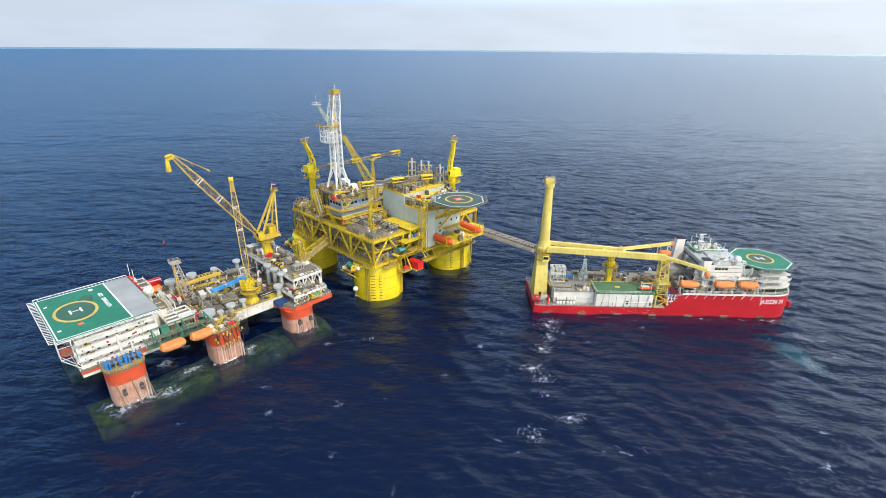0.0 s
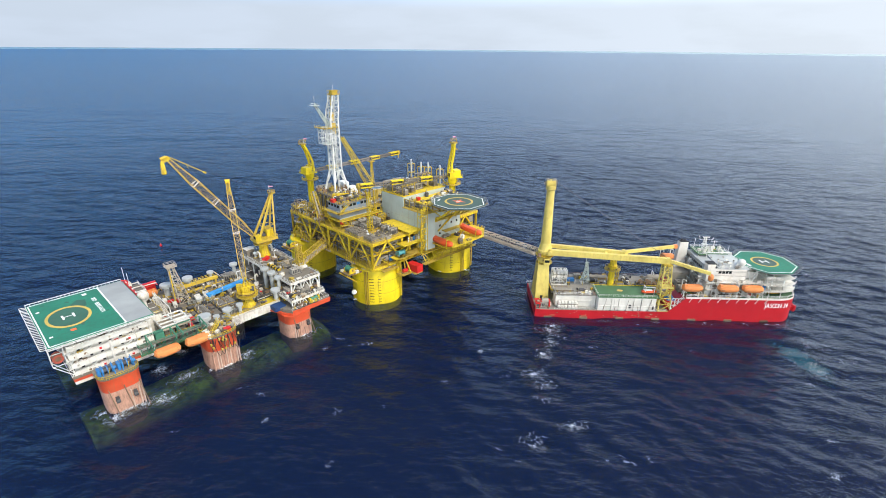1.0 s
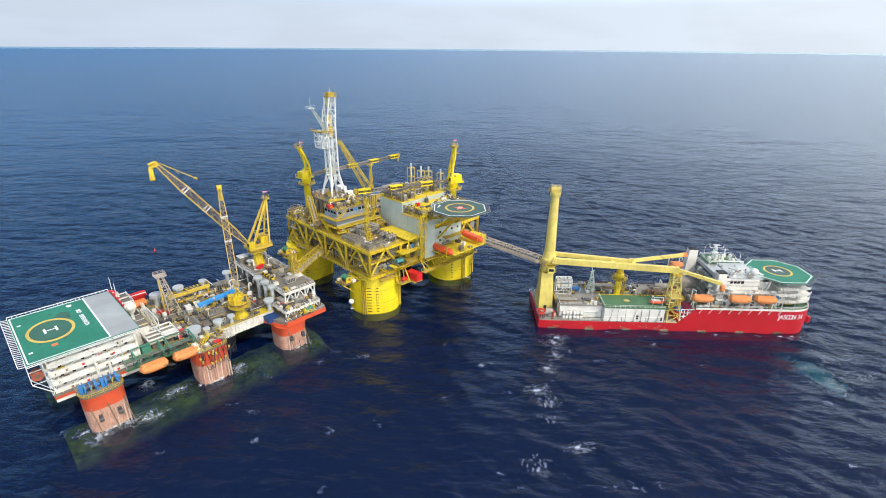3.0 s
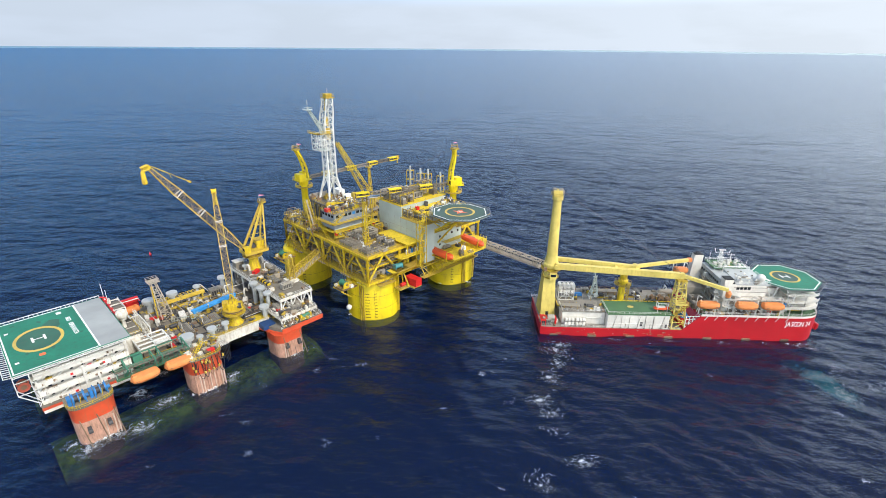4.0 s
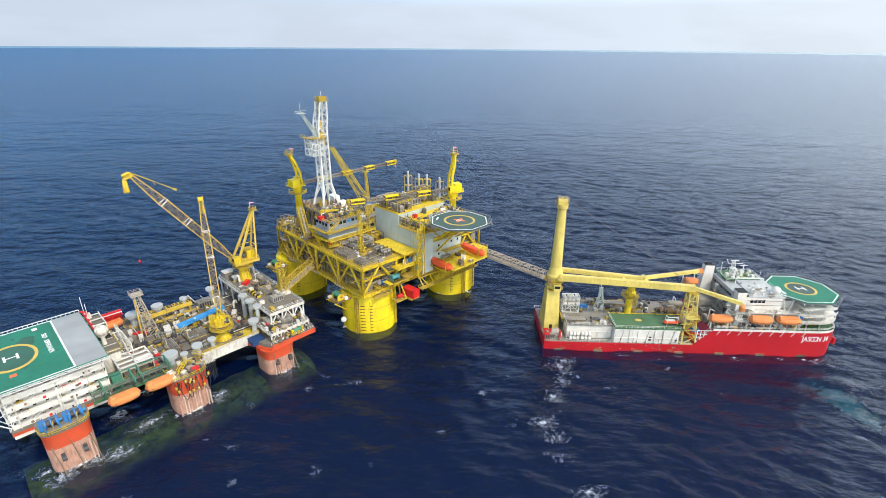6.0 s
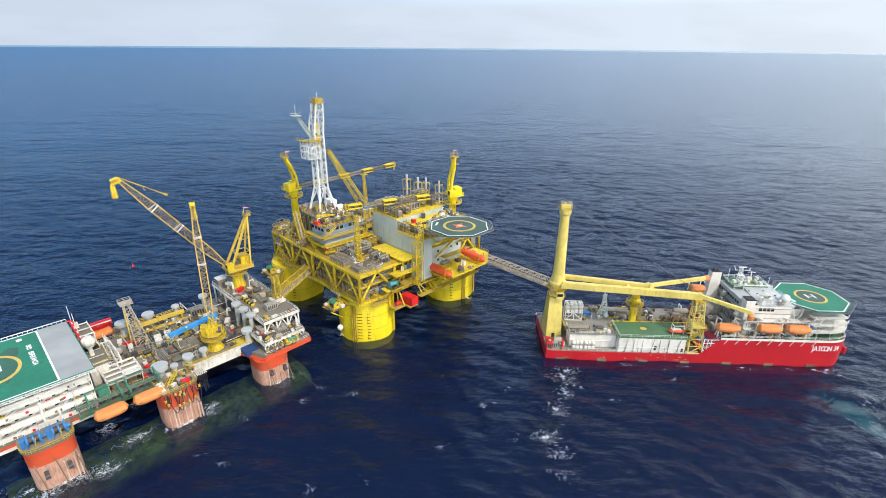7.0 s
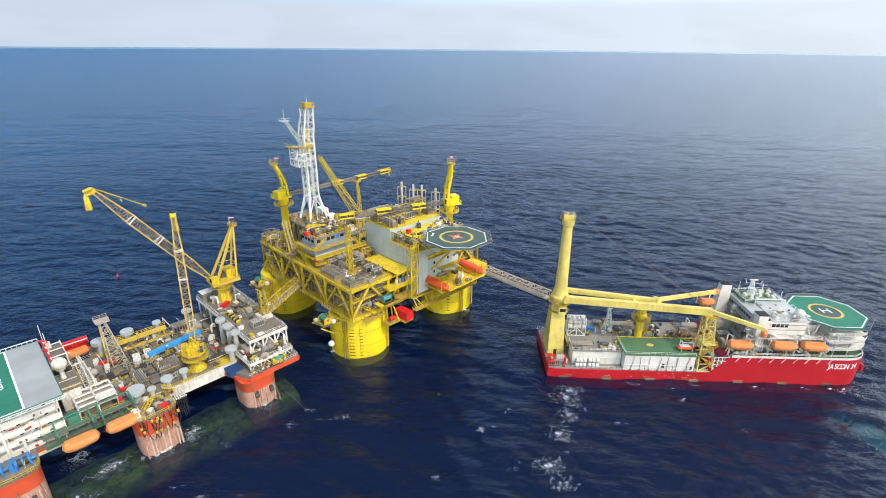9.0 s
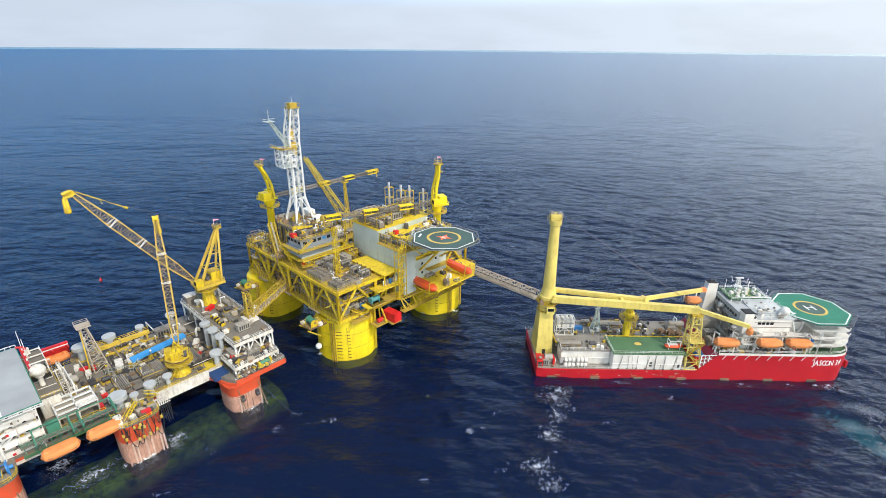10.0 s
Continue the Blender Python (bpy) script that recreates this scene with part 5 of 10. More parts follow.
for p, q in (((-5, 13.3, -13), (-6, -3, -1.2)), ((5, 13.3, -13), (6, -3, -1.2)), ((0, 13.3, -18), (0, -2, -1.2)), ((-5, 13.3, -4), (-6, 9, -1)), ((12, 13.3, -13), (9, 0, -1.2)), ((12, 13.3, -4), (9, 8, -1))):
    part("strut", Geo().tube(p, q, 0.42, 8), YELLOW, hel)


for k in range(7):
    x = -9 + 3 * k
    part("truss_strut", Geo().tube((x, 13.2, -8 + 1.2 * (k % 2)), (x + 1.4, 1.0 - 2.0 * (k % 3), -1.2), 0.22, 6), YELLOW_WORN, hel)
    part("truss_strut", Geo().tube((x, 13.2, -3), (x + 2.6, 5.0, -7.0 + k % 2), 0.2, 6), YELLOW, hel)
    part("edge_bracket", Geo().tube((x, -9.5, -0.6), (x + 0.4, -6.5, -3.0), 0.22, 6), YELLOW_WORN, hel)
part("truss_chord", Geo().tube((-10, 5.0, -7.0), (12, 5.0, -7.0), 0.3, 8), YELLOW, hel)
part("truss_chord", Geo().tube((-9, -6.5, -3.0), (10, -6.5, -3.0), 0.25, 8), YELLOW_WORN, hel)


def lifeboat(m, material, label, length=9.5, falls=True):
    """An enclosed lifeboat with a keel, canopy, raised coxswain's hatch and a davit frame."""
    t = thing("lifeboat", m, label, "lifeboat", "lifeboats")
    rings = []
    for k in range(15):
        f = k / 14
        x = (f - 0.5) * length
        e = abs(2 * f - 1)
        w = 1.6 * max(0.0, 1 - e ** 6.5) ** 0.6 + 0.10          # breadth
        keel = 1.45 * max(0.0, 1 - e ** 3.0) ** 0.6 + 0.05
        roof = 1.15 * max(0.0, 1 - e ** 8.0) ** 0.5 + 0.10
        rings.append([(x, w * y, 1.5 + (keel * z if z < 0 else roof * z)) for y, z in ((1, 0.05), (0.95, 0.55), (0.84, 0.92), (0.5, 1.0), (0, 1.03), (-0.5, 1.0), (-0.84, 0.92), (-0.95, 0.55), (-1, 0.05), (-0.96, -0.3), (-0.72, -0.72), (-0.28, -0.97), (0, -1.0), (0.28, -0.97), (0.72, -0.72), (0.96, -0.3))])
    part("hull", Geo().loft(rings), material, t)
    part("hatch", Geo().prism([(-0.42 * length, -0.8, 2.5), (-0.26 * length, -0.8, 2.5), (-0.26 * length, 0.8, 2.5), (-0.42 * length, 0.8, 2.5)], [(-0.39 * length, -0.6, 3.15), (-0.28 * length, -0.6, 3.15), (-0.28 * length, 0.6, 3.15), (-0.39 * length, 0.6, 3.15)]), material, t)
    for sy in (-1, 1):
        part("rubbing_strake", Geo().bar((-0.36 * length, sy * 1.6, 1.5), (0.36 * length, sy * 1.6, 1.5), 0.16), BROWN, t)
    part("grab_rail", Geo().tube((-0.10 * length, -0.7, 2.78), (0.36 * length, -0.7, 2.72), 0.06, 4).tube((-0.10 * length, 0.7, 2.78), (0.36 * length, 0.7, 2.72), 0.05, 4), material, t)
    for k in range(5):
        x = (-0.30 + 0.15 * k) * length
        part("canopy_rib", Geo().box(x - 0.06, -1.28, 2.52, x + 0.06, 1.28, 2.76), material, t)
    part("skid", Geo().bar((-0.3 * length, 0, 0.02), (0.3 * length, 0, 0.02), 0.2), DARK, t)
    w = Geo()
    for k in range(4):
        w.box(-0.5 + k * 0.9, -1.56, 2.0, -0.1 + k * 0.9, -1.4, 2.25)
    part("porthole", w, GLASS, t)
    if falls:
        for x in (-0.36 * length, 0.36 * length):
            part("davit", Geo().bar((x, 2.6, -0.4), (x, 2.6, 4.2), 0.3).bar((x, 2.6, 4.2), (x, -0.2, 4.9), 0.28).tube((x, -0.2, 4.8), (x, 0, 2.6), 0.05, 4), WHITE_STEEL, t)
    return t


for x, y, z, a in ((22.7, -21.6, 25.7, 270), (43.5, -21.0, 26.2, 275)):
    b = lifeboat(PLAT @ pose(x, y, z, 0, 2 if x < 30 else 6, a), BOAT_RED, "orange-red enclosed lifeboat on a sloping launch frame", 14.0, False)
    part("launch_frame", Geo().bar((-5, -1.7, -0.1), (5.5, -1.7, -0.1), 0.35).bar((-5, 1.7, -0.1), (5.5, 1.7, -0.1), 0.35).bar((-4, -1.7, -0.1), (-4, 1.7, -0.1), 0.3).bar((3, -1.7, -0.1), (3, 1.7, -0.1), 0.3).bar((4.6, -1.7, 0), (4.6, -1.7, 4), 0.3).bar((4.6, 1.7, 0), (4.6, 1.7, 4), 0.3).bar((4.6, -1.7, 4), (4.6, 1.7, 4), 0.3), YELLOW, b)
rc = thing("red_container", at(PLAT, 10.4, -16.1, 14.4, 4), "bright red ribbed container hung at the platform's edge", "container")
part("shell", Geo().box(-1.75, -3.3, 0.1, 1.75, 3.3, 3.6), RED_BOX, rc)
for k in range(13):
    part("rib", Geo().box(-1.81, -3.1 + 0.48 * k, 0.3, 1.81, -2.88 + 0.48 * k, 3.4), RED_BOX, rc)
for sx in (-1.77, 1.77):
    for sy in (-3.32, 3.32):
        part("corner_post", Geo().bar((sx, sy, 0), (sx, sy, 3.65), 0.2), RED_BOX, rc)
st = thing("support_platform", PLAT, "yellow bracket platform below the deck edge", "platform")
part("deck", Geo().slab(rect(2.5, -16.5, 8.0, -12.0), 13.9, 14.2).slab(rect(8.0, -19.4, 12.4, -12.6), 14.1, 14.35), YELLOW_DARK, st)
part("railing", Geo().railing([(2.7, -12.2), (2.7, -16.3), (7.8, -16.3)], 14.2), YELLOW, st)
for x in (3.2, 7.6):
    part("brace", Geo().tube((x, -12.4, 14.0), (x, -11.4, 20.4), 0.3, 8), YELLOW, st)
part("brace", Geo().tube((7.6, -16.4, 14.0), (7.6, -11.6, 22.0), 0.32, 8), YELLOW, st)
part("beam", Geo().bar((8.3, -12.4, 14.0), (8.3, -19.2, 14.0), 0.35).bar((12.1, -12.4, 14.0), (12.1, -19.2, 14.0), 0.35), YELLOW, st)
gr = thing("red_winch", at(PLAT, 5.4, -14.6, 14.2), "red winch unit beside the container", "machinery")
part("drum", Geo().tube((-1.0, 0, 1.2), (1.2, 0, 1.2), 0.9, 12), RED_BOX, gr)
part("bed", Geo().box(-1.6, -1.2, 0, 1.6, 1.2, 0.5), BROWN, gr)


def mooring_winch(x, y, z, turn):
    t = thing("mooring_winch", at(PLAT, x, y, z, turn), "green rope reel in a yellow arched frame", "winch", "mooring winches")
    part("platform", Geo().slab(rect(-2.8, -3.3, 4.5, 3.3), -0.3, 0.0), BROWN, t, "rust-stained overhanging platform")
    part("railing", Geo().railing(rect(-2.7, -3.2, 4.4, 3.2), 0, closed=True), YELLOW, t)
    part("gear_box", Geo().box(1.2, -3.4, 0, 2.6, -2.2, 1.2).box(-2.8, 2.4, 0, -1.4, 3.4, 0.9), RIG_WHITE, t)
    part("bracket", Geo().tube((-3.5, 3, -0.2), (2, 4, -5), 0.3, 6).tube((-3.5, -3, -0.2), (2, -2, -5), 0.3, 6), YELLOW, t)
    part("reel", Geo().tube((0, -1.6, 1.5), (0, 1.6, 1.5), 1.05, 20).tube((0, -1.75, 1.5), (0, -1.6, 1.5), 1.5, 20).tube((0, 1.6, 1.5), (0, 1.75, 1.5), 1.5, 20), GREEN, t)
    for y0 in (-2.0, 2.0):
        o = [(1.55, 0), *[(1.55 * math.cos(a), 1.2 + 1.45 * math.sin(a)) for a in [k * math.pi / 8 for k in range(9)]], (-1.55, 0)]
        cheek = part("arched_cheek", Geo().prism([(p[0], y0 - 0.16, p[1]) for p in o], [(p[0], y0 + 0.16, p[1]) for p in o]), YELLOW, t, "solid yellow arched cheek plate")
        part("bearing", Geo().tube((0, y0 - 0.3, 1.4), (0, y0 + 0.3, 1.4), 0.4, 10), BROWN, cheek)
    part("drive_box", Geo().box(1.9, -1.2, 0, 3.4, 1.2, 1.5), YELLOW_WORN, t)
    part("fairlead", Geo().turned([(0.7, -13.2), (1.2, -12.6), (1.2, -11.8), (0.7, -11.2)], 14, (3.2, 2.2)), WHITE, t)


mooring_winch(-16.4, -1.6, 17.4, 0)
mooring_winch(-19.4, 45.0, 17.6, 0)
lm = thing("lattice_mast", PLAT, "slim yellow lattice mast on the top deck", "mast")
part("mast", Geo().lattice((-1.6, 1.2, TOP), (-1.6, 1.2, 51.6), 1.9, 1.2, 11, 0.075, 0.14), YELLOW, lm)
part("foot", Geo().box(-3.0, -0.2, TOP, -0.2, 2.6, TOP + 0.5), YELLOW_WORN, lm)
bp_ = thing("boom_rest", PLAT, "tall slim yellow boom rest post with a cradle", "mast")
part("post", Geo().lattice((44.5, 58.0, TOP), (44.5, 59.0, 49.3), 1.5, 0.8, 10, 0.08, 0.14).box(43, 57.6, 49.2, 46, 60.4, 49.6), YELLOW, bp_)
for x, y, h in ((40.5, 19, 11.0), (47.5, 19, 8.5), (51, 17, 8.0), (57, 14, 6.0)):
    t = thing("exhaust_stack", at(PLAT, x, y, 46.2 if x < 45 else 42.0), "silver exhaust pipe inside a yellow guard frame", "exhaust stack", "exhaust stacks")
    h += 0 if x < 45 else 4.2
    part("pipe", Geo().turned([(0.5, -14 if x < 45 else -10), (0.5, h), (0.42, h + 0.2)], 14), TANK_GREY, t)
    g = Geo()
    for sx in (-1.3, 1.3):
        for sy in (-1.3, 1.3):
            g.bar((sx, sy, -14 if x < 45 else -10), (sx, sy, h * 0.82), 0.22)
    for z in (0, h * 0.4, h * 0.82):
        for p, q in zip(rect(-1.3, -1.3, 1.3, 1.3), rect(-1.3, -1.3, 1.3, 1.3)[1:] + [(-1.3, -1.3)]):
            g.bar((*p, z), (*q, z), 0.2)
    part("guard_frame", g, YELLOW, t)
for x, y, kind, turn in ((19, 0.5, "genset", 90), (19, 5.5, "genset", 90), (19, 10.5, "genset", 90), (24.5, 2, "genset", 90), (36, 12, "genset", 0), (29, 13, "genset", 0), (41, 3, "genset", 90), (25, 8, "cabinet", 90), (31, 4, "cabinet", 0), (31, 10, "tank", 0), (38, 8, "cabinet", 90), (24, 12, "pump", 0)):
    place(kind, PLAT, x, y, 46.25, turn)
for x, y, kind, turn in ((19, -4, "genset", 90), (19, -8.4, "pump", 90), (19, -13, "genset", 90)):
    place(kind, PLAT, x, y, 41.2, turn)
pb = thing("pipe_bundle", at(PLAT, 16.8, 16.8, 46.25, 160), "bundle of blue and white pipes on the roof deck", "pipes")
for k in range(7):
    part("pipe", Geo().tube((-4.0, -1.2 + 0.4 * k, 0.5 + 0.35 * (k % 3)), (3.6, -1.2 + 0.4 * k, 0.5 + 0.35 * (k % 3)), 0.2, 6), BLUE if k % 2 else RIG_WHITE, pb)
for x in (-2.8, 2.4):
    part("cradle", Geo().box(x - 0.2, -1.6, -0.2, x + 0.2, 1.6, 0.35).bar((x, -1.3, -14.2), (x, -1.3, -0.1), 0.3).bar((x, 1.3, -14.2), (x, 1.3, -0.1), 0.3), YELLOW, pb)
for x, y, z, k in ((2, -9, LOW, "blue"), (23, -13.6, 23.0, "red"), (33, -14, 23.0, "cabinet"), (50, -16, 23, "pump")):
    place(k, PLAT, x, y, z, 0, 0.9)
tm = thing("winch_unit", at(PLAT, 4.5, -12.8, 23.0), "teal winch unit on a small balcony", "machinery")
part("drum", Geo().tube((-1.6, 0, 1.3), (1.6, 0, 1.3), 1.1, 14).box(-2.0, -1.2, 0, -1.6, 1.2, 2.4).box(1.6, -1.2, 0, 2.0, 1.2, 2.4), TEAL, tm)
part("balcony", Geo().slab(rect(-5, -2.8, 4, 1.6), -0.3, 0), YELLOW_DECK, tm)


def bridge(name, a, b, w, h, bays, mat, floor_mat, label):
    """A gangway: box truss with a floor and handrails between two world points."""
    t = thing(name, Matrix(), label, "gangway")
    a, b = Vector(a), Vector(b)
    part("truss", Geo().lattice(a, b, w, w, bays, 0.14, 0.24, h0=h, h1=h), mat, t)
    d = (b - a).normalized()
    e = Vector((-d.y, d.x, 0)).normalized() * (w / 2 - 0.1)
    low = Vector((0, 0, -h / 2 + 0.25))
    part("floor", Geo().prism([a + low - e, b + low - e, b + low + e, a + low + e], [p + Vector((0, 0, 0.15)) for p in (a + low - e, b + low - e, b + low + e, a + low + e)]), floor_mat, t)
    return t


bridge("gangway", PLAT @ Vector((-34.0, 14.0, 21.3)), PLAT @ Vector((-9.5, 27.0, 23.0)), 3.2, 3.0, 10, YELLOW_WORN, TAN, "worn yellow truss gangway with a tan floor beside the platform")
bridge("gangway", PLAT @ Vector((54.5, -20.5, 22.6)), SHIP @ Vector((3.4, 9.0, 22.5)), 3.0, 2.8, 16, TAN, TAN, "long tan-grey truss gangway from the platform to the ship")


def platform_dressing():
    d = random.Random(41)
    # scaffolds, cable trays and hung pipes on the open sides of the lower decks
    for j in range(60):
        left = d.random() < 0.62
        z = d.choice([LOW + 1.2, LOW + 3.4, LOW + 4.9, MID + 1.4, MID + 3.2, MID + 4.6])
        n = d.uniform(4, 15)
        if left:
            x, y = HX0 + d.uniform(0.4, 3.2), d.uniform(HY0 + 1, HY1 - n - 1)
            q, w = (x, y + n, z), (0.35, 0)
        else:
            x, y = d.uniform(HX0 + 1, HX1 - n - 2), HY0 + d.uniform(0.4, 3.0)
            q, w = (x + n, y, z), (0, 0.35)
        if d.random() < 0.5:
            t = thing("pipe_run", PLAT, "steel pipe hung under the platform deck", "pipe", "platform pipes")
            part("pipe", Geo().tube((x, y, z), q, d.choice([0.1, 0.16, 0.26]), 6), d.choice([GREY, BROWN, DRAB, YELLOW_WORN, DARK]), t)
        else:
            t = thing("cable_tray", PLAT, "rusty cable tray hung under the platform deck", "cable tray", "platform cable trays")
            part("tray", Geo().prism([(x - w[0], y - w[1], z), (q[0] - w[0], q[1] - w[1], z), (q[0] + w[0], q[1] + w[1], z), (x + w[0], y + w[1], z)], [(x - w[0], y - w[1], z + 0.14), (q[0] - w[0], q[1] - w[1], z + 0.14), (q[0] + w[0], q[1] + w[1], z + 0.14), (x + w[0], y + w[1], z + 0.14)]), d.choice([BROWN, DRAB, YELLOW_WORN]), t)
        for f in (0.1, 0.5, 0.9):
            p = Vector((x, y, z)).lerp(Vector(q), f)
            part("hanger", Geo().tube(p, (p.x, p.y, MID - 0.4 if z < MID else TOP - 0.4), 0.06, 4), BROWN, t)
    # scaffolding at the left corner and over the lower edge
    for x, y, z, n in ((-12.2, 48, 18.4, 4), (-12.0, 30, 19.0, 5), (-11.8, 8, 18.8, 4), (-12.0, 54, 27.0, 3)):
        t = thing("scaffold", PLAT, "rusty tube scaffold hung on the platform side", "scaffold", "scaffolds")
        for i in range(n + 1):
            part("standard", Geo().tube((x, y + 1.8 * i - 1.8 * n, z), (x, y + 1.8 * i - 1.8 * n, z + 6.5), 0.08, 5), BROWN, t)
            part("transom", Geo().tube((x, y + 1.8 * i - 1.8 * n, z + 0.2), (x + 2, y + 1.8 * i - 1.8 * n, z + 0.2), 0.08, 5), BROWN, t)
        for zz in (0.2, 2.2, 3.3, 5.4):
            part("ledger", Geo().tube((x, y - 1.8 * n, z + zz), (x, y, z + zz), 0.08, 5), YELLOW_WORN, t)
        part("boards", Geo().box(x, y - 1.8 * n, z + 0.25, x + 1.8, y, z + 0.35), TAN, t)
    # pipes and fittings round the cooler banks
    for j in range(30):
        x, y, z = d.uniform(-9, 8), d.uniform(-10, 13), TOP
        t = thing("deck_fitting", at(PLAT, x, y, z, d.choice([0, 90])), "small pipe bend with a valve on the deck", "pipe", "deck fittings")
        n, hgt = d.uniform(0.8, 2.6), d.uniform(0.5, 2.2)
        part("pipe", Geo().tube((0, 0, 0), (0, 0, hgt), 0.13, 6).tube((0, 0, hgt), (n, 0, hgt), 0.13, 6).tube((n, 0, hgt), (n, 0, 0), 0.13, 6), d.choice([GREY, YELLOW, BROWN, RIG_WHITE]), t)
        part("valve", Geo().ball((n * 0.5, 0, hgt), 0.3, 8, 6), d.choice([DARK, RED_BOX, GREY]), t)
    # fendering and marks on top of the front column
    for a in range(200, 300, 14):
        p = (11.0 * math.cos(radians(a)), 11.0 * math.sin(radians(a)))
        t = thing("column_top_gear", at(PLAT, p[0] * 0.93, p[1] * 0.93, 17.5, a), "rusty valve gear on the column top", "machinery", "column top gear")
        part("base", Geo().box(-0.7, -0.9, 0, 0.7, 0.9, d.uniform(0.3, 0.9)), d.choice([BROWN, RIG_WHITE, DRAB]), t)
        part("pipe", Geo().tube((0, 0, 0.5), (0, 0, 1.6), 0.14, 6).tube((0, 0, 1.5), (0.9, 0.5, 1.5), 0.12, 6), d.choice([BROWN, GREY]), t)


platform_dressing()


def platform_upper_dressing():
    d = random.Random(91)
    # drab pipe frames on the quarters roof
    for x0, y0, x1, y1, h in ((16.8, -1.2, 24.5, 6.2, 4.0), (17.2, 7.0, 26.0, 13.8, 4.6), (28.0, 3.0, 37.0, 13.0, 3.2), (38.5, 8.0, 45.0, 14.0, 4.4)):
        t = thing("roof_pipework", PLAT, "drab steel frame full of pipes on the quarters roof", "framework", "roof pipe frames")
        z0 = 46.25
        for x in (x0, (x0 + x1) / 2, x1):
            for y in (y0, y1):
                part("post", Geo().bar((x, y, z0), (x, y, z0 + h), 0.22), YELLOW_WORN, t)
        for y in (y0, (y0 + y1) / 2, y1):
            part("beam", Geo().bar((x0, y, z0 + h), (x1, y, z0 + h), 0.24), DRAB, t)
        for k in range(9):
            y, z = d.uniform(y0, y1), z0 + d.choice([1.4, 2.4, h + 0.25, h + 0.25, h + 0.5])
            part("pipe", Geo().tube((x0 - d.uniform(0, 1.5), y, z), (x1 + d.uniform(0, 1.5), y, z), d.choice([0.1, 0.15, 0.22]), 6), d.choice([DRAB, BROWN, GREY, DARK, YELLOW_WORN]), t)
        for k in range(5):
            x, z = d.uniform(x0, x1), z0 + d.choice([1.0, 2.0, h + 0.45])
            part("cross_pipe", Geo().tube((x, y0, z), (x, y1, z), 0.13, 6), d.choice([DRAB, BROWN, YELLOW_WORN]), t)
        part("railing", Geo().railing([(x0, y0), (x1, y0)], z0 + h + 0.1, 1.1, 1.6, 0.07), YELLOW, t)
    # crowded brown and yellow gear on the left edge and round the drill base
    for k in range(90):
        zone = k % 3
        x, y = ((d.uniform(-10, -4), d.uniform(27, 57)), (d.uniform(-9.5, 11), d.uniform(44, 57)), (d.uniform(9, 15.5), d.uniform(8, 30)))[zone]
        hgt, n = d.uniform(1.2, 6.0), d.uniform(1.0, 4.5)
        t = thing("pipe_stand", at(PLAT, x, y, TOP, d.choice([0, 90, 180, 270])), "upright pipe loop with a small landing on the top deck", "pipe", "pipe stands")
        r = d.choice([0.1, 0.16, 0.22])
        mat = d.choice([YELLOW, YELLOW_WORN, YELLOW_WORN, BROWN, BROWN, DRAB, GREY])
        part("pipe", Geo().tube((0, 0, 0), (0, 0, hgt), r, 6).tube((0, 0, hgt), (n, 0, hgt), r, 6).tube((n, 0, hgt), (n, 0, 0), r, 6), mat, t)
        if d.random() < 0.5:
            part("landing", Geo().box(-0.4, -0.9, hgt * 0.6, n + 0.4, 0.9, hgt * 0.6 + 0.1), d.choice([YELLOW_WORN, BROWN, YELLOW_DARK]), t)
            part("rail", Geo().railing([(-0.4, -0.85), (n + 0.4, -0.85)], hgt * 0.6 + 0.1, 1.1, 1.2, 0.06), YELLOW, t)
        else:
            part("valve_box", Geo().box(n * 0.3, -0.4, hgt * 0.3, n * 0.7, 0.4, hgt * 0.3 + 0.8), d.choice([DARK, BROWN, RIG_WHITE]), t)
    # yellow jib and pipe chute beside the drill floor
    j = thing("deck_jib", PLAT, "stubby yellow jib arm over the drill base roof", "crane")
    part("post", Geo().turned([(0.6, 43.3), (0.5, 45.6)], 12, (-5.4, 24.6)), YELLOW, j)
    part("arm", Geo().prism([(-6.0, 24.0, 45.4), (0.6, 19.6, 46.4), (0.9, 20.2, 46.4), (-4.8, 25.2, 45.4)], [(-6.0, 24.0, 46.6), (0.6, 19.6, 46.8), (0.9, 20.2, 46.8), (-4.8, 25.2, 46.6)]), YELLOW, j)
    for z, y0 in ((33.8, 14.0), (36.2, 13.6)):
        w = thing("module_walkway", PLAT, "yellow grated walkway round the drill base", "walkway", "module walkways")
        part("floor", Geo().slab(rect(-9.5, y0 - 1.4, 14.5, y0), z, z + 0.12), YELLOW_DARK, w)
        part("rail", Geo().railing([(-9.4, y0 - 1.3), (14.4, y0 - 1.3)], z + 0.12, 1.2, 1.7, 0.075), YELLOW, w)
        part("toe_beam", Geo().bar((-9.5, y0 - 1.4, z), (14.5, y0 - 1.4, z), 0.4), YELLOW, w)
    for k in range(10):
        x = -8 + 2.3 * k
        b = thing("module_locker", at(PLAT, x, 14.6, 34.0), "small red and white safety locker on the walkway", "locker", "safety lockers")
        part("body", Geo().box(-0.6, -0.4, 0, 0.6, 0.4, 1.4), [RED_BOX, RIG_WHITE, BROWN][k % 3], b)
        part("lid", Geo().box(-0.65, -0.45, 1.4, 0.65, 0.45, 1.5), DRAB, b)
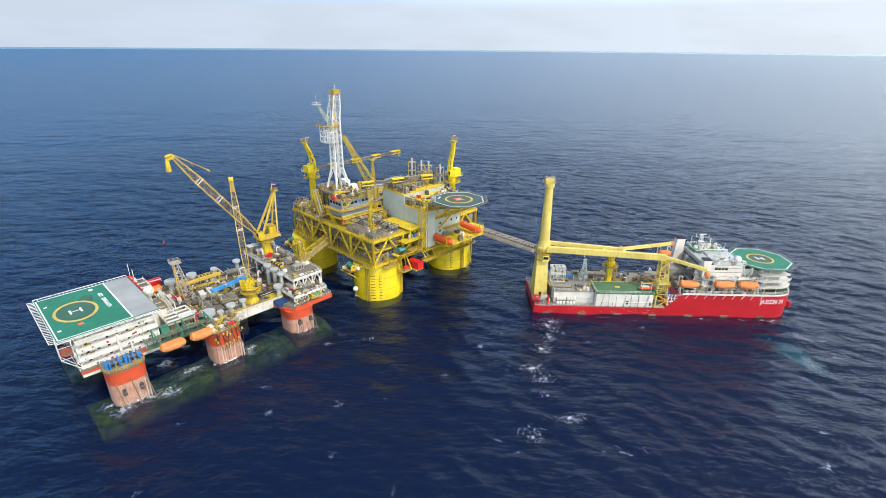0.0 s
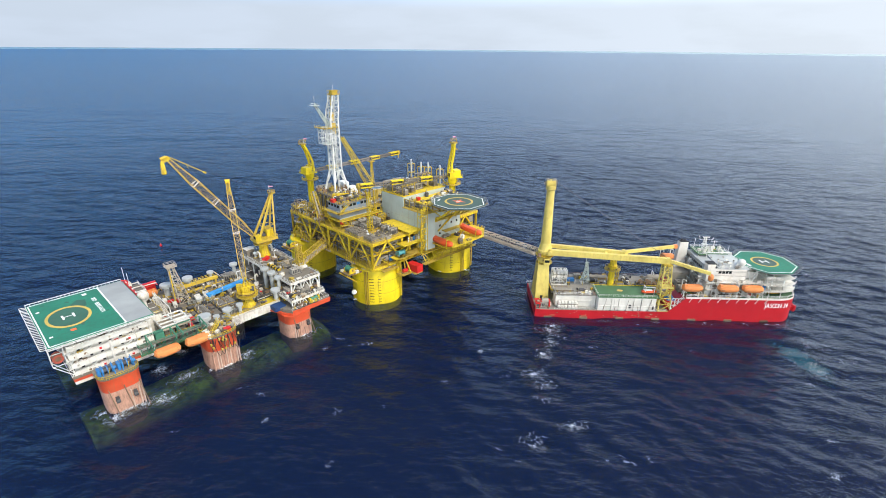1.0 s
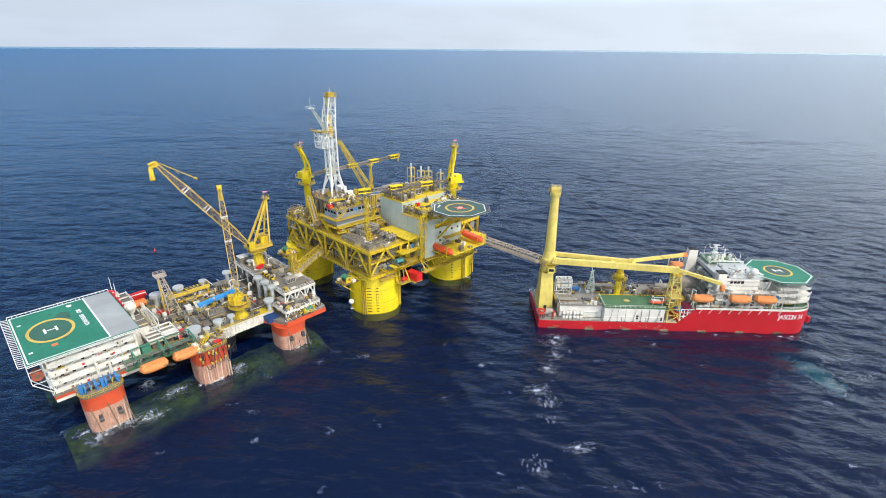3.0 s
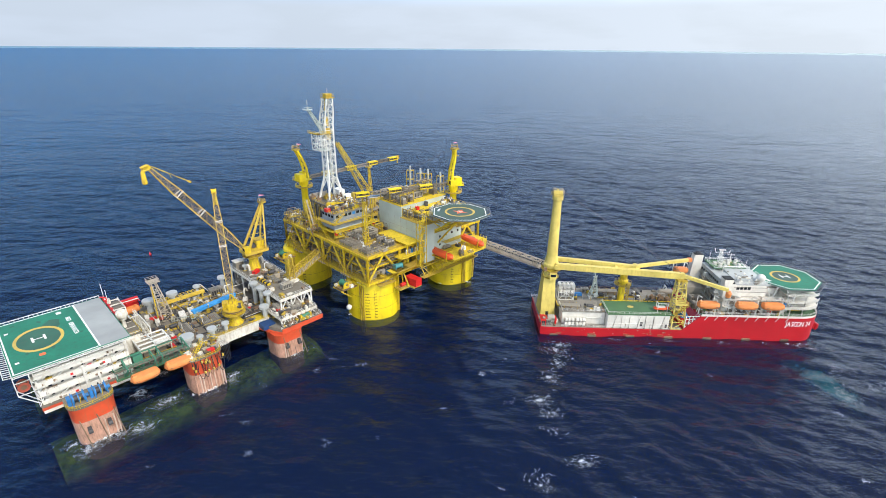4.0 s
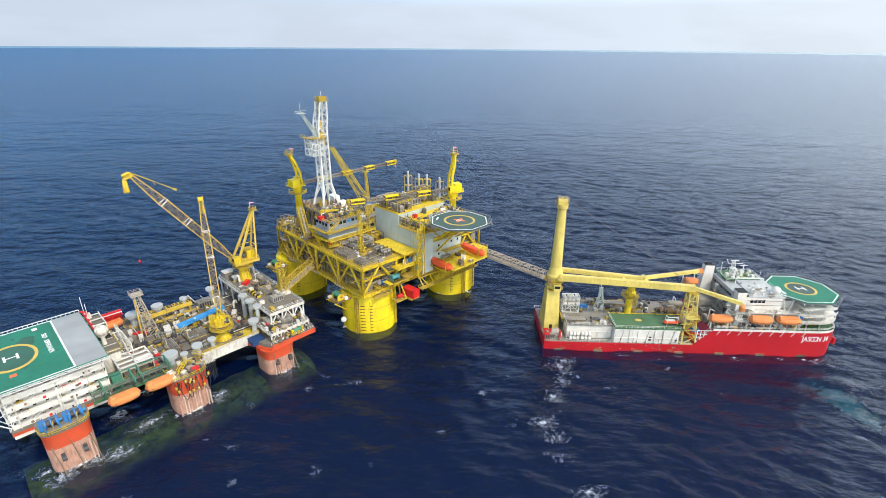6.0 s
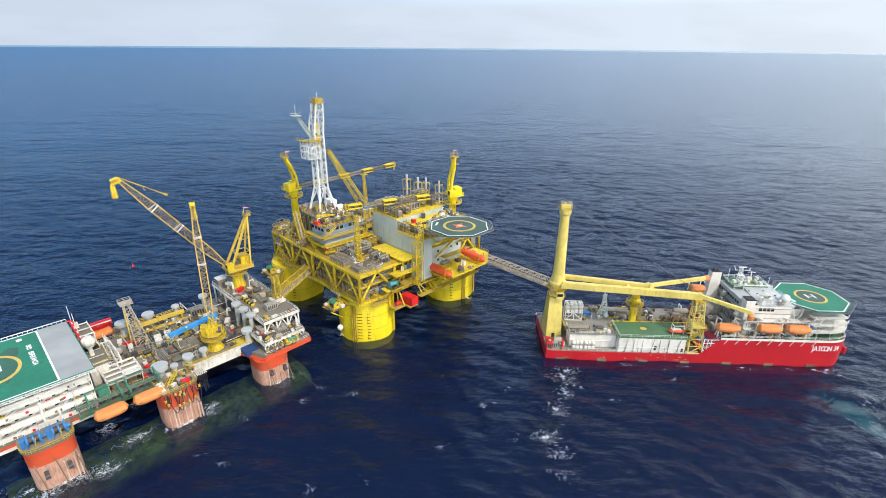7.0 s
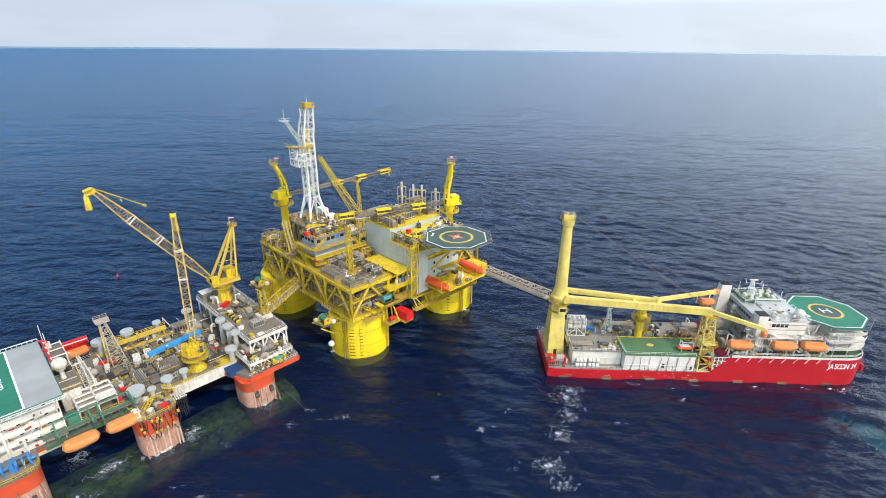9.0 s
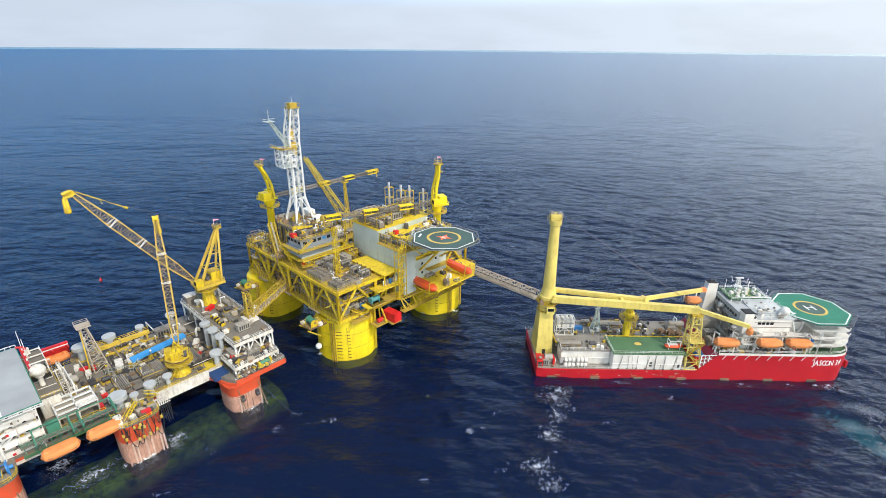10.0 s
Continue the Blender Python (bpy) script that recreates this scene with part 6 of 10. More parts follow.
    # under-deck pipes at the quarters' foot, beside the boat deck
    for k in range(16):
        x0, z = d.uniform(14, 24), d.uniform(17.6, 22.5)
        t = thing("pipe_run", PLAT, "pipe run beside the hung walkway", "pipe", "platform pipes")
        y = d.uniform(-18.6, -12)
        part("pipe", Geo().tube((x0, y, z), (x0 + d.uniform(8, 28), y, z), d.choice([0.1, 0.16]), 6), d.choice([BROWN, YELLOW_WORN, GREY, YELLOW]), t)
        part("hanger", Geo().tube((x0 + 1, y, z), (x0 + 1, y, 24.4), 0.08, 5), YELLOW_WORN, t)


platform_upper_dressing()


# ---- semi-submersible tender rig ----
DECK = 13.6
PONTOON = (4.0, -5.0, 92.0, 8.0)


def build_rig():
    t = thing("tender_rig", RIG, "orange and white semi-submersible rig on stained columns", "drilling rig")
    for cx, cy, mark, top in ((16.0, -1.0, 8.2, 13.3), (49.3, -1.0, 7.6, 13.3), (80.3, -2.8, 6.6, 10.4), (16.0, 41, 8, 13.3), (49.3, 41, 8, 13.3), (80.3, 43, 7, 10.4)):
        def ring(r, z, s=1.0):
            return [(cx + r * s * math.copysign(abs(math.cos(a)) ** 0.55, math.cos(a)), cy + r * math.copysign(abs(math.sin(a)) ** 0.55, math.sin(a)), z) for a in [k * math.pi / 20 for k in range(40)]]
        col = part("column", Geo().loft([ring(5.75, mark), ring(5.8, top - 1.6), ring(6.1, top)]), ORANGE, t, "orange column top")
        part("splash_zone", Geo().loft([ring(5.6, -7), ring(5.75, mark)]), PINK, col, "fouled pinkish lower column with pale streaks")
        for k in (range(9) if 40 < cx < 60 else (1, 2, 3, 7) if cx > 60 else (5, 7, 8)):        # vertical fender and service pipes
            x = cx - 4.8 + 1.2 * k + (0.3 if k % 2 else 0)
            y = cy - 5.9
            part("fender_pipe", Geo().tube((x, y, -2), (x, y, mark - 0.2 - 0.5 * (k % 3)), 0.24, 6), PALE_PIPE if k % 3 else PINK, col)
        if top > 12:
            part("column_deck", Geo().loft([ring(6.2, top), ring(6.2, top + 0.16)]), RIG_DECK, col, "worn steel column top")
            part("railing", Geo().railing([p[:2] for p in (ring(6.05, top)[21:40] if cy < 10 else ring(6.05, top)[1:20])], top + 0.16, 1.2, 1.6, 0.08), YELLOW, col)
    # submerged pontoons, green through the water; sloped sides carry the painted blue haze
    pr = random.Random(2)
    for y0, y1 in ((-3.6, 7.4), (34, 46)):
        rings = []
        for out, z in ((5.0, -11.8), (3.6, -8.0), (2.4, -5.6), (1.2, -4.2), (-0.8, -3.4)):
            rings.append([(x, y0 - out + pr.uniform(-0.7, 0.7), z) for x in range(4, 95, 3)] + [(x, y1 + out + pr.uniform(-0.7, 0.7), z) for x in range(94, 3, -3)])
        part("pontoon", Geo().loft(rings), ALGAE_HAZE, t, "green overgrown pontoon with the water's blue haze painted on its sides")
    hull = part("hull", Geo().slab([(5, 2.6), (94.6, 2.6), (94.6, 40), (5, 40)], 11.5, 12.6), ORANGE, t, "orange box hull")
    part("main_deck", Geo().slab([(5, 2.4), (80, 2.4), (80, 40.2), (5, 40.2)], 12.6, DECK), RIG_DECK, hull, "cluttered grey steel deck")
    part("side_girder", Geo().box(56.5, 1.6, 10.4, 77, 2.4, 13.9).box(56.5, 1.2, 13.9, 77, 2.5, 14.1), RIG_WHITE, hull, "white side girder")
    bow = part("bow_sponson", Geo().slab([(72, 2.6), (75, -5), (77, -8.2), (95, -8.2), (95, 47), (77, 47), (75, 42)], 10.5, 11.4), ORANGE, hull)
    part("bow_deck", Geo().slab([(73, 2.6), (75.4, -4.8), (77.2, -8.0), (94.8, -8.0), (94.8, 46.8), (77.2, 46.8)], 11.4, 12.75), RIG_DECK, bow)
    part("bow_rim", Geo().box(77.2, -8.3, 11.4, 95.1, -8.0, 12.4).box(94.8, -8.3, 11.4, 95.1, 46.8, 12.4), ORANGE, bow)
    part("railing", Geo().railing([(77, -7.9), (94.7, -7.9), (94.7, 46)], 12.4), WHITE_STEEL, bow)
    part("railing", Geo().railing([(30, 40.1), (76, 40.1)], DECK).railing([(57, 1.4), (77, 1.4)], 14.1), YELLOW, hull)
    # raised bow platform on white truss legs
    up = part("bow_platform", Geo().slab(rect(81, -1.5, 95, 43), 20.6, 21.3), RIG_DECK, t, "raised grey bow platform")
    part("platform_edge", Geo().box(80.8, -1.8, 20.4, 95.2, -1.5, 21.5).box(95, -1.8, 20.4, 95.2, 43, 21.5).box(80.8, -1.8, 20.4, 81, 43, 21.5), RIG_WHITE, up)
    g = Geo()
    for x in (81.4, 85.9, 90.3, 94.7):
        for y in (-1.2, 10, 21, 32, 42.6):
            g.bar((x, y, 12.4), (x, y, 20.6), 0.45)
    for k in range(3):
        x0, x1 = 81.4 + 4.45 * k, 81.4 + 4.45 * (k + 1)
        g.bar((x0, -1.2, 16.4), ((x0 + x1) / 2, -1.2, 20.4), 0.35).bar((x1, -1.2, 16.4), ((x0 + x1) / 2, -1.2, 20.4), 0.35)
    for k in range(6):
        y0, y1 = -1.2 + 7.3 * k, -1.2 + 7.3 * (k + 1)
        g.bar((94.7, y0, 14), (94.7, (y0 + y1) / 2, 20.4), 0.35).bar((94.7, y1, 14), (94.7, (y0 + y1) / 2, 20.4), 0.35)
    g.bar((81.4, -1.2, 16.4), (94.7, -1.2, 16.4), 0.4)
    part("truss_leg", g, WHITE_STEEL, up)
    part("railing", Geo().railing(rect(81.2, -1.3, 94.8, 42.8), 21.3, closed=True), WHITE_STEEL, up)
    bulk = part("bulkhead_wall", Geo().box(82.3, 9, 12.75, 82.6, 42.5, 20.4), DRAB, up, "grimy brown-grey bulkhead under the platform")
    br = random.Random(19)
    for k in range(30):
        y, z0 = br.uniform(9.5, 42), br.uniform(13, 17.5)
        part("bulkhead_pipe", Geo().tube((82.0, y, z0), (82.0, y, min(20.2, z0 + br.uniform(1.5, 6))), br.choice([0.12, 0.2, 0.3]), 6), br.choice([BROWN, GREY, DARK, RIG_WHITE, DRAB]), bulk)
    for k in range(14):
        y, z0 = br.uniform(9.5, 40), br.uniform(13.6, 18)
        part("bulkhead_box", Geo().box(81.0, y, z0, 82.2, y + br.uniform(0.6, 2.4), z0 + br.uniform(0.6, 1.8)), br.choice([BROWN, GREY, DARK, DRAB, RIG_WHITE]), bulk)
    mid = part("machinery_deck", Geo().slab(rect(78, -6.5, 93.5, 8), 15.4, 15.9), RIG_DECK, t)
    part("deck_edge", Geo().box(77.8, -6.8, 15.2, 93.7, -6.5, 16.2).box(93.5, -6.8, 15.2, 93.7, 8, 16.2).box(77.8, -6.8, 15.2, 78, 8, 16.2), RIG_WHITE, mid)
    g = Geo()
    for k in range(4):
        x0, x1 = 78.2 + 3.8 * k, 78.2 + 3.8 * (k + 1)
        g.bar((x0, -6.4, 12.4), (x0, -6.4, 15.4), 0.35).bar((x0, -6.4, 12.5), ((x0 + x1) / 2, -6.4, 15.3), 0.3).bar((x1, -6.4, 12.5), ((x0 + x1) / 2, -6.4, 15.3), 0.3)
    g.bar((93.4, -6.4, 12.4), (93.4, -6.4, 15.4), 0.35)
    part("truss_leg", g, WHITE_STEEL, mid)
    part("railing", Geo().railing(rect(78.1, -6.4, 93.4, 7.8), 15.9, closed=True), WHITE_STEEL, mid)
    # solid box for a dark recess; its shade is put into the navy colour
    part("bulkhead", Geo().box(72.6, -2.6, 11.6, 77.4, 2.4, 13.4), NAVY, t, "blue bulkhead with the recess's shade in its dark colour")
    # mooring chains down the column sides
    for cx in (11.6, 16, 20.4, 77, 84):
        part("mooring_chain", Geo().tube((cx, -7.4 if cx < 30 else -8.2, 10), (cx + 1.2, -9.4 if cx < 30 else -11, -1), 0.16, 5), BROWN, t)
    for x, y in ((13.4, -7.0), (18.6, -7.0), (83, -8.9), (78, -8.7)):
        part("chain_sheave", Geo().box(x - 0.5, y - 0.7, 5.0, x + 0.5, y + 0.3, 6.4).tube((x - 0.55, y - 0.4, 5.0), (x + 0.55, y - 0.4, 5.0), 0.75, 12), DARK, t)
    for p, q in (((85.5, -8.8, 6.0), (88.6, -24.0, -0.6)), ((81.0, -9.0, 4.0), (78.0, -17.0, -0.6))):
        part("mooring_line", Geo().tube(p, q, 0.09, 5), DARK, t)
    hr = random.Random(9)
    for k in range(16):                            # hanging hoses on the middle column, in uneven loops
        x, dip, w = 43.4 + hr.uniform(0, 11.0), hr.uniform(1.6, 7.5), hr.uniform(0.8, 3.4)
        pts = [(x + w * s, -7.15 - 0.5 * math.sin(math.pi * s), 13.5 - dip * math.sin(math.pi * s) ** 0.8 - 0.6 * s) for s in [j / 10 for j in range(11)]]
        part("hose", Geo().bent(pts, 0.11, 5), BLACK if k % 5 else BROWN, t)
        if k % 3 != 1:
            p = pts[hr.choice([1, 2, 4, 8])]
            part("float", Geo().tube((p[0], p[1] - 0.25, p[2] - 0.35), (p[0], p[1] - 0.25, p[2] + 0.4), 0.34, 8), LINE_YELLOW if k % 2 else AMBER, t, "small yellow float")
    # skid rails, cable trays and hatches on the main deck
    for k in range(10):
        part("skid_rail", Geo().bar((45.5 + 3.6 * k, 7.5, DECK + 0.2), (45.5 + 3.6 * k, 21.0, DECK + 0.2), 0.42), DARK, t)
        part("skid_rail", Geo().bar((45.5 + 3.6 * k, 22.4, DECK + 0.2), (45.5 + 3.6 * k, 36.4, DECK + 0.2), 0.42), DARK, t)
    for y in (8.2, 14.6, 21.2, 29.0):
        part("skid_rail", Geo().bar((44, y, DECK + 0.3), (78, y, DECK + 0.3), 0.4), DARK, t)
    part("deck_edge_beam", Geo().bar((52, 35.0, DECK + 0.8), (76, 35.0, DECK + 0.8), 0.7), AMBER, t, "orange-yellow beam on the deck")
    part("rail_cage", Geo().railing([(49, 24), (56, 20), (60, 24)], DECK, 2.4, 1.0, 0.09).railing([(56, 5), (60, 6.6)], DECK, 2.6, 0.8, 0.1), PALE_GREY, t)
    part("yellow_hatch", Geo().box(72.2, 3.0, DECK, 76.2, 7.6, DECK + 0.3), YELLOW_DECK, t)
    for k in range(9):
        part("hazard_stripe", Geo().prism([(83.4, 22.0 - 1.1 * k, 21.3), (85.2, 22.6 - 1.1 * k, 21.3), (85.2, 22.05 - 1.1 * k, 21.3), (83.4, 21.45 - 1.1 * k, 21.3)], [(83.4, 22.0 - 1.1 * k, 22.2), (85.2, 22.6 - 1.1 * k, 22.2), (85.2, 22.05 - 1.1 * k, 22.2), (83.4, 21.45 - 1.1 * k, 22.2)]), BLACK if k % 2 else YELLOW, t)
    return t


build_rig()


def build_accommodation():
    t = thing("accommodation_block", RIG, "white four-storey accommodation block with outside galleries", "building")
    part("wall", Geo().box(6.5, 4.2, 12.6, 29, 38, 25.4), SHIP_WHITE, t)
    for k in range(4):
        z = 13.4 + 3.1 * k
        gal = part("gallery", Geo().slab(rect(5.6, 2.6, 29.6, 4.2), z - 0.25, z).box(5.6, 2.5, z, 29.6, 2.6, z + 1.45), SHIP_WHITE, t)
        part("railing", Geo().railing([(5.7, 2.55), (29.5, 2.55)], z + 1.45, 0.3, 3.0), WHITE_STEEL, gal)
        part("end_gallery", Geo().slab(rect(4.9, 2.6, 6.5, 38), z - 0.25, z).box(4.8, 2.6, z, 4.9, 38, z + 0.6), SHIP_WHITE, t)
        for j in range(7):
            part("window", Geo().box(8.2 + 3.0 * j, 4.14, z + 1.5, 9.0 + 3.0 * j, 4.2, z + 2.4), GLASS, t)
        if k % 2 == 0:
            for x in (9.6, 13.8, 22.2):
                part("lifebuoy_box", Geo().box(x, 2.36, z + 0.4, x + 0.7, 2.5, z + 1.1), BROWN if x < 12 else RED_BOX, t)
        for x in (5.7, 17.6, 29.5):
            part("gallery_post", Geo().bar((x, 2.65, z), (x, 2.65, z + 2.85), 0.22), WHITE_STEEL, t)
    ag = random.Random(71)
    for k in range(46):
        x, z = ag.uniform(6.4, 28.6), 13.4 + 3.1 * ag.choice([0, 1, 2, 3])
        w, h = ag.uniform(0.2, 0.9), ag.uniform(0.7, 2.0)
        part("gallery_gear", Geo().box(x - w, 3.1, z, x + w, 3.9, z + h), ag.choice([RIG_WHITE, GREY, DRAB, BROWN, YELLOW_WORN, DARK, RED_BOX if k % 5 == 0 else TAN]), t)
    for k in range(16):
        x, z = ag.uniform(6, 29), 13.4 + 3.1 * ag.choice([0, 1, 2, 3])
        part("front_fitting", Geo().box(x, 2.3, z + 0.3, x + ag.uniform(0.3, 1.0), 2.5, z + 0.9), ag.choice([GREY, DARK, BROWN, RIG_WHITE]), t)
    for x, z0, z1 in ((7.4, 13.4, 25.6), (15.2, 10.6, 19.4), (24.6, 10.6, 25.6), (28.9, 10.6, 25.6)):
        part("down_pipe", Geo().tube((x, 2.35, z0), (x, 2.35, z1), 0.14, 6), RIG_WHITE, t)
    part("lower_side", Geo().box(5.2, 2.7, 10.4, 29.4, 4.2, 13.1), SHIP_WHITE, t)
    for x0, x1, z in ((9, 13, 13.4), (20, 24, 16.5), (9, 13, 19.6)):
        part("stairs", Geo().stairs((x0, 3.4, z), (x1, 3.4, z + 3.1), 0.9, 8), WHITE_STEEL, t)
    reel = part("hose_reel", Geo().tube((3.0, 2.6, 21.6), (3.0, 5.0, 21.6), 1.15, 18), BROWN, t, "rusty red hose reel")
    for y in (2.5, 5.0):
        part("reel_flange", Geo().ring((0, 0), 0.8, 1.5, 0, 0.25, 22), RED_BROWN, reel)
        reel.children[-1].matrix_basis = pose(3.0, y, 21.6, 90)
    cage = Geo()
    for x in (1.2, 4.8):
        for y in (2.2, 5.6):
            cage.bar((x, y, 19.4), (x, y, 25.9), 0.2)
    for z in (19.4, 23.6):
        for p, q in zip(rect(1.2, 2.2, 4.8, 5.6), rect(1.2, 2.2, 4.8, 5.6)[1:] + [(1.2, 2.2)]):
            cage.bar((*p, z), (*q, z), 0.2)
    cage.bar((1.2, 2.2, 19.4), (5.4, 2.6, 14.4), 0.24).bar((4.8, 2.2, 19.4), (5.4, 2.6, 16.6), 0.2).bar((1.2, 5.6, 19.4), (5.0, 5.6, 14.4), 0.24)
    part("reel_cage", cage, WHITE_STEEL, t)
    for z in (13.4, 16.5, 19.6):
        part("corner_brace", Geo().bar((4.9, 2.7, z), (6.5, 2.7, z + 3.0), 0.2).bar((6.5, 2.7, z), (4.9, 2.7, z + 3.0), 0.2), WHITE_STEEL, t)
    for y in (12, 22, 32):
        part("end_brace", Geo().bar((1.8, y, 26), (6.4, y, 18), 0.4), WHITE_STEEL, t)
    part("vent_duct", Geo().tube((17, 2.2, 14), (17, 2.2, 22), 0.35, 8).tube((20.5, 2.2, 13), (20.5, 2.2, 18), 0.35, 8), SHIP_WHITE, t)


def build_rig_helideck():
    t = thing("helideck", RIG @ pose(0, 0, 26.5), "green rectangular helideck with a grey parking strip", "helideck")
    deck = part("deck", Geo().slab(rect(1.4, 1.6, 31.2, 38.6), -0.55, 0), GREEN_PAD, t)
    part("parking_strip", Geo().slab(rect(23.0, 1.9, 31.0, 38.3), 0.0, 0.02), GREY_PAD, deck)
    part("border_line", Geo().box(1.7, 2.0, 0, 2.1, 38.2, 0.03).box(22.6, 2.0, 0, 23.1, 38.2, 0.035).box(2.1, 2.0, 0, 22.6, 2.4, 0.03).box(2.1, 37.8, 0, 22.6, 38.2, 0.03), LINE_WHITE, deck)
    c = (10.4, 20.3)
    g = Geo().ring((0, 0), 6.2, 7.2, 0, 0.03, 56)
    g.v = [(c[0] + x * 0.90, c[1] + y * 1.18, z) for x, y, z in g.v]
    part("landing_ring", g, LINE_YELLOW, deck)
    part("ring_centre", Geo().slab([(c[0] + 6.2 * 0.90 * x, c[1] + 6.2 * 1.18 * y) for x, y in gon(48, 1.0)], 0.0, 0.01), GREEN_WORN, deck, "worn darker green inside the ring")
    part("worn_patch", Geo().slab([(13.6, 24), (16.8, 25.5), (17.4, 30.5), (15, 32), (12.6, 29.4)], 0.0, 0.006), GREEN_WORN, deck)
    wr = random.Random(44)
    for k in range(9):
        x, y, a = wr.uniform(3, 21), wr.uniform(4, 37), wr.uniform(0, 3.14)
        r1, r2 = wr.uniform(0.4, 1.8), wr.uniform(0.2, 0.7)
        part("worn_patch", Geo().slab([(x + r1 * math.cos(q) * math.cos(a) - r2 * math.sin(q) * math.sin(a), y + r1 * math.cos(q) * math.sin(a) + r2 * math.sin(q) * math.cos(a)) for q in [j * math.pi / 5 + wr.uniform(-0.2, 0.2) for j in range(10)]], 0.0, 0.004), GREEN_WORN, deck)
    words("letter", "H", 5.2, pose(c[0], c[1], 0.02, 0, 0, 0), LINE_WHITE, deck, 0.012, 1.25)
    for word, y in (("SKD", 28.2), ("ESPERANZA", 20.2)):
        words("rig_name", word, 1.75, pose(19.6, y, 0.02, 0, 0, 270), LINE_WHITE, deck, 0.012, 1.0, 0.05)
    part("small_marks", Geo().box(17.4, 34.2, 0, 18.8, 36.0, 0.02).box(3.0, 8.0, 0, 4.0, 9, 0.02).box(3, 30, 0, 4, 31, 0.02), LINE_WHITE, deck)
    part("red_mark", Geo().box(8.8, 8.4, 0, 10.4, 10.0, 0.05), LINE_RED, deck, "small red extinguisher cover")
    net = Geo()
    for p, q, o in (((1.4, 1.6), (31.2, 1.6), (0, -1.6)), ((1.4, 38.6), (31.2, 38.6), (0, 1.6)), ((1.4, 1.6), (1.4, 38.6), (-1.9, 0))):
        n = round((Vector(p) - Vector(q)).length / 1.3)
        P, Q, O = Vector((*p, -0.3)), Vector((*q, -0.3)), Vector((*o, 0.3))
        for k in range(n + 1):
            s = P.lerp(Q, k / n)
            net.bar(s, s + O, 0.16)
        net.bar(P + O, Q + O, 0.2)
        net.bar(P, Q, 0.25)
    part("safety_net", net, WHITE_STEEL, t, "white slatted safety net frame")
    g = Geo()
    for y in (5, 13, 21, 29, 36):
        g.bar((1.6, y, -1.0), (31, y, -1.0), 0.6)
    for x in (4, 12, 20, 28):
        g.bar((x, 2, -0.9), (x, 38, -0.9), 0.5)
    part("underframe", g, RIG_WHITE, t)


build_accommodation()
build_rig_helideck()


def mushroom(x, y, top, r, foot=DECK):
    t = thing("deck_tank", at(RIG, x, y, foot), "pale grey round tank on a narrower stem", "tank", "deck tanks")
    h = top - foot
    part("head", Geo().turned([(r * 0.55, h - r * 0.75), (r * 0.98, h - r * 0.62), (r, h - 0.12), (r * 0.96, h), (r * 0.2, h + 0.12)], 24), TANK_GREY, t)
    part("stem", Geo().turned([(r * 0.50, 0), (r * 0.46, h - r * 0.7)], 18), TANK_GREY, t)
    part("foot_ring", Geo().ring((0, 0), r * 0.6, r * 0.85, 0, 0.3, 18), YELLOW_WORN, t)


for x, y, top, r in ((47.3, 3.4, 18.3, 2.5), (51.0, 1.4, 17.6, 1.2), (55.8, 2.7, 18.2, 1.7), (61.0, 3.3, 18.0, 1.35), (46.3, 39.6, 19.2, 2.3), (54.9, 39.0, 19.6, 2.1), (64.6, 39.0, 19.2, 1.4), (75.4, 39.4, 19.6, 1.7),
                     (79.4, 16.8, 23.2, 1.75), (79.6, 11.4, 23.0, 1.75), (79.8, 6.2, 22.6, 1.6), (76.6, 3.6, 18.8, 1.9)):
    mushroom(x, y, top, r, DECK)
for x, y, top, r in ((86, 40, 24.5, 1.2), (84, 34, 24, 1.0)):
    mushroom(x, y, top, r, 21.3)


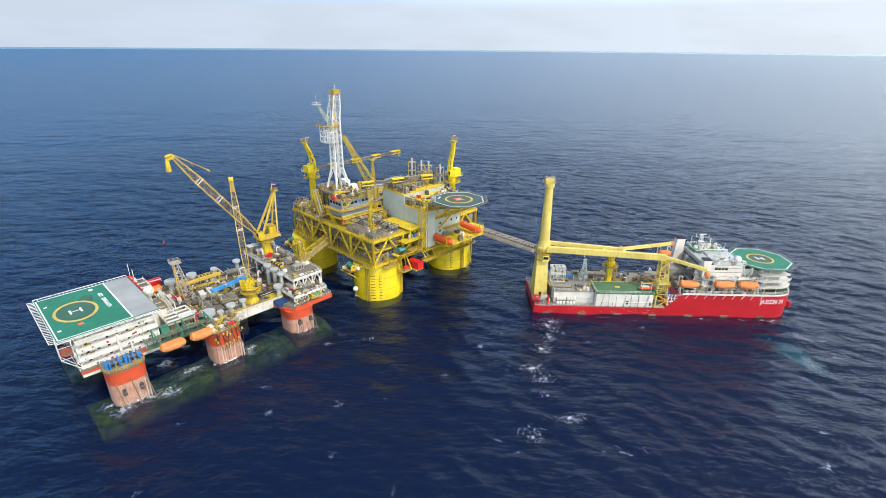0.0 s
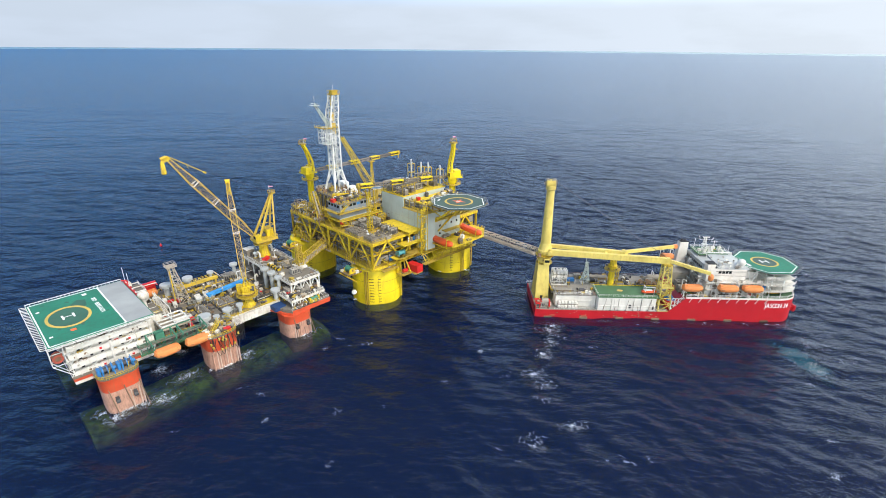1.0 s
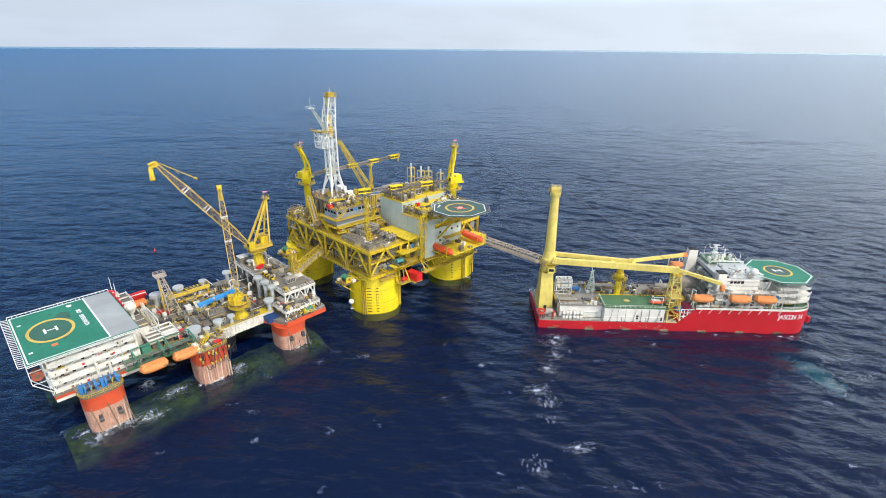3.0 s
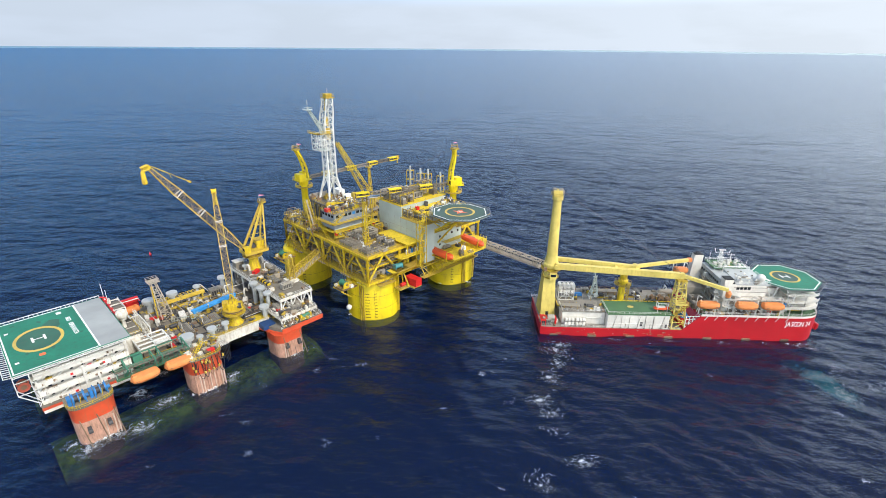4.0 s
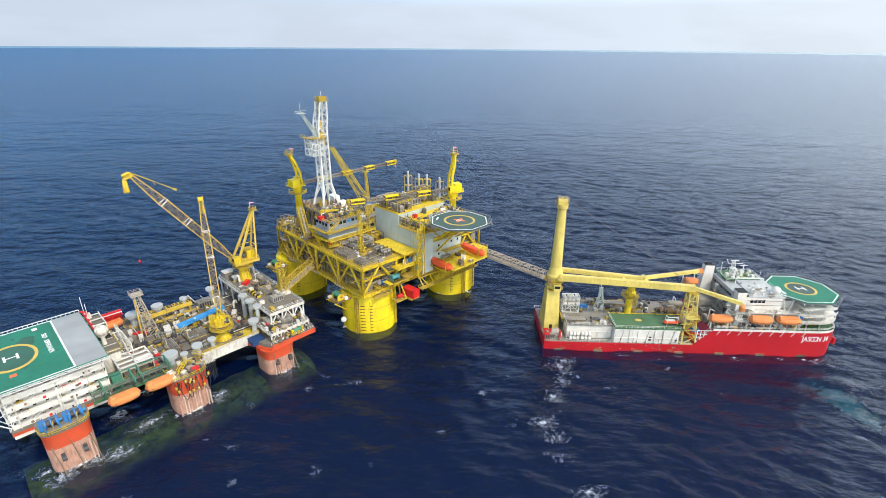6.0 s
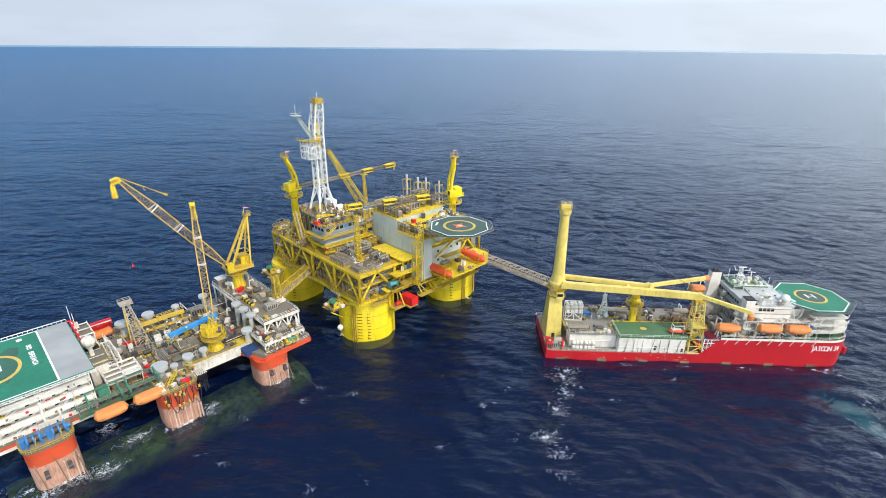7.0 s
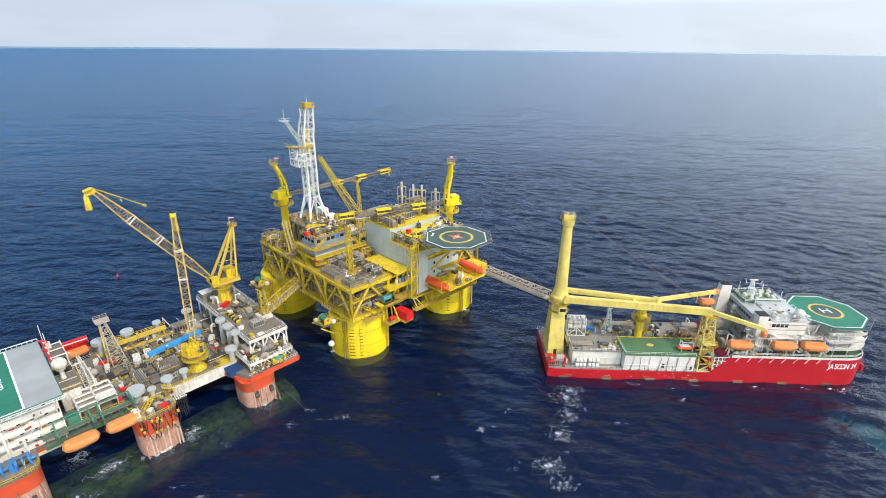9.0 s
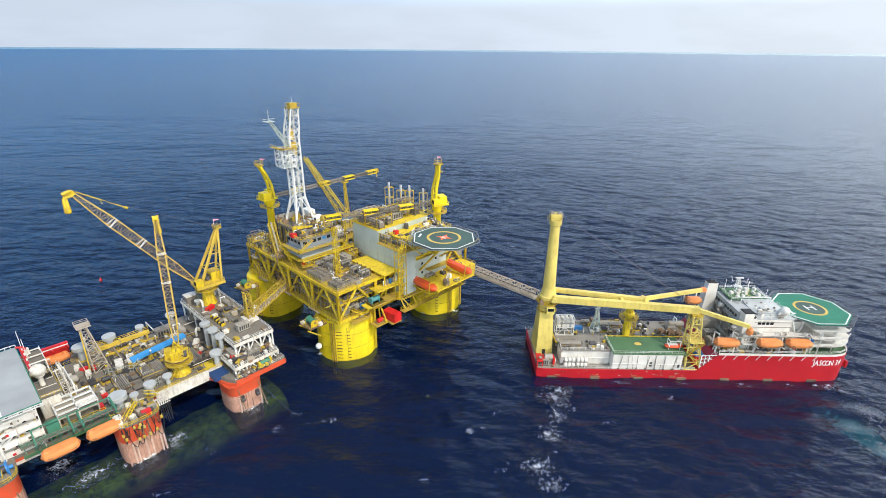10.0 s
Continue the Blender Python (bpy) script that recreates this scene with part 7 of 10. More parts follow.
def lattice_crane(name, x, y, foot, knee, tip, label, aframe=None, mat=AMBER):
    """A deck crane: pedestal, round slewing house and a lattice boom raised towards its tip."""
    t = thing(name, RIG, label, "crane", "rig cranes")
    part("pedestal", Geo().turned([(2.8, foot), (2.7, foot + 0.5), (2.0 if aframe else 1.6, foot + (knee - foot) * 0.45), (2.0 if aframe else 1.6, knee - 2.2), (2.5, knee - 0.8), (2.5, knee)], 24, (x, y)), YELLOW, t)
    way = Vector((tip[0] - x, tip[1] - y, 0)).normalized()
    across = Vector((-way.y, way.x, 0))
    c = Vector((x, y, knee))
    def quad(f0, f1, s0, s1, z0, z1):
        o = [c + way * f + across * s for f, s in ((f0, s0), (f1, s0), (f1, s1), (f0, s1))]
        return [(p.x, p.y, knee + z0) for p in o], [(p.x, p.y, knee + z1) for p in o]
    part("slew_ring", Geo().turned([(2.6, knee - 1.0), (3.1, knee - 0.8), (3.1, knee - 0.2), (2.5, knee)], 24, (x, y)), BROWN, t, "rust-stained slewing ring")
    foot_walk = part("ring_walkway", Geo().ring((x, y), 2.5, 4.2, knee - 1.5, knee - 1.3, 24), YELLOW_WORN, t)
    part("railing", Geo().railing(gon(14, 4.1, (x, y)), knee - 1.3, closed=True), YELLOW, foot_walk)
    if aframe:
        plate = part("slewing_platform", Geo().prism(*quad(-6.0, 4.2, -3.6, 3.6, 0.0, 1.1)), AMBER, t, "deep box-edged slewing deck")
        part("railing", Geo().railing([tuple((c + way * f + across * k)[:2]) for f, k in ((4.0, -3.5), (-5.9, -3.5), (-5.9, 3.5), (4.0, 3.5))], knee + 1.1), YELLOW, plate)
        house = part("slewing_house", Geo().prism(*quad(-5.6, -2.2, -3.2, 0.6, 1.1, 4.4)), YELLOW, t, "boxy yellow winch house")
        part("house_roof", Geo().prism(*quad(-5.8, -2.0, -3.4, 0.8, 4.4, 4.6)), YELLOW_WORN, house)
        part("cab", Geo().prism(*quad(2.0, 4.6, 1.6, 3.8, 1.1, 3.8)), YELLOW, t)
        part("cab_window", Geo().prism(*quad(4.6, 4.66, 1.8, 3.6, 2.2, 3.6)), GLASS, t)
        for f in (-1.2, 0.8):
            part("winch_drum", Geo().tube(c + way * f - across * 2.6 + Vector((0, 0, 2.1)), c + way * f - across * 0.2 + Vector((0, 0, 2.1)), 0.9, 14), DARK, t)
    else:
        plate = part("slewing_platform", Geo().turned([(2.6, knee - 0.1), (3.9, knee + 0.2), (3.9, knee + 0.7)], 8, (x, y)), mat, t)
        part("railing", Geo().railing(gon(8, 3.8, (x, y)), knee + 0.7, closed=True), YELLOW, plate)
        house = part("slewing_house", Geo().prism(*quad(-3.0, 1.2, -1.9, 1.9, 0.7, 3.3)).prism(*quad(-2.6, 0.8, -3.3, -1.9, 0.7, 2.5)).prism(*quad(-2.2, 0.4, -1.2, 1.2, 3.3, 4.0)), YELLOW, t, "boxy yellow machinery house")
        part("house_opening", Geo().prism(*quad(-2.4, 0.6, -3.38, -3.3, 1.0, 2.2)).prism(*quad(1.2, 1.28, -1.5, 1.5, 1.2, 2.8)), DARK, house)
        part("cab", Geo().prism(*quad(-0.6, 2.2, 1.9, 3.6, 0.7, 3.1)), YELLOW, house)
        part("cab_window", Geo().prism(*quad(2.2, 2.28, 2.1, 3.4, 1.7, 2.9)), GLASS, house)
    part("winch", Geo().tube(c + way * -2 - across * 2.8 + Vector((0, 0, 1.8)), c + way * -2 - across * 1.2 + Vector((0, 0, 1.8)), 1.1, 14), DARK, t)
    root, end = c + way * 2.6 + Vector((0, 0, 1.2)), Vector(tip)
    n = round((end - root).length / 1.9)
    wide = 3.0 if aframe else 2.3
    lengths = ((0.0, 0.22, 0.9, wide, round(n * 0.22)), (0.22, 0.74, wide, wide, round(n * 0.52)), (0.74, 1.0, wide, 1.0, round(n * 0.26)))
    for f0, f1, w0, w1, bays in lengths:
        p, q = root.lerp(end, f0), root.lerp(end, f1)
        sec = part("boom_length", Geo().lattice(p, q, w0, w1, bays, 0.075, 0.10), RUSTY_LATTICE, t, "rust-stained lattice boom length")
        d = (q - p).normalized()
        e = d.cross(Vector((0, 0, 1))).normalized()
        u = e.cross(d)
        for se, su in ((-1, -1), (1, -1), (1, 1), (-1, 1)):
            part("chord", Geo().tube(p + (e * se + u * su) * (w0 / 2), q + (e * se + u * su) * (w1 / 2), 0.17 if aframe else 0.13, 6), mat, sec)
    part("boom_band", Geo().lattice(root.lerp(end, 0.5), root.lerp(end, 0.51), wide + 0.15, wide + 0.15, 1, 0.13, 0.16).lattice(root.lerp(end, 0.72), root.lerp(end, 0.73), wide + 0.15, wide + 0.15, 1, 0.13, 0.16), RIG_WHITE, t)
    part("boom_head", Geo().lattice(end, end + way * 2.2 + Vector((0, 0, -0.6)), 1.5, 1.2, 2, 0.2, 0.35).tube(end - across * 0.7, end + across * 0.7, 0.9, 12), YELLOW, t)
    part("hook_block", Geo().turned([(0.75, end.z - 6.0), (1.0, end.z - 5.6), (0.7, end.z - 1.6), (0.4, end.z - 1.0)], 12, ((end + way * 2.0).x, (end + way * 2.0).y)).tube(end + way * 2 + Vector((0, 0, -1.2)), end + way * 2 + Vector((0, 0, -0.2)), 0.2, 5), YELLOW, t)
    if aframe:
        top = Vector(aframe)
        for s in (-3.0, 3.0):
            part("mast_leg", Geo().bar(c + way * 3.0 + across * s + Vector((0, 0, 0.6)), top + across * s * 0.2, 0.75), AMBER, t)
            part("mast_leg", Geo().bar(c + way * -5.0 + across * s + Vector((0, 0, 0.6)), top + across * s * 0.2, 0.6), AMBER, t)
        g = Geo()
        for f in (0.3, 0.55, 0.78):
            a0, a1 = (c + way * 3.0 + Vector((0, 0, 0.6))).lerp(top, f), (c + way * -5.0 + Vector((0, 0, 0.6))).lerp(top, f)
            k = 3.0 * (1 - f * 0.8)
            for p, q, w in ((a0 - across * k, a0 + across * k, 0.3), (a1 - across * k, a1 + across * k, 0.3), (a0 - across * k, a1 - across * k, 0.25), (a0 + across * k, a1 + across * k, 0.25)):
                part("mast_brace", Geo().bar(p, q, w), YELLOW_WORN, t)
        part("mast_head", Geo().box(top.x - 1.3, top.y - 1.3, top.z - 0.3, top.x + 1.3, top.y + 1.3, top.z + 0.2).railing(gon(6, 1.7, (top.x, top.y)), top.z + 0.2, 1.0, 2, 0.08, True), YELLOW_WORN, t)
        part("pendant_wire", Geo().tube(top, end, 0.05, 4).tube(top + across * 0.5, end + across * 0.5, 0.05, 4), DARK, t)
    else:
        part("pendant_wire", Geo().tube(c + way * -4 + Vector((0, 0, 4)), end, 0.06, 4), DARK, t)
        part("mast_leg", Geo().bar(c + way * 1 - across * 2 + Vector((0, 0, 0.6)), c + way * -3 + Vector((0, 0, 7.5)), 0.4).bar(c + way * 1 + across * 2 + Vector((0, 0, 0.6)), c + way * -3 + Vector((0, 0, 7.5)), 0.4), YELLOW, t)
    return t


c1 = lattice_crane("deck_crane", 88.2, 33.6, 21.3, 29.2, (55.4, 34.5, 71.8), "amber deck crane with a steep mast and a long raised boom", (97.2, 37.0, 49.2))
part("jib", Geo().tube((56.6, 34.6, 71.9), (69.2, 36.5, 63.6), 0.16, 6).tube((68.7, 36.4, 63.9), (69.6, 36.6, 63.3), 0.4, 8).bar((62.2, 35.4, 68.4), (62.6, 34.9, 66.6), 0.12), YELLOW, c1)
lattice_crane("deck_crane", 66.5, 7.6, DECK, 19.8, (75.4, 30.8, 59.6), "yellow deck crane with its slim boom raised over the deck")


def build_rig_deck():
    t = thing("lattice_mast", RIG, "grey lattice mast with a head platform on the rig deck", "mast")
    part("mast", Geo().lattice((48.6, 29.0, DECK), (47.9, 33.6, 28.6), 4.4, 1.6, 8, 0.10, 0.18), TAN, t)
    part("head_platform", Geo().slab(rect(46.0, 31.6, 50.0, 35.6), 28.6, 28.9).railing(rect(46.1, 31.7, 49.9, 35.5), 28.9, closed=True), TAN, t)
    part("ladder", Geo().bar((46, 29, DECK), (46.8, 32, 27.4), 0.3), YELLOW, t)
    t = thing("pipe_bridge", RIG, "light blue box girder lying along the deck", "girder")
    part("girder", Geo().prism([(56.6, 22.2, 15.4), (75, 25.4, 15.4), (74.8, 27.4, 15.4), (56.4, 24.2, 15.4)], [(56.6, 22.2, 16.6), (75, 25.4, 16.6), (74.8, 27.4, 16.6), (56.4, 24.2, 16.6)]), SKY_BLUE, t)
    part("leg", Geo().box(58, 22.6, DECK, 59, 24, 15.4).box(66, 24, DECK, 67, 25.4, 15.4).box(73, 25.2, DECK, 74, 26.6, 15.4), GREY, t)
    part("catwalk", Geo().slab([(56.5, 24.4), (74.8, 27.6), (74.6, 28.6), (56.3, 25.4)], 15.4, 15.6).railing([(56.4, 25.3), (74.6, 28.5)], 15.6), YELLOW_WORN, t)
    r = thing("radome", at(RIG, 33.4, 20.8, 21.0), "white satellite dome on a short post", "radome")
    part("dome", Geo().ball((0, 0, 4.6), 1.95, 24, 14), RIG_WHITE, r)
    part("dome_base", Geo().turned([(1.2, 2.6), (1.35, 3.4), (1.2, 3.6)], 16), RIG_WHITE, r)
    part("post", Geo().turned([(0.7, -0.6), (0.55, 3.4)], 12), RIG_WHITE, r)
    h = thing("radio_house", at(RIG, 33.5, 20.5, DECK), "white framed plant house beside the accommodation", "building")
    part("wall", Geo().box(-2.6, -7, 0, 2.4, 6, 6.6), RIG_WHITE, h)
    part("roof", Geo().slab(rect(-2.8, -7.4, 3.2, 6.4), 6.6, 6.8), RIG_DECK, h)
    part("railing", Geo().railing(rect(-2.7, -7.3, 3.1, 6.3), 6.8, closed=True), YELLOW, h)
    part("lattice_frame", Geo().lattice((4.5, -6, 0), (4.5, 6, 6.8), 1.3, 1.3, 8, 0.05, 0.1), RIG_WHITE, h)
    part("frame_post", Geo().bar((6, -6, 0), (6, -6, 7), 0.3).bar((6, 6, 0), (6, 6, 7), 0.3).bar((6, -6, 7), (6, 6, 7), 0.3).bar((2.4, 6, 6.6), (6, 6, 7), 0.3), WHITE_STEEL, h)
    tb = thing("gangway_tower", RIG, "yellow lattice tower that carries the gangway", "tower")
    part("tower", Geo().lattice((93.0, 10.5, 21.3), (93.0, 10.5, 32.0), 2.4, 1.8, 7, 0.12, 0.24), YELLOW_WORN, tb)
    part("foot", Geo().box(90.6, 8, 21.3, 95, 13, 22.4), RIG_WHITE, tb)
    # white plant house with roof beams near the accommodation
    s = thing("open_workshop", RIG, "white open-roofed workshop bay with grey floor", "shelter")
    part("floor", Geo().slab(rect(33, 5, 43, 14), 16.8, 17.2), TAN, s)
    for x in (33.3, 38, 42.7):
        for y in (5.3, 9.5, 13.7):
            part("post", Geo().bar((x, y, DECK), (x, y, 16.8), 0.35), RIG_WHITE, s)
    part("stored_unit", Geo().box(34.2, 6.4, DECK, 37.4, 9.0, 16.2).box(38.6, 7.0, DECK, 41.4, 12.4, 15.6), DRAB, s)
    g = Geo()
    for y in (5.2, 8, 10.8, 13.8):
        g.bar((33, y, 18.4), (43, y, 18.4), 0.4)
    for x in (33.2, 38, 42.8):
        g.bar((x, 5, 18.4), (x, 14, 18.4), 0.4)
        g.bar((x, 5.2, 17.2), (x, 5.2, 18.4), 0.3).bar((x, 13.8, 17.2), (x, 13.8, 18.4), 0.3)
    part("roof_frame", g, WHITE_STEEL, s)
    part("roof_panel", Geo().slab(rect(38.2, 5.4, 42.6, 7.8), 18.1, 18.25), RIG_WHITE, s)
    e = thing("escape_platform", RIG, "green steel lifeboat station with stairs", "platform")
    part("deck", Geo().slab(rect(24, 0.4, 46, 2.4), 15.7, 15.9), RIG_DECK, e)
    part("railing", Geo().railing([(24, 2.2), (24, 0.5), (46, 0.5), (46, 2.2)], 15.9, 1.2, 1.4, 0.09), GREEN, e)
    for x in (27.0, 35.0, 37.2, 45.2):
        part("davit_frame", Geo().bar((x, 2.2, 12.8), (x, -3.6, 17.6), 0.35).bar((x, 2.0, 15.9), (x, 2.0, 19.4), 0.35).bar((x, 2.0, 19.4), (x, -4.4, 18.4), 0.35).tube((x, -4.4, 18.3), (x, -4.5, 15.6), 0.06, 4), GREEN, e)
    for k in range(12):
        x = 24.6 + 1.9 * k
        part("station_post", Geo().bar((x, 0.7, 12.6), (x, 0.7, 15.8), 0.18), GREEN, e)
        if k % 2:
            part("station_brace", Geo().bar((x, 0.7, 13.0), (x + 1.9, 0.7, 15.6), 0.14), GREEN, e)
    part("lower_walk", Geo().slab(rect(24, -0.6, 45, 0.8), 13.3, 13.45), GREEN_DECK, e)
    part("lower_rail", Geo().railing([(24, -0.5), (45, -0.5)], 13.45, 1.1, 1.5, 0.07), GREEN, e)
    part("davit_tie", Geo().bar((27, 2.0, 19.4), (45.2, 2.0, 19.4), 0.25), GREEN, e)
    part("store", Geo().box(30.2, 2.6, 13.6, 33, 5.0, 18.2), GREEN, e, "green store locker")
    b = thing("anchor_winch", at(RIG, 13.4, -3.0, 13.46), "blue anchor winch pair on the column top", "winch")
    for dx in (0, 5.6):
        part("drum", Geo().tube((dx - 1.2, 0, 1.7), (dx + 1.2, 0, 1.7), 0.9, 16), DARK, b, "dark rope drum")
        for side in (-1.3, 0.0, 1.3):
            part("flange", Geo().tube((dx + side - 0.14, 0, 1.7), (dx + side + 0.14, 0, 1.7), 1.6, 18), BLUE, b)
        part("motor", Geo().tube((dx + 1.7, 0.4, 1.2), (dx + 2.6, 0.4, 1.2), 0.55, 12), BLUE, b)
        part("brake_lever", Geo().bar((dx, -1.4, 0.3), (dx + 0.4, -1.6, 2.6), 0.18), YELLOW, b)
        part("gearbox", Geo().box(dx - 2.8, -1.0, 0, dx - 1.9, 1.4, 2.6).box(dx - 1.4, 1.2, 0, dx + 1.4, 2.2, 1.6), BLUE, b)
    part("bed", Geo().box(-3, -2, 0, 7.8, 2.4, 0.2), DRAB, b)
    for dx in (-1.6, 1.6, 4.0, 7.2):
        part("frame_post", Geo().bar((dx, -1.9, 0.1), (dx, -1.9, 2.4), 0.28).bar((dx, -1.9, 2.4), (dx, 1.6, 2.9), 0.24), BLUE, b)
    b = thing("anchor_winch", at(RIG, 88, -6.9, 12.4), "yellow and green anchor winch at the deck edge", "winch")
    part("drum", Geo().tube((-1.6, 0, 1.4), (1.6, 0, 1.4), 1.0, 14), GREEN, b)
    part("frame", Geo().box(-2.4, -0.9, 0, -1.7, 0.9, 2.4).box(1.7, -0.9, 0, 2.4, 0.9, 2.4), YELLOW, b)


build_rig_deck()
for x, y in ((41.2, -4.6), (31.2, -4.4)):
    lifeboat(RIG @ pose(x, y, 12.5, 0, 0, 0) @ Matrix.Scale(1.1, 4), BOAT_ORANGE, "orange enclosed lifeboat hung under green davits", 8.0, False)
for x, y in ((39.4, 43.0), (29.6, 43.0)):
    lifeboat(RIG @ pose(x, y, 14.0, 0, 0, 180), BOAT_ORANGE, "orange enclosed lifeboat in a red frame at the far deck edge", 9.0, False)
    fr = thing("boat_frame", RIG @ pose(x, y, 12.6), "red steel launching frame round a lifeboat", "davit")
    for sx in (-4.4, 0, 4.4):
        part("upright", Geo().bar((sx, 2.2, 0), (sx, 2.2, 6.6), 0.35), RED_BOX, fr)
        part("arm", Geo().bar((sx, 2.2, 6.4), (sx, -1.8, 6.6), 0.35), RED_BOX, fr)
    part("top_beam", Geo().box(-4.8, 1.6, 6.4, 4.8, 2.6, 7.0), RED_BOX, fr)
    part("white_beam", Geo().bar((-4.6, 0.2, 6.9), (4.6, 0.2, 6.9), 0.3), WHITE_STEEL, fr)
    part("side_plate", Geo().box(-4.6, 2.2, 3.4, 4.6, 2.35, 6.2), RED_BOX, fr)
RR = random.Random(5)
for k in (0, 2, 3, 6):
    place("rack", RIG, 51 + k * 3.6, 14.5 + RR.uniform(-0.6, 0.6), DECK, 90, 0.9)
    place(RR.choice(["rack", "pump", "pump"]), RIG, 50 + k * 4.2, 31 + RR.uniform(-1, 1), DECK, 90, 0.8)
for x, y, kind, turn, sc in ((34, 30, "white", 90, 1), (39, 26, "tank", 0, 1), (38, 33, "pump", 0, 1), (45.1, 27.6, "white", 80, 0.6), (43.3, 33.6, "white", 80, 0.6), (53.4, 25.0, "white", 80, 0.9), (57.0, 25.6, "white", 80, 0.9), (49, 20, "pump", 0, 1),
                             (74.2, 13.6, "red", 15, 0.4), (76.4, 20.4, "white", 60, 0.7), (71.6, 4.4, "pump", 0, 0.6), (63.5, 20, "pump", 10, 0.8), (33, 36, "cabinet", 90, 1), (57, 7.5, "pump", 90, 0.7), (43.4, 6.6, "red", 90, 0.5), (30.8, 36, "red", 0, 0.6),
                             (76, 33, "tank", 90, 1), (71, 36, "cabinet", 0, 1), (59, 38, "pump", 0, 1), (74, 20, "pump", 90, 1)):
    place(kind, RIG, x, y, DECK, turn, sc)
for x, y, kind, turn, sc in ((86, 6, "pump", 0, 0.9), (81, 1, "cabinet", 90, 0.8), (88, 0, "tank", 90, 0.8), (83, -4, "pump", 0, 1), (91, 4, "cabinet", 0, 0.8), (86, -4, "cabinet", 0, 0.7)):
    place(kind, RIG, x, y, 15.9, turn, sc)
for x, y, kind, turn, sc in ((88, 6, "cabinet", 0, 0.8), (86, 28, "red", 30, 0.6), (91, 22, "pump", 0, 1), (88, 16, "rack", 90, 0.7), (92, 28, "tank", 90, 0.8)):
    place(kind, RIG, x, y, 21.3, turn, sc)
place("cabinet", RIG, 92, -4.5, 12.4, 0, 0.8)
cb = thing("deck_cabin", at(RIG, 83.2, 38.6, 21.3), "small brown cabin with a white roof on the bow platform", "cabin")
part("wall", Geo().box(-1.7, -1.7, 0, 1.7, 1.7, 3.4), DRAB, cb)
part("roof", Geo().box(-1.9, -1.9, 3.4, 1.9, 1.9, 3.7), RIG_WHITE, cb)
part("door", Geo().box(-0.5, -1.78, 0.1, 0.5, -1.7, 2.1), DARK, cb)
flagpole(RIG, 96.5, 37.5, 49.0, 3.5)


def gooseneck(m, h=2.2, r=0.45):
    t = thing("gooseneck_vent", m, "white curved gooseneck vent pipe", "vent", "gooseneck vents")
    pts = [(0, 0, 0), (0, 0, h)] + [(0.9 - 0.9 * math.cos(a), 0, h + 0.9 * math.sin(a)) for a in [k * math.pi / 6 for k in range(1, 7)]] + [(1.8, 0, h - 0.6)]
    part("pipe", Geo().bent(pts, r, 8), RIG_WHITE, t)


for x, y, z, a in ((78.6, 5.4, DECK, 220), (79.0, 26.5, DECK, 30), (84.5, 30.5, 21.3, 100), (93.5, 36.5, 21.3, 150), (92.4, 38.6, 21.3, 150), (88.5, 5.0, 15.9, 0), (92.8, -3.0, 15.9, 60), (36.2, 15.4, DECK, 20)):
    gooseneck(at(RIG, x, y, z, a), 2.0 if z < 20 else 2.6, 0.4)
BITS = random.Random(33)
for k in range(330):                               # small gear that stands about on the rig's decks
    zone = BITS.choice(["deck", "deck", "deck", "bow", "low", "low", "mid", "mid"])
    if zone == "deck":
        x, y, z = BITS.uniform(44, 78), BITS.uniform(5, 39), DECK
    elif zone == "bow":
        x, y, z = BITS.uniform(82, 94), BITS.uniform(0, 30), 21.3
    elif zone == "low":
        x, y, z = BITS.uniform(79, 93), BITS.uniform(-6, 6), 15.9
    else:
        x, y, z = BITS.choice([(BITS.uniform(36, 45), BITS.uniform(15, 37), DECK), (BITS.uniform(44.5, 54), BITS.uniform(-5.6, 1.6), 13.46)])
    w, d, h = BITS.uniform(0.4, 1.2), BITS.uniform(0.3, 0.9), BITS.uniform(0.4, 1.7)
    mat, word = BITS.choice([(RIG_WHITE, "white"), (GREY, "grey"), (DRAB, "drab grey"), (YELLOW_WORN, "yellow"), (DARK, "dark"), (DARK, "dark"), (BROWN, "rusty"), (BROWN, "rusty"), (GREY, "grey"), (RIG_WHITE, "white"), (DRAB, "drab grey"), (RED_BOX, "red") if k % 4 == 0 else (TAN, "tan")])
    t = thing("deck_box" if zone == "deck" else "gear_crate", at(RIG, x, y, z, BITS.choice([0, 0, 90, BITS.uniform(0, 90)])), word + " steel gear box standing on the rig deck", "box", "gear on the rig deck")
    part("body", Geo().box(-w, -d, 0, w, d, h * 0.85), mat, t)
    part("lid", Geo().box(-w - 0.05, -d - 0.05, h * 0.85, w + 0.05, d + 0.05, h), mat, t)


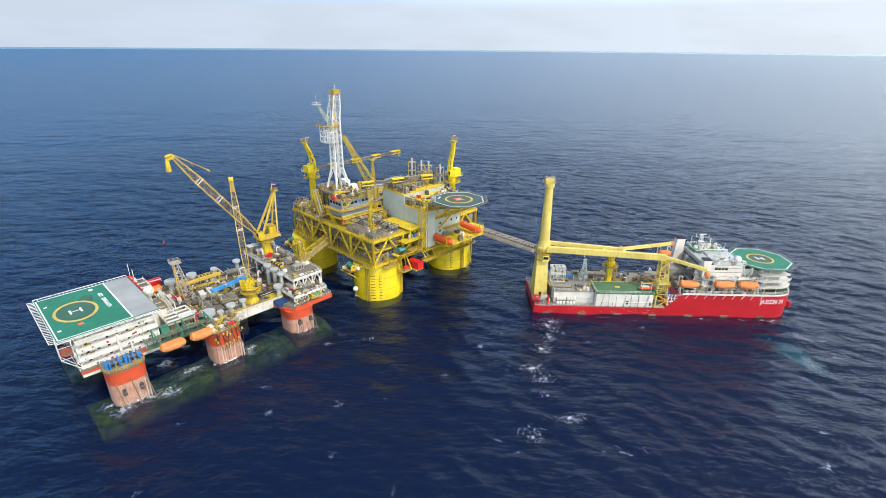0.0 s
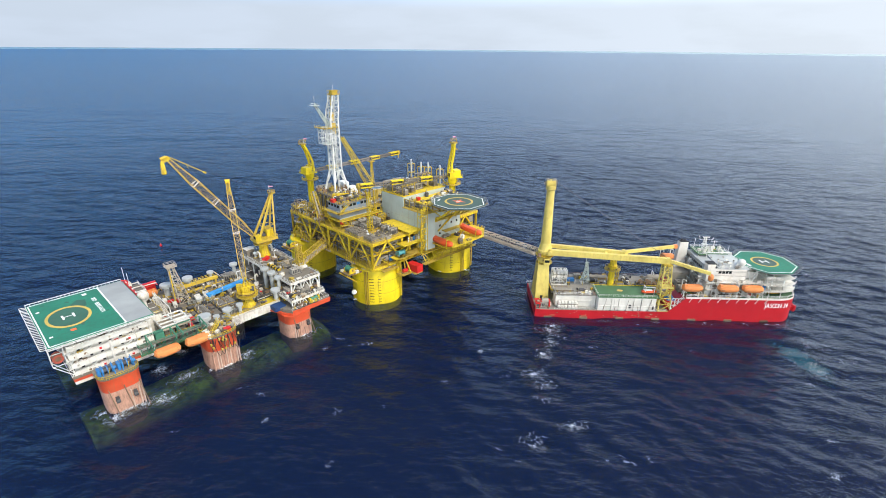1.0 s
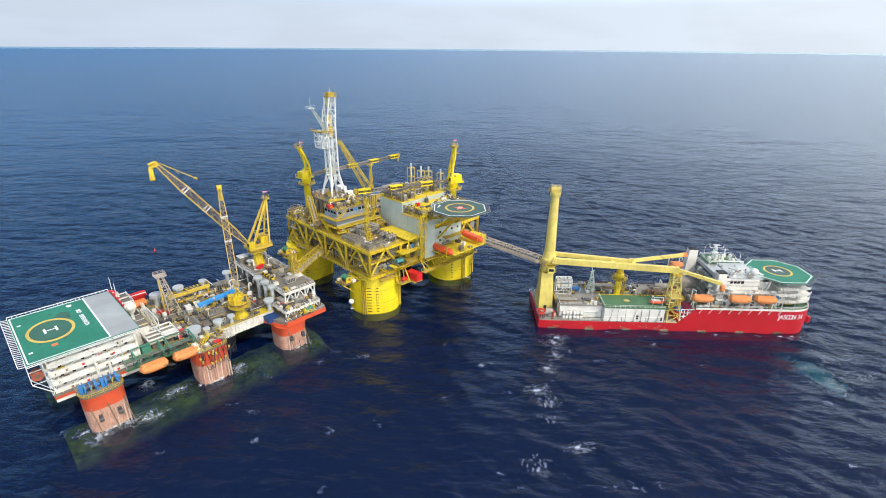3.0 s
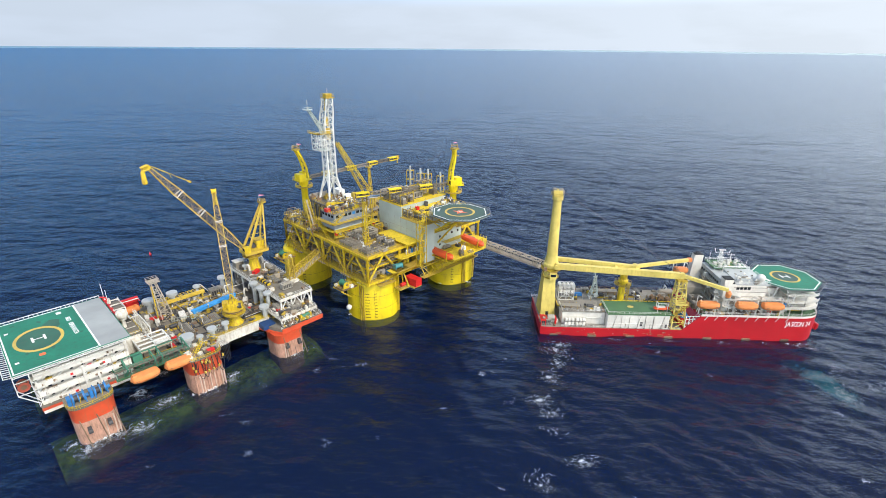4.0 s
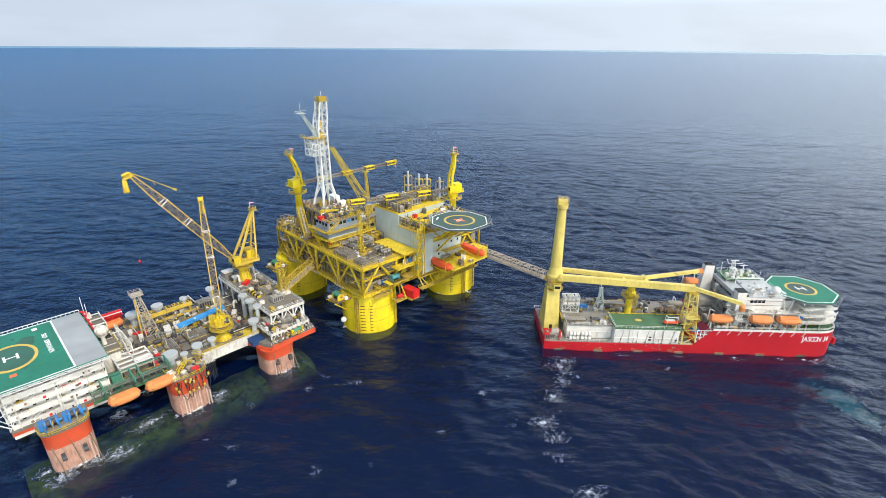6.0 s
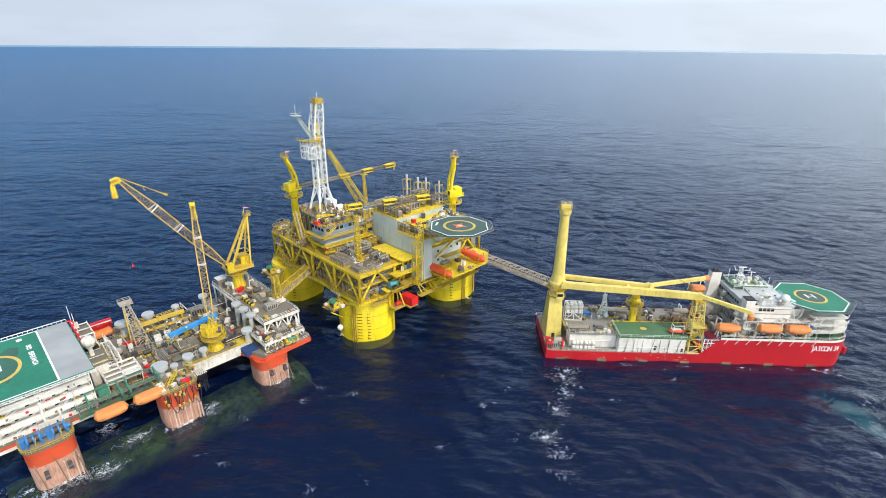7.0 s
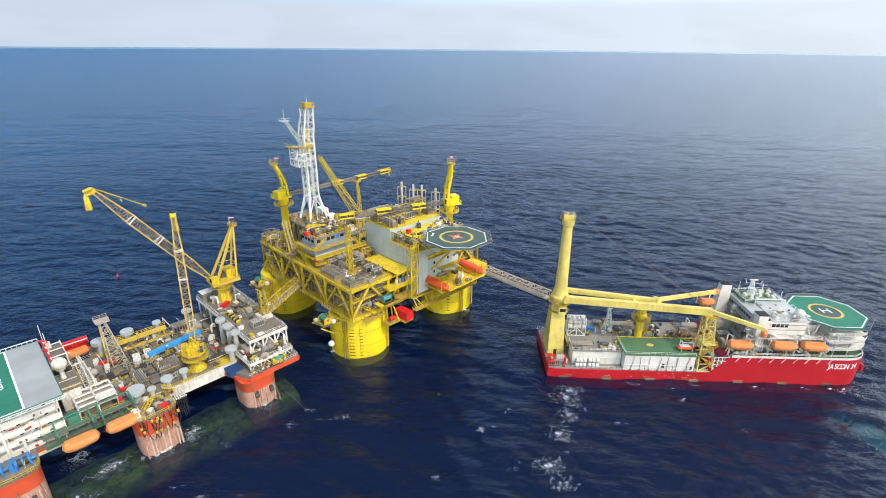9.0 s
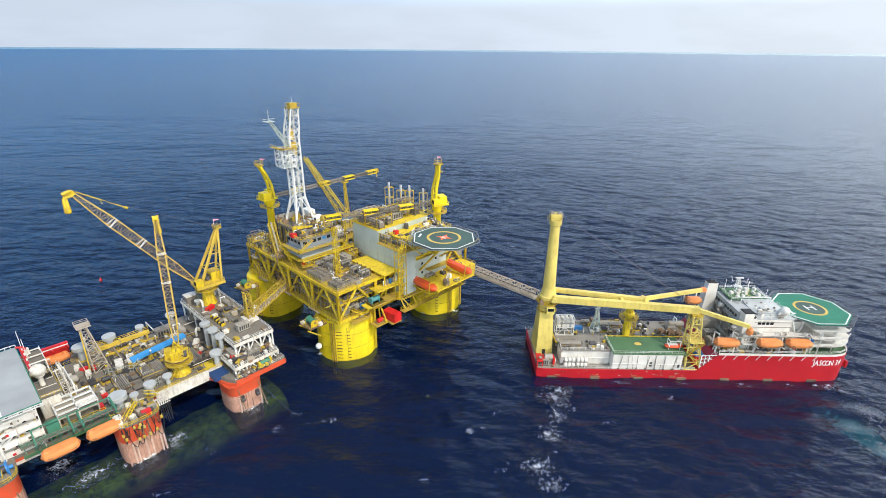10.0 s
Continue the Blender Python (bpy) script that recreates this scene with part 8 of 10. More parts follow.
# ---- rails, stairs, pipe runs and frames about the rig ----
def rig_dressing():
    d = random.Random(77)
    t = thing("deck_railing", RIG, "yellow tubular guard rails round the rig's decks", "railing")
    for path, z in (([(44, 2.6), (43.8, -0.4), (46, -0.6)], DECK), ([(56.4, 2.6), (64, 2.6)], DECK), ([(33.0, 15), (33.0, 38)], DECK), ([(36, 37.6), (36, 28), (41, 28)], DECK), ([(79.6, 2.6), (79.6, 12)], DECK), ([(44.5, 21.8), (62, 21.8)], DECK), ([(63, 13.5), (63, 20), (70, 20)], DECK), ([(31.6, 2.6), (31.6, 5), (44, 5)], DECK)):
        part("rail", Geo().railing(path, z, 1.3, 1.5, 0.085), YELLOW_WORN if d.random() < 0.5 else YELLOW, t)
    for a, b in (((45.0, -5.6, 13.5), (50.6, -1.6, 17.0)), ((57, 1.8, 13.8), (53.6, 0.2, 16.8)), ((34.5, 17, DECK), (34.5, 22, 17.0)), ((78.4, 1.0, DECK), (81.2, 1.0, 15.9)), ((80.6, 9.0, 15.9), (80.6, 16, 21.3)), ((62.5, 6.4, DECK), (65.2, 6.4, 17.5))):
        s = thing("deck_stairs", RIG, "steep yellow steel stairs with handrails", "stairs", "rig stairs")
        part("flight", Geo().stairs(a, b, 1.1, 9), YELLOW, s)
        for off in (-0.6, 0.6):
            w = Vector((-(b[1] - a[1]), b[0] - a[0], 0)).normalized() * off
            part("handrail", Geo().tube(Vector(a) + w + Vector((0, 0, 1.1)), Vector(b) + w + Vector((0, 0, 1.1)), 0.07, 5), YELLOW, s)
    k = thing("valve_block", at(RIG, 44.9, -3.2, 13.46), "white hose manifold block at the deck corner", "machinery")
    part("body", Geo().box(-1.0, -1.2, 0, 1.0, 1.2, 1.9).box(-0.7, -1.3, 1.9, 0.7, 0.5, 2.5), RIG_WHITE, k)
    part("pipe", Geo().tube((-0.6, -1.2, 1.2), (-0.6, -3.6, 0.6), 0.2, 6).tube((0.5, -1.2, 1.2), (0.5, -3.4, 0.4), 0.2, 6), GREY, k)
    h = thing("hose_saddle", at(RIG, 56.6, -2.4, 13.2), "white slatted hose saddle with dangling black hoses", "machinery")
    for j in range(6):
        part("slat", Geo().bar((-1.6 + 0.62 * j, -1.6, 0.6), (-1.6 + 0.62 * j, 1.8, 0.8), 0.24), RIG_WHITE, h)
    part("cross_beam", Geo().bar((-2.0, -1.4, 0.35), (2.0, -1.4, 0.35), 0.35).bar((-2.0, 1.6, 0.35), (2.0, 1.6, 0.35), 0.35), RIG_WHITE, h)
    for j in range(6):
        x, low = -1.3 + 0.55 * j, d.uniform(-6.5, -2.5)
        part("hose", Geo().tube((x, -1.6, 0.7), (x + 0.2, -2.2, -0.6), 0.11, 5).tube((x + 0.2, -2.2, -0.6), (x + d.uniform(-0.4, 0.6), -2.4, low), 0.11, 5), BLACK, h)
    # pipe runs and cable trays across the deck
    for j in range(46):
        along = d.random() < 0.5
        x, y = d.uniform(44, 76), d.uniform(6, 38)
        n, r, z = d.uniform(4, 13), d.choice([0.1, 0.14, 0.2]), DECK + d.choice([0.3, 0.5, 1.0, 1.6])
        p = thing("pipe_run", RIG, "slim steel pipe run on low supports", "pipe", "rig deck pipes")
        q = (x + n, y, z) if along else (x, y + n, z)
        part("pipe", Geo().tube((x, y, z), q, r, 6).tube(q, (q[0], q[1], DECK), r, 6), d.choice([GREY, BROWN, DRAB, DARK, YELLOW_WORN, RIG_WHITE]), p)
        part("support", Geo().bar((x, y, DECK), (x, y, z), 0.2), DARK, p)
    # upright posts and light poles
    for j in range(34):
        x, y = d.choice([(d.uniform(36, 78), 39.8), (d.uniform(32, 46), d.uniform(15, 38)), (d.uniform(46, 78), d.uniform(4, 38))])
        hgt = d.uniform(1.8, 4.4)
        p = thing("light_post", at(RIG, x, y, DECK), "thin upright post with a small lamp box", "post", "light posts")
        part("pole", Geo().tube((0, 0, 0), (0, 0, hgt), 0.11, 5), d.choice([RIG_WHITE, GREY, YELLOW_WORN]), p)
        part("lamp_box", Geo().box(-0.3, -0.25, hgt, 0.3, 0.25, hgt + 0.3), d.choice([RIG_WHITE, GREY, YELLOW]), p)
    # leaning white lattice frames beside the plant house
    for x, y in ((36.2, 26.0), (40.0, 25.4)):
        p = thing("support_mast", RIG, "pale lattice frame leaning over the deck", "mast")
        part("lattice", Geo().lattice((x, y - 4, DECK), (x - 1.4, y + 3, 22.0), 1.4, 0.6, 7, 0.07, 0.13), RIG_WHITE, p)
    p = thing("amber_walkway", RIG, "amber steel walkway beam with rails along the deck edge", "walkway")
    part("beam", Geo().box(50, 37.4, 15.6, 67, 38.8, 16.8), AMBER, p)
    part("rail", Geo().railing([(50, 38.6), (67, 38.6)], 16.8, 1.2, 1.6, 0.08), YELLOW, p)
    for x in (51, 58, 66):
        part("leg", Geo().box(x - 0.3, 37.6, DECK, x + 0.3, 38.6, 15.6), AMBER, p)


rig_dressing()


def plant_bay():
    """Open white and yellow framework between the accommodation and the main deck."""
    t = thing("plant_bay", RIG, "white steel framework bay with yellow floors and stairs", "framework")
    d = random.Random(12)
    for z, y0, y1 in ((17.2, 14.5, 37), (20.4, 24, 37), (23.6, 28, 38)):
        part("floor", Geo().slab(rect(31.6, y0, 36.4, y1), z - 0.15, z), RIG_DECK, t)
        part("railing", Geo().railing([(36.3, y0), (36.3, y1)], z, 1.2, 1.6, 0.08), YELLOW if z < 20 else WHITE_STEEL, t)
    for y in (14.6, 19, 23.6, 28, 32.6, 37):
        for x in (31.8, 36.3):
            part("post", Geo().bar((x, y, DECK), (x, y, 20.4 if y < 24 else 24.6), 0.32), RIG_WHITE, t)
        part("beam", Geo().bar((31.8, y, 20.3 if y < 24 else 24.5), (36.3, y, 20.3 if y < 24 else 24.5), 0.34), RIG_WHITE, t)
    for y0, y1 in ((14.6, 19), (23.6, 28), (28, 32.6)):
        part("brace", Geo().bar((36.3, y0, 14), (36.3, y1, 20), 0.26), RIG_WHITE, t)
    part("edge_frame", Geo().bar((31.9, 22, 25.6), (31.9, 38.4, 25.6), 0.45), RED_BOX, t, "red edge beam beside the helideck")
    for k in range(8):
        part("edge_panel", Geo().box(32.1, 22.4 + 2 * k, 24.8, 32.5, 23.8 + 2 * k, 26.0), RIG_WHITE if k % 2 else RED_BOX, t)
    b = thing("fire_monitor", at(RIG, 33.0, 37.6, 23.6), "red and white foam monitor beside the helideck", "fire monitor")
    part("body", Geo().box(-0.9, -1.0, 0, 0.9, 1.0, 1.6), RIG_WHITE, b)
    part("nozzle", Geo().tube((0, 0, 1.6), (-0.4, 0, 2.6), 0.4, 8).tube((-0.4, 0, 2.6), (-2.0, 0, 3.2), 0.3, 8), RED_BOX, b)
    for x, y, h in ((32.4, 38.6, 8), (32.8, 35.2, 6.5), (38.6, 29.6, 8.5)):
        m = thing("whip_aerial", at(RIG, x, y, DECK if x > 35 else 23.6), "thin white whip aerial mast", "aerial", "aerials")
        part("rod", Geo().tube((0, 0, 0), (0, 0, h), 0.09, 5), WHITE_STEEL, m)
        part("foot", Geo().box(-0.3, -0.3, 0, 0.3, 0.3, 0.5), RIG_WHITE, m)
    for k in range(26):
        x, y, z = d.uniform(32, 36), d.uniform(15, 36), d.choice([DECK, 17.2, 17.2])
        w, hgt = d.uniform(0.3, 0.9), d.uniform(0.5, 1.6)
        g = thing("deck_locker", at(RIG, x, y, z), "small steel locker in the plant bay", "box", "gear on the rig deck")
        part("body", Geo().box(-w, -w * 0.7, 0, w, w * 0.7, hgt), d.choice([RIG_WHITE, GREY, YELLOW_WORN, DRAB, BROWN]), g)
        part("lid", Geo().box(-w - 0.05, -w * 0.75, hgt, w + 0.05, w * 0.75, hgt + 0.1), d.choice([RIG_WHITE, GREY, DRAB]), g)


plant_bay()


LG = random.Random(58)
for k in range(70):                                # crowded mooring gear on the machinery deck and round its edge
    x, y = LG.uniform(79, 93), LG.uniform(-6, 7)
    z = 15.9 if k % 4 else 12.75
    if z < 15:
        x, y = LG.uniform(78, 94), LG.uniform(-7.8, -6.9)
    mat, word = LG.choice([(DARK, "dark"), (DARK, "dark"), (BROWN, "rusty brown"), (DRAB, "drab"), (GREY, "grey"), (YELLOW_WORN, "worn yellow"), (RIG_WHITE, "white")])
    t = thing("mooring_gear", at(RIG, x, y, z, LG.choice([0, 90, LG.uniform(0, 90)])), word + " drum and bed of mooring gear", "machinery", "mooring gear")
    r, n = LG.uniform(0.3, 0.75), LG.uniform(0.4, 1.1)
    part("drum", Geo().tube((-n, 0, r + 0.2), (n, 0, r + 0.2), r, 10), mat, t)
    part("bed", Geo().box(-n - 0.2, -r, 0, n + 0.2, r, 0.25), DARK, t)
    part("pipe", Geo().tube((n, 0, 0.2), (n, 0, r * 2 + 0.8), 0.1, 5).tube((n, 0, r * 2 + 0.8), (n, LG.uniform(-1.6, 1.6), r * 2 + 0.8), 0.1, 5), LG.choice([GREY, YELLOW_WORN, BROWN]), t)


# ---- construction ship ----
def hull_half(x, z=4.0):
    """Half breadth of the ship: square stern, bluff rounded bow."""
    end = 104.4
    if x < 3:
        return 13.7 - 0.25 * (3 - x)
    if x < end:
        return 13.7
    return 13.7 * max(0.0, 1 - ((x - end) / 14.0) ** 3.2) ** 0.5


def deck_outline(x0, x1, z=4.0, inset=0.0, n=40):
    xs = [x0 + (x1 - x0) * (k / n) for k in range(n + 1)]
    left = [(x, -(max(0.05, hull_half(x, z) - inset))) for x in xs]
    return left + [(x, -y) for x, y in reversed(left)]


def build_ship():
    t = thing("construction_ship", SHIP, "red-hulled offshore crane ship with white superstructure", "ship")
    low = Geo().loft([[(x, y, z) for x, y in deck_outline(0.9, 118.4, z)] for z in (-4.0, -1.0, 0.5, 2.0, 3.8)])
    part("hull", low, RED, t, "bright red hull with scraped paint")
    up = Geo().loft([[(x, y, z) for x, y in deck_outline(59.5 + 1.0 * (z - 3.8), 118.4, z)] for z in (3.8, 6.0, 8.4, 10.6)])
    part("fore_hull", up, RED, t, "raised red fore hull")
    part("bow_fairlead", Geo().box(115.6, -8.6, 3.2, 118.9, -6.0, 5.4).box(117.6, -9.0, 2.9, 118.3, -5.8, 5.8), RED, t, "red towing box on the stem")
    part("main_deck", Geo().slab(deck_outline(1.2, 62, 4, 0.3), 3.8, 3.95), GREY_DECK, t)
    part("fore_deck", Geo().slab(deck_outline(66.8, 118.0, 10.6, 0.35), 10.6, 10.7), GREEN_DECK, t, "green fore deck")
    for k in range(4):
        x = 7.5 + k * 14.2
        part("fender_pad", Geo().box(x, -13.95, 0.7, x + 2.2, -13.7, 1.5), RED_BROWN, t)
    bul = Geo()
    out = deck_outline(66.4, 118.3, 10.6, 0.1, 48)
    bul.loft([[(x, y, z) for z in (10.7, 11.7)] for x, y in out], closed=False)
    part("bulwark", bul, SHIP_WHITE, t, "white bulwark round the bow")
    r = Geo().railing([(x, y) for x, y in deck_outline(66.6, 118.0, 10.6, 0.4, 14)], 11.7, 0.9, 3.0, 0.07)
    part("railing", r, WHITE_STEEL, t)
    part("railing", Geo().railing([(9.5, -13.4), (59, -13.4)], 3.95, 1.2, 2.2).railing([(0.5, 13.3), (60, 13.3)], 3.95), WHITE_STEEL, t)
    for k in range(9):
        x = 68 + k * 4.1
        part("hull_bracket", Geo().bar((x, -13.75, 9.0), (x + 0.9, -14.3, 11.4), 0.25), SHIP_WHITE, t)
    x = 101.6
    for ch, adv in zip("JASCON 34", (0.95, 1.35, 1.2, 1.25, 1.4, 1.35, 0.7, 1.15, 1.2)):
        y0, y1 = hull_half(x - 0.5, 8.0), hull_half(x + 0.5, 8.0)
        if ch != " ":
            words("hull_letter", ch, 3.1, pose(x, -(y0 + y1) / 2 - 0.08, 8.0, 90, 0, math.degrees(math.atan2(y0 - y1, 1.0))), LINE_WHITE, t, 0.05, 0.68, 0.03)
        x += adv * 1.03
    scr = random.Random(6)
    for k in range(26):
        x, z = scr.uniform(2, 58), scr.uniform(0.8, 3.6)
        part("scrape", Geo().box(x, -13.72, z, x + scr.uniform(0.2, 0.9), -13.69, z + scr.uniform(0.1, 0.4)), scr.choice([TAN, BROWN, PINK]), t, "scraped patch of paint")
    for k in range(7):
        x = 5 + k * 16
        part("fender", Geo().box(x, -14.0, -0.3, x + 3.4, -13.6, 0.8), BROWN, t)
    g = Geo()
    for x in (60.6, 62.0, 63.4):
        g.bar((x, -13.4, 3.95), (x, -13.4, 3.95 + 6.6), 0.25)
    for z in (5.5, 7.2, 8.9, 10.5):
        g.bar((60.6, -13.4, z), (66, -13.4, z), 0.2)
    g.stairs((60.8, -12.4, 3.95), (66.4, -12.4, 10.6), 1.0, 12)
    part("step_rail", g, WHITE_STEEL, t)
    return t


build_ship()


def build_ship_crane():
    t = thing("mast_crane", SHIP, "pale yellow heavy-lift mast crane with its boom laid forward", "crane")
    part("base", Geo().prism([(2.0, -4.6, 3.9), (8.2, -4.6, 3.9), (8.0, 5.0, 3.9), (1.6, 5.0, 3.9)], [(2.4, -2.9, 21.4), (7.4, -2.9, 21.4), (7.4, 2.9, 21.4), (2.4, 2.9, 21.4)]), CREAM, t, "tapered box base of the mast")
    part("collar", Geo().turned([(2.7, 21.4), (2.7, 25.9), (2.75, 26.0), (3.25, 26.1), (3.3, 26.2), (3.3, 27.5), (3.25, 27.6), (2.95, 27.7), (2.9, 27.8), (2.75, 29.0), (2.45, 30.2), (2.4, 30.6)], 32, (5.5, 0)), CREAM, t)
    part("collar_gear", Geo().box(2.0, -4.0, 25.2, 3.2, -2.9, 26.7).box(8.4, -2.0, 25.2, 9.2, -0.8, 26.4).box(4.4, 3.0, 25.2, 6.0, 4.0, 26.6).tube((3.6, -4.3, 23.9), (6.6, -4.5, 23.9), 0.12, 6), BROWN, t, "rusty lubrication gear on the collar")
    part("drip_tray", Geo().ring((5.5, 0), 2.7, 3.7, 21.3, 21.6, 28), YELLOW_WORN, t)
    part("collar_bracket", Geo().bar((1.4, -2.9, 25.0), (2.6, -2.6, 22.0), 0.25).bar((2.2, 3.2, 25.0), (3.2, 2.4, 22.0), 0.25).bar((9.3, 0, 25.0), (8.0, 0, 22.0), 0.25), YELLOW_WORN, t)
    ring = part("collar_walkway", Geo().ring((5.5, 0), 2.9, 4.3, 25.0, 25.2, 28), YELLOW_WORN, t)
    part("railing", Geo().railing(gon(14, 4.2, (5.5, 0)), 25.2, closed=True), YELLOW, ring)
    part("mast", Geo().turned([(2.3, 30.6), (1.65, 55.4), (2.2, 55.8), (2.2, 57.2), (1.8, 57.5)], 32, (5.5, 0)), CREAM, t, "tapered round mast")
    head = part("mast_head", Geo().box(3.4, -1.7, 57.5, 7.0, -1.0, 59.8).box(3.4, 1.0, 57.5, 7.0, 1.7, 59.8).box(3.4, -1.6, 57.5, 6.8, 1.6, 58.2), CREAM, t)
    part("sheave", Geo().tube((6.8, -1.1, 59.2), (6.8, 1.1, 59.2), 1.1, 16).tube((4, -1.1, 59.6), (4, 1.1, 59.6), 0.9, 16), GREY, head)
    part("railing", Geo().railing(gon(10, 2.7, (5.2, 0)), 57.4, closed=True), YELLOW_WORN, head)
    cab = part("cab", Geo().box(4.6, -4.6, 21.6, 7.4, -2.9, 24.4), CREAM, t)
    part("cab_window", Geo().box(7.4, -4.4, 22.8, 7.46, -3.1, 24.0).box(4.9, -4.66, 22.8, 7.1, -4.6, 24.0), GLASS, cab)
    part("base_door", Geo().box(4.2, -4.62, 4.0, 5.4, -4.45, 6.2), DARK, t)
    def girder(p, q, w, h, lab=""):
        p, q = Vector(p), Vector(q)
        d = (q - p).normalized()
        e = Vector((-d.y, d.x, 0)).normalized() * (w / 2)
        u = Vector((0, 0, h / 2))
        part("boom_girder", Geo().prism([p - e - u, p + e - u, p + e + u, p - e + u], [q - e - u, q + e - u, q + e + u, q - e + u]).tube(p - e * 2.2, p + e * 2.2, 0.9, 12), CREAM, t, lab)
        g = Geo()
        n = max(2, round((q - p).length / 13))
        for k in range(n + 1):
            s = p.lerp(q, k / n)
            g.prism([s - e * 1.08 - u * 1.08 - d * 0.12, s + e * 1.08 - u * 1.08 - d * 0.12, s + e * 1.08 + u * 1.08 - d * 0.12, s - e * 1.08 + u * 1.08 - d * 0.12], [s - e * 1.08 - u * 1.08 + d * 0.12, s + e * 1.08 - u * 1.08 + d * 0.12, s + e * 1.08 + u * 1.08 + d * 0.12, s - e * 1.08 + u * 1.08 + d * 0.12])
        part("boom_flange", g, CREAM, t)
    girder((7.0, -3.0, 27.4), (58.0, -9.0, 26.8), 1.9, 2.5, "long box girder of the boom")
    girder((7.6, 3.0, 28.2), (41.0, -4.6, 28.2), 1.5, 1.7)
    girder((40.0, -4.2, 28.6), (65.4, 4.0, 28.4), 1.2, 1.3)
    girder((56.5, -8.8, 27.2), (73.9, -14.6, 23.6), 1.1, 1.4)
    part("boom_cross", Geo().bar((32, -6.0, 27.2), (32, -2.4, 28.2), 1.0).bar((40.5, -7.0, 27.0), (40.5, -4.4, 28.2), 1.2), CREAM, t)
    part("jib_hook", Geo().turned([(0.4, 20.2), (1.0, 20.8), (1.1, 22.4), (0.6, 23.2)], 14, (74.4, -14.8)), BOAT_ORANGE, t, "orange hook block")
    part("arm_tip", Geo().box(64.8, 3.2, 27.7, 66.4, 4.8, 29.2), BOAT_ORANGE, t)
    w = Geo()
    for s in (-0.9, -0.3, 0.3, 0.9):
        w.tube((6.8, s, 59.6), (56.5, -8.6 + 2 * s, 28.4), 0.035, 4)
    part("hoist_wire", w, DARK, t)
    p = thing("boom_rest", SHIP, "yellow lattice boom rest tower at the deck edge", "tower")
    part("tower", Geo().lattice((58.0, -10.6, 3.95), (57.4, -9.2, 24.9), 5.4, 3.0, 7, 0.17, 0.3), CREAM, p)
    part("cradle", Geo().box(55.4, -10.8, 24.6, 59.4, -7.2, 25.5), YELLOW_WORN, p)
    part("platform", Geo().slab(rect(55.6, -13.2, 60.4, -8.6), 15.2, 15.4).railing(rect(55.7, -13.1, 60.3, -8.7), 15.4, closed=True), CREAM, p)
    part("stairs", Geo().stairs((62, -12.6, 3.95), (56, -12.6, 10), 1.0, 10).stairs((55, -12.8, 10), (61, -12.8, 15.4), 1.0, 10), YELLOW_WORN, p)
    q = thing("boom_support", at(SHIP, 37.2, 0.0), "round yellow boom support pedestal", "pedestal")
    part("pedestal", Geo().turned([(1.7, 3.9), (1.45, 8.8), (1.4, 18.4), (2.0, 19.2), (2.0, 20.2), (1.5, 20.6), (1.5, 25.9)], 24), YELLOW, q)
    part("walkway", Geo().ring((0, 0), 1.9, 3.6, 18.2, 18.4, 20).railing(gon(10, 3.5), 18.4, closed=True), YELLOW_WORN, q)
    part("ladder", Geo().lattice((3.0, 0.8, 8.8), (3.0, 0.8, 18.2), 0.8, 0.8, 7, 0.06, 0.1), YELLOW_WORN, q)


build_ship_crane()


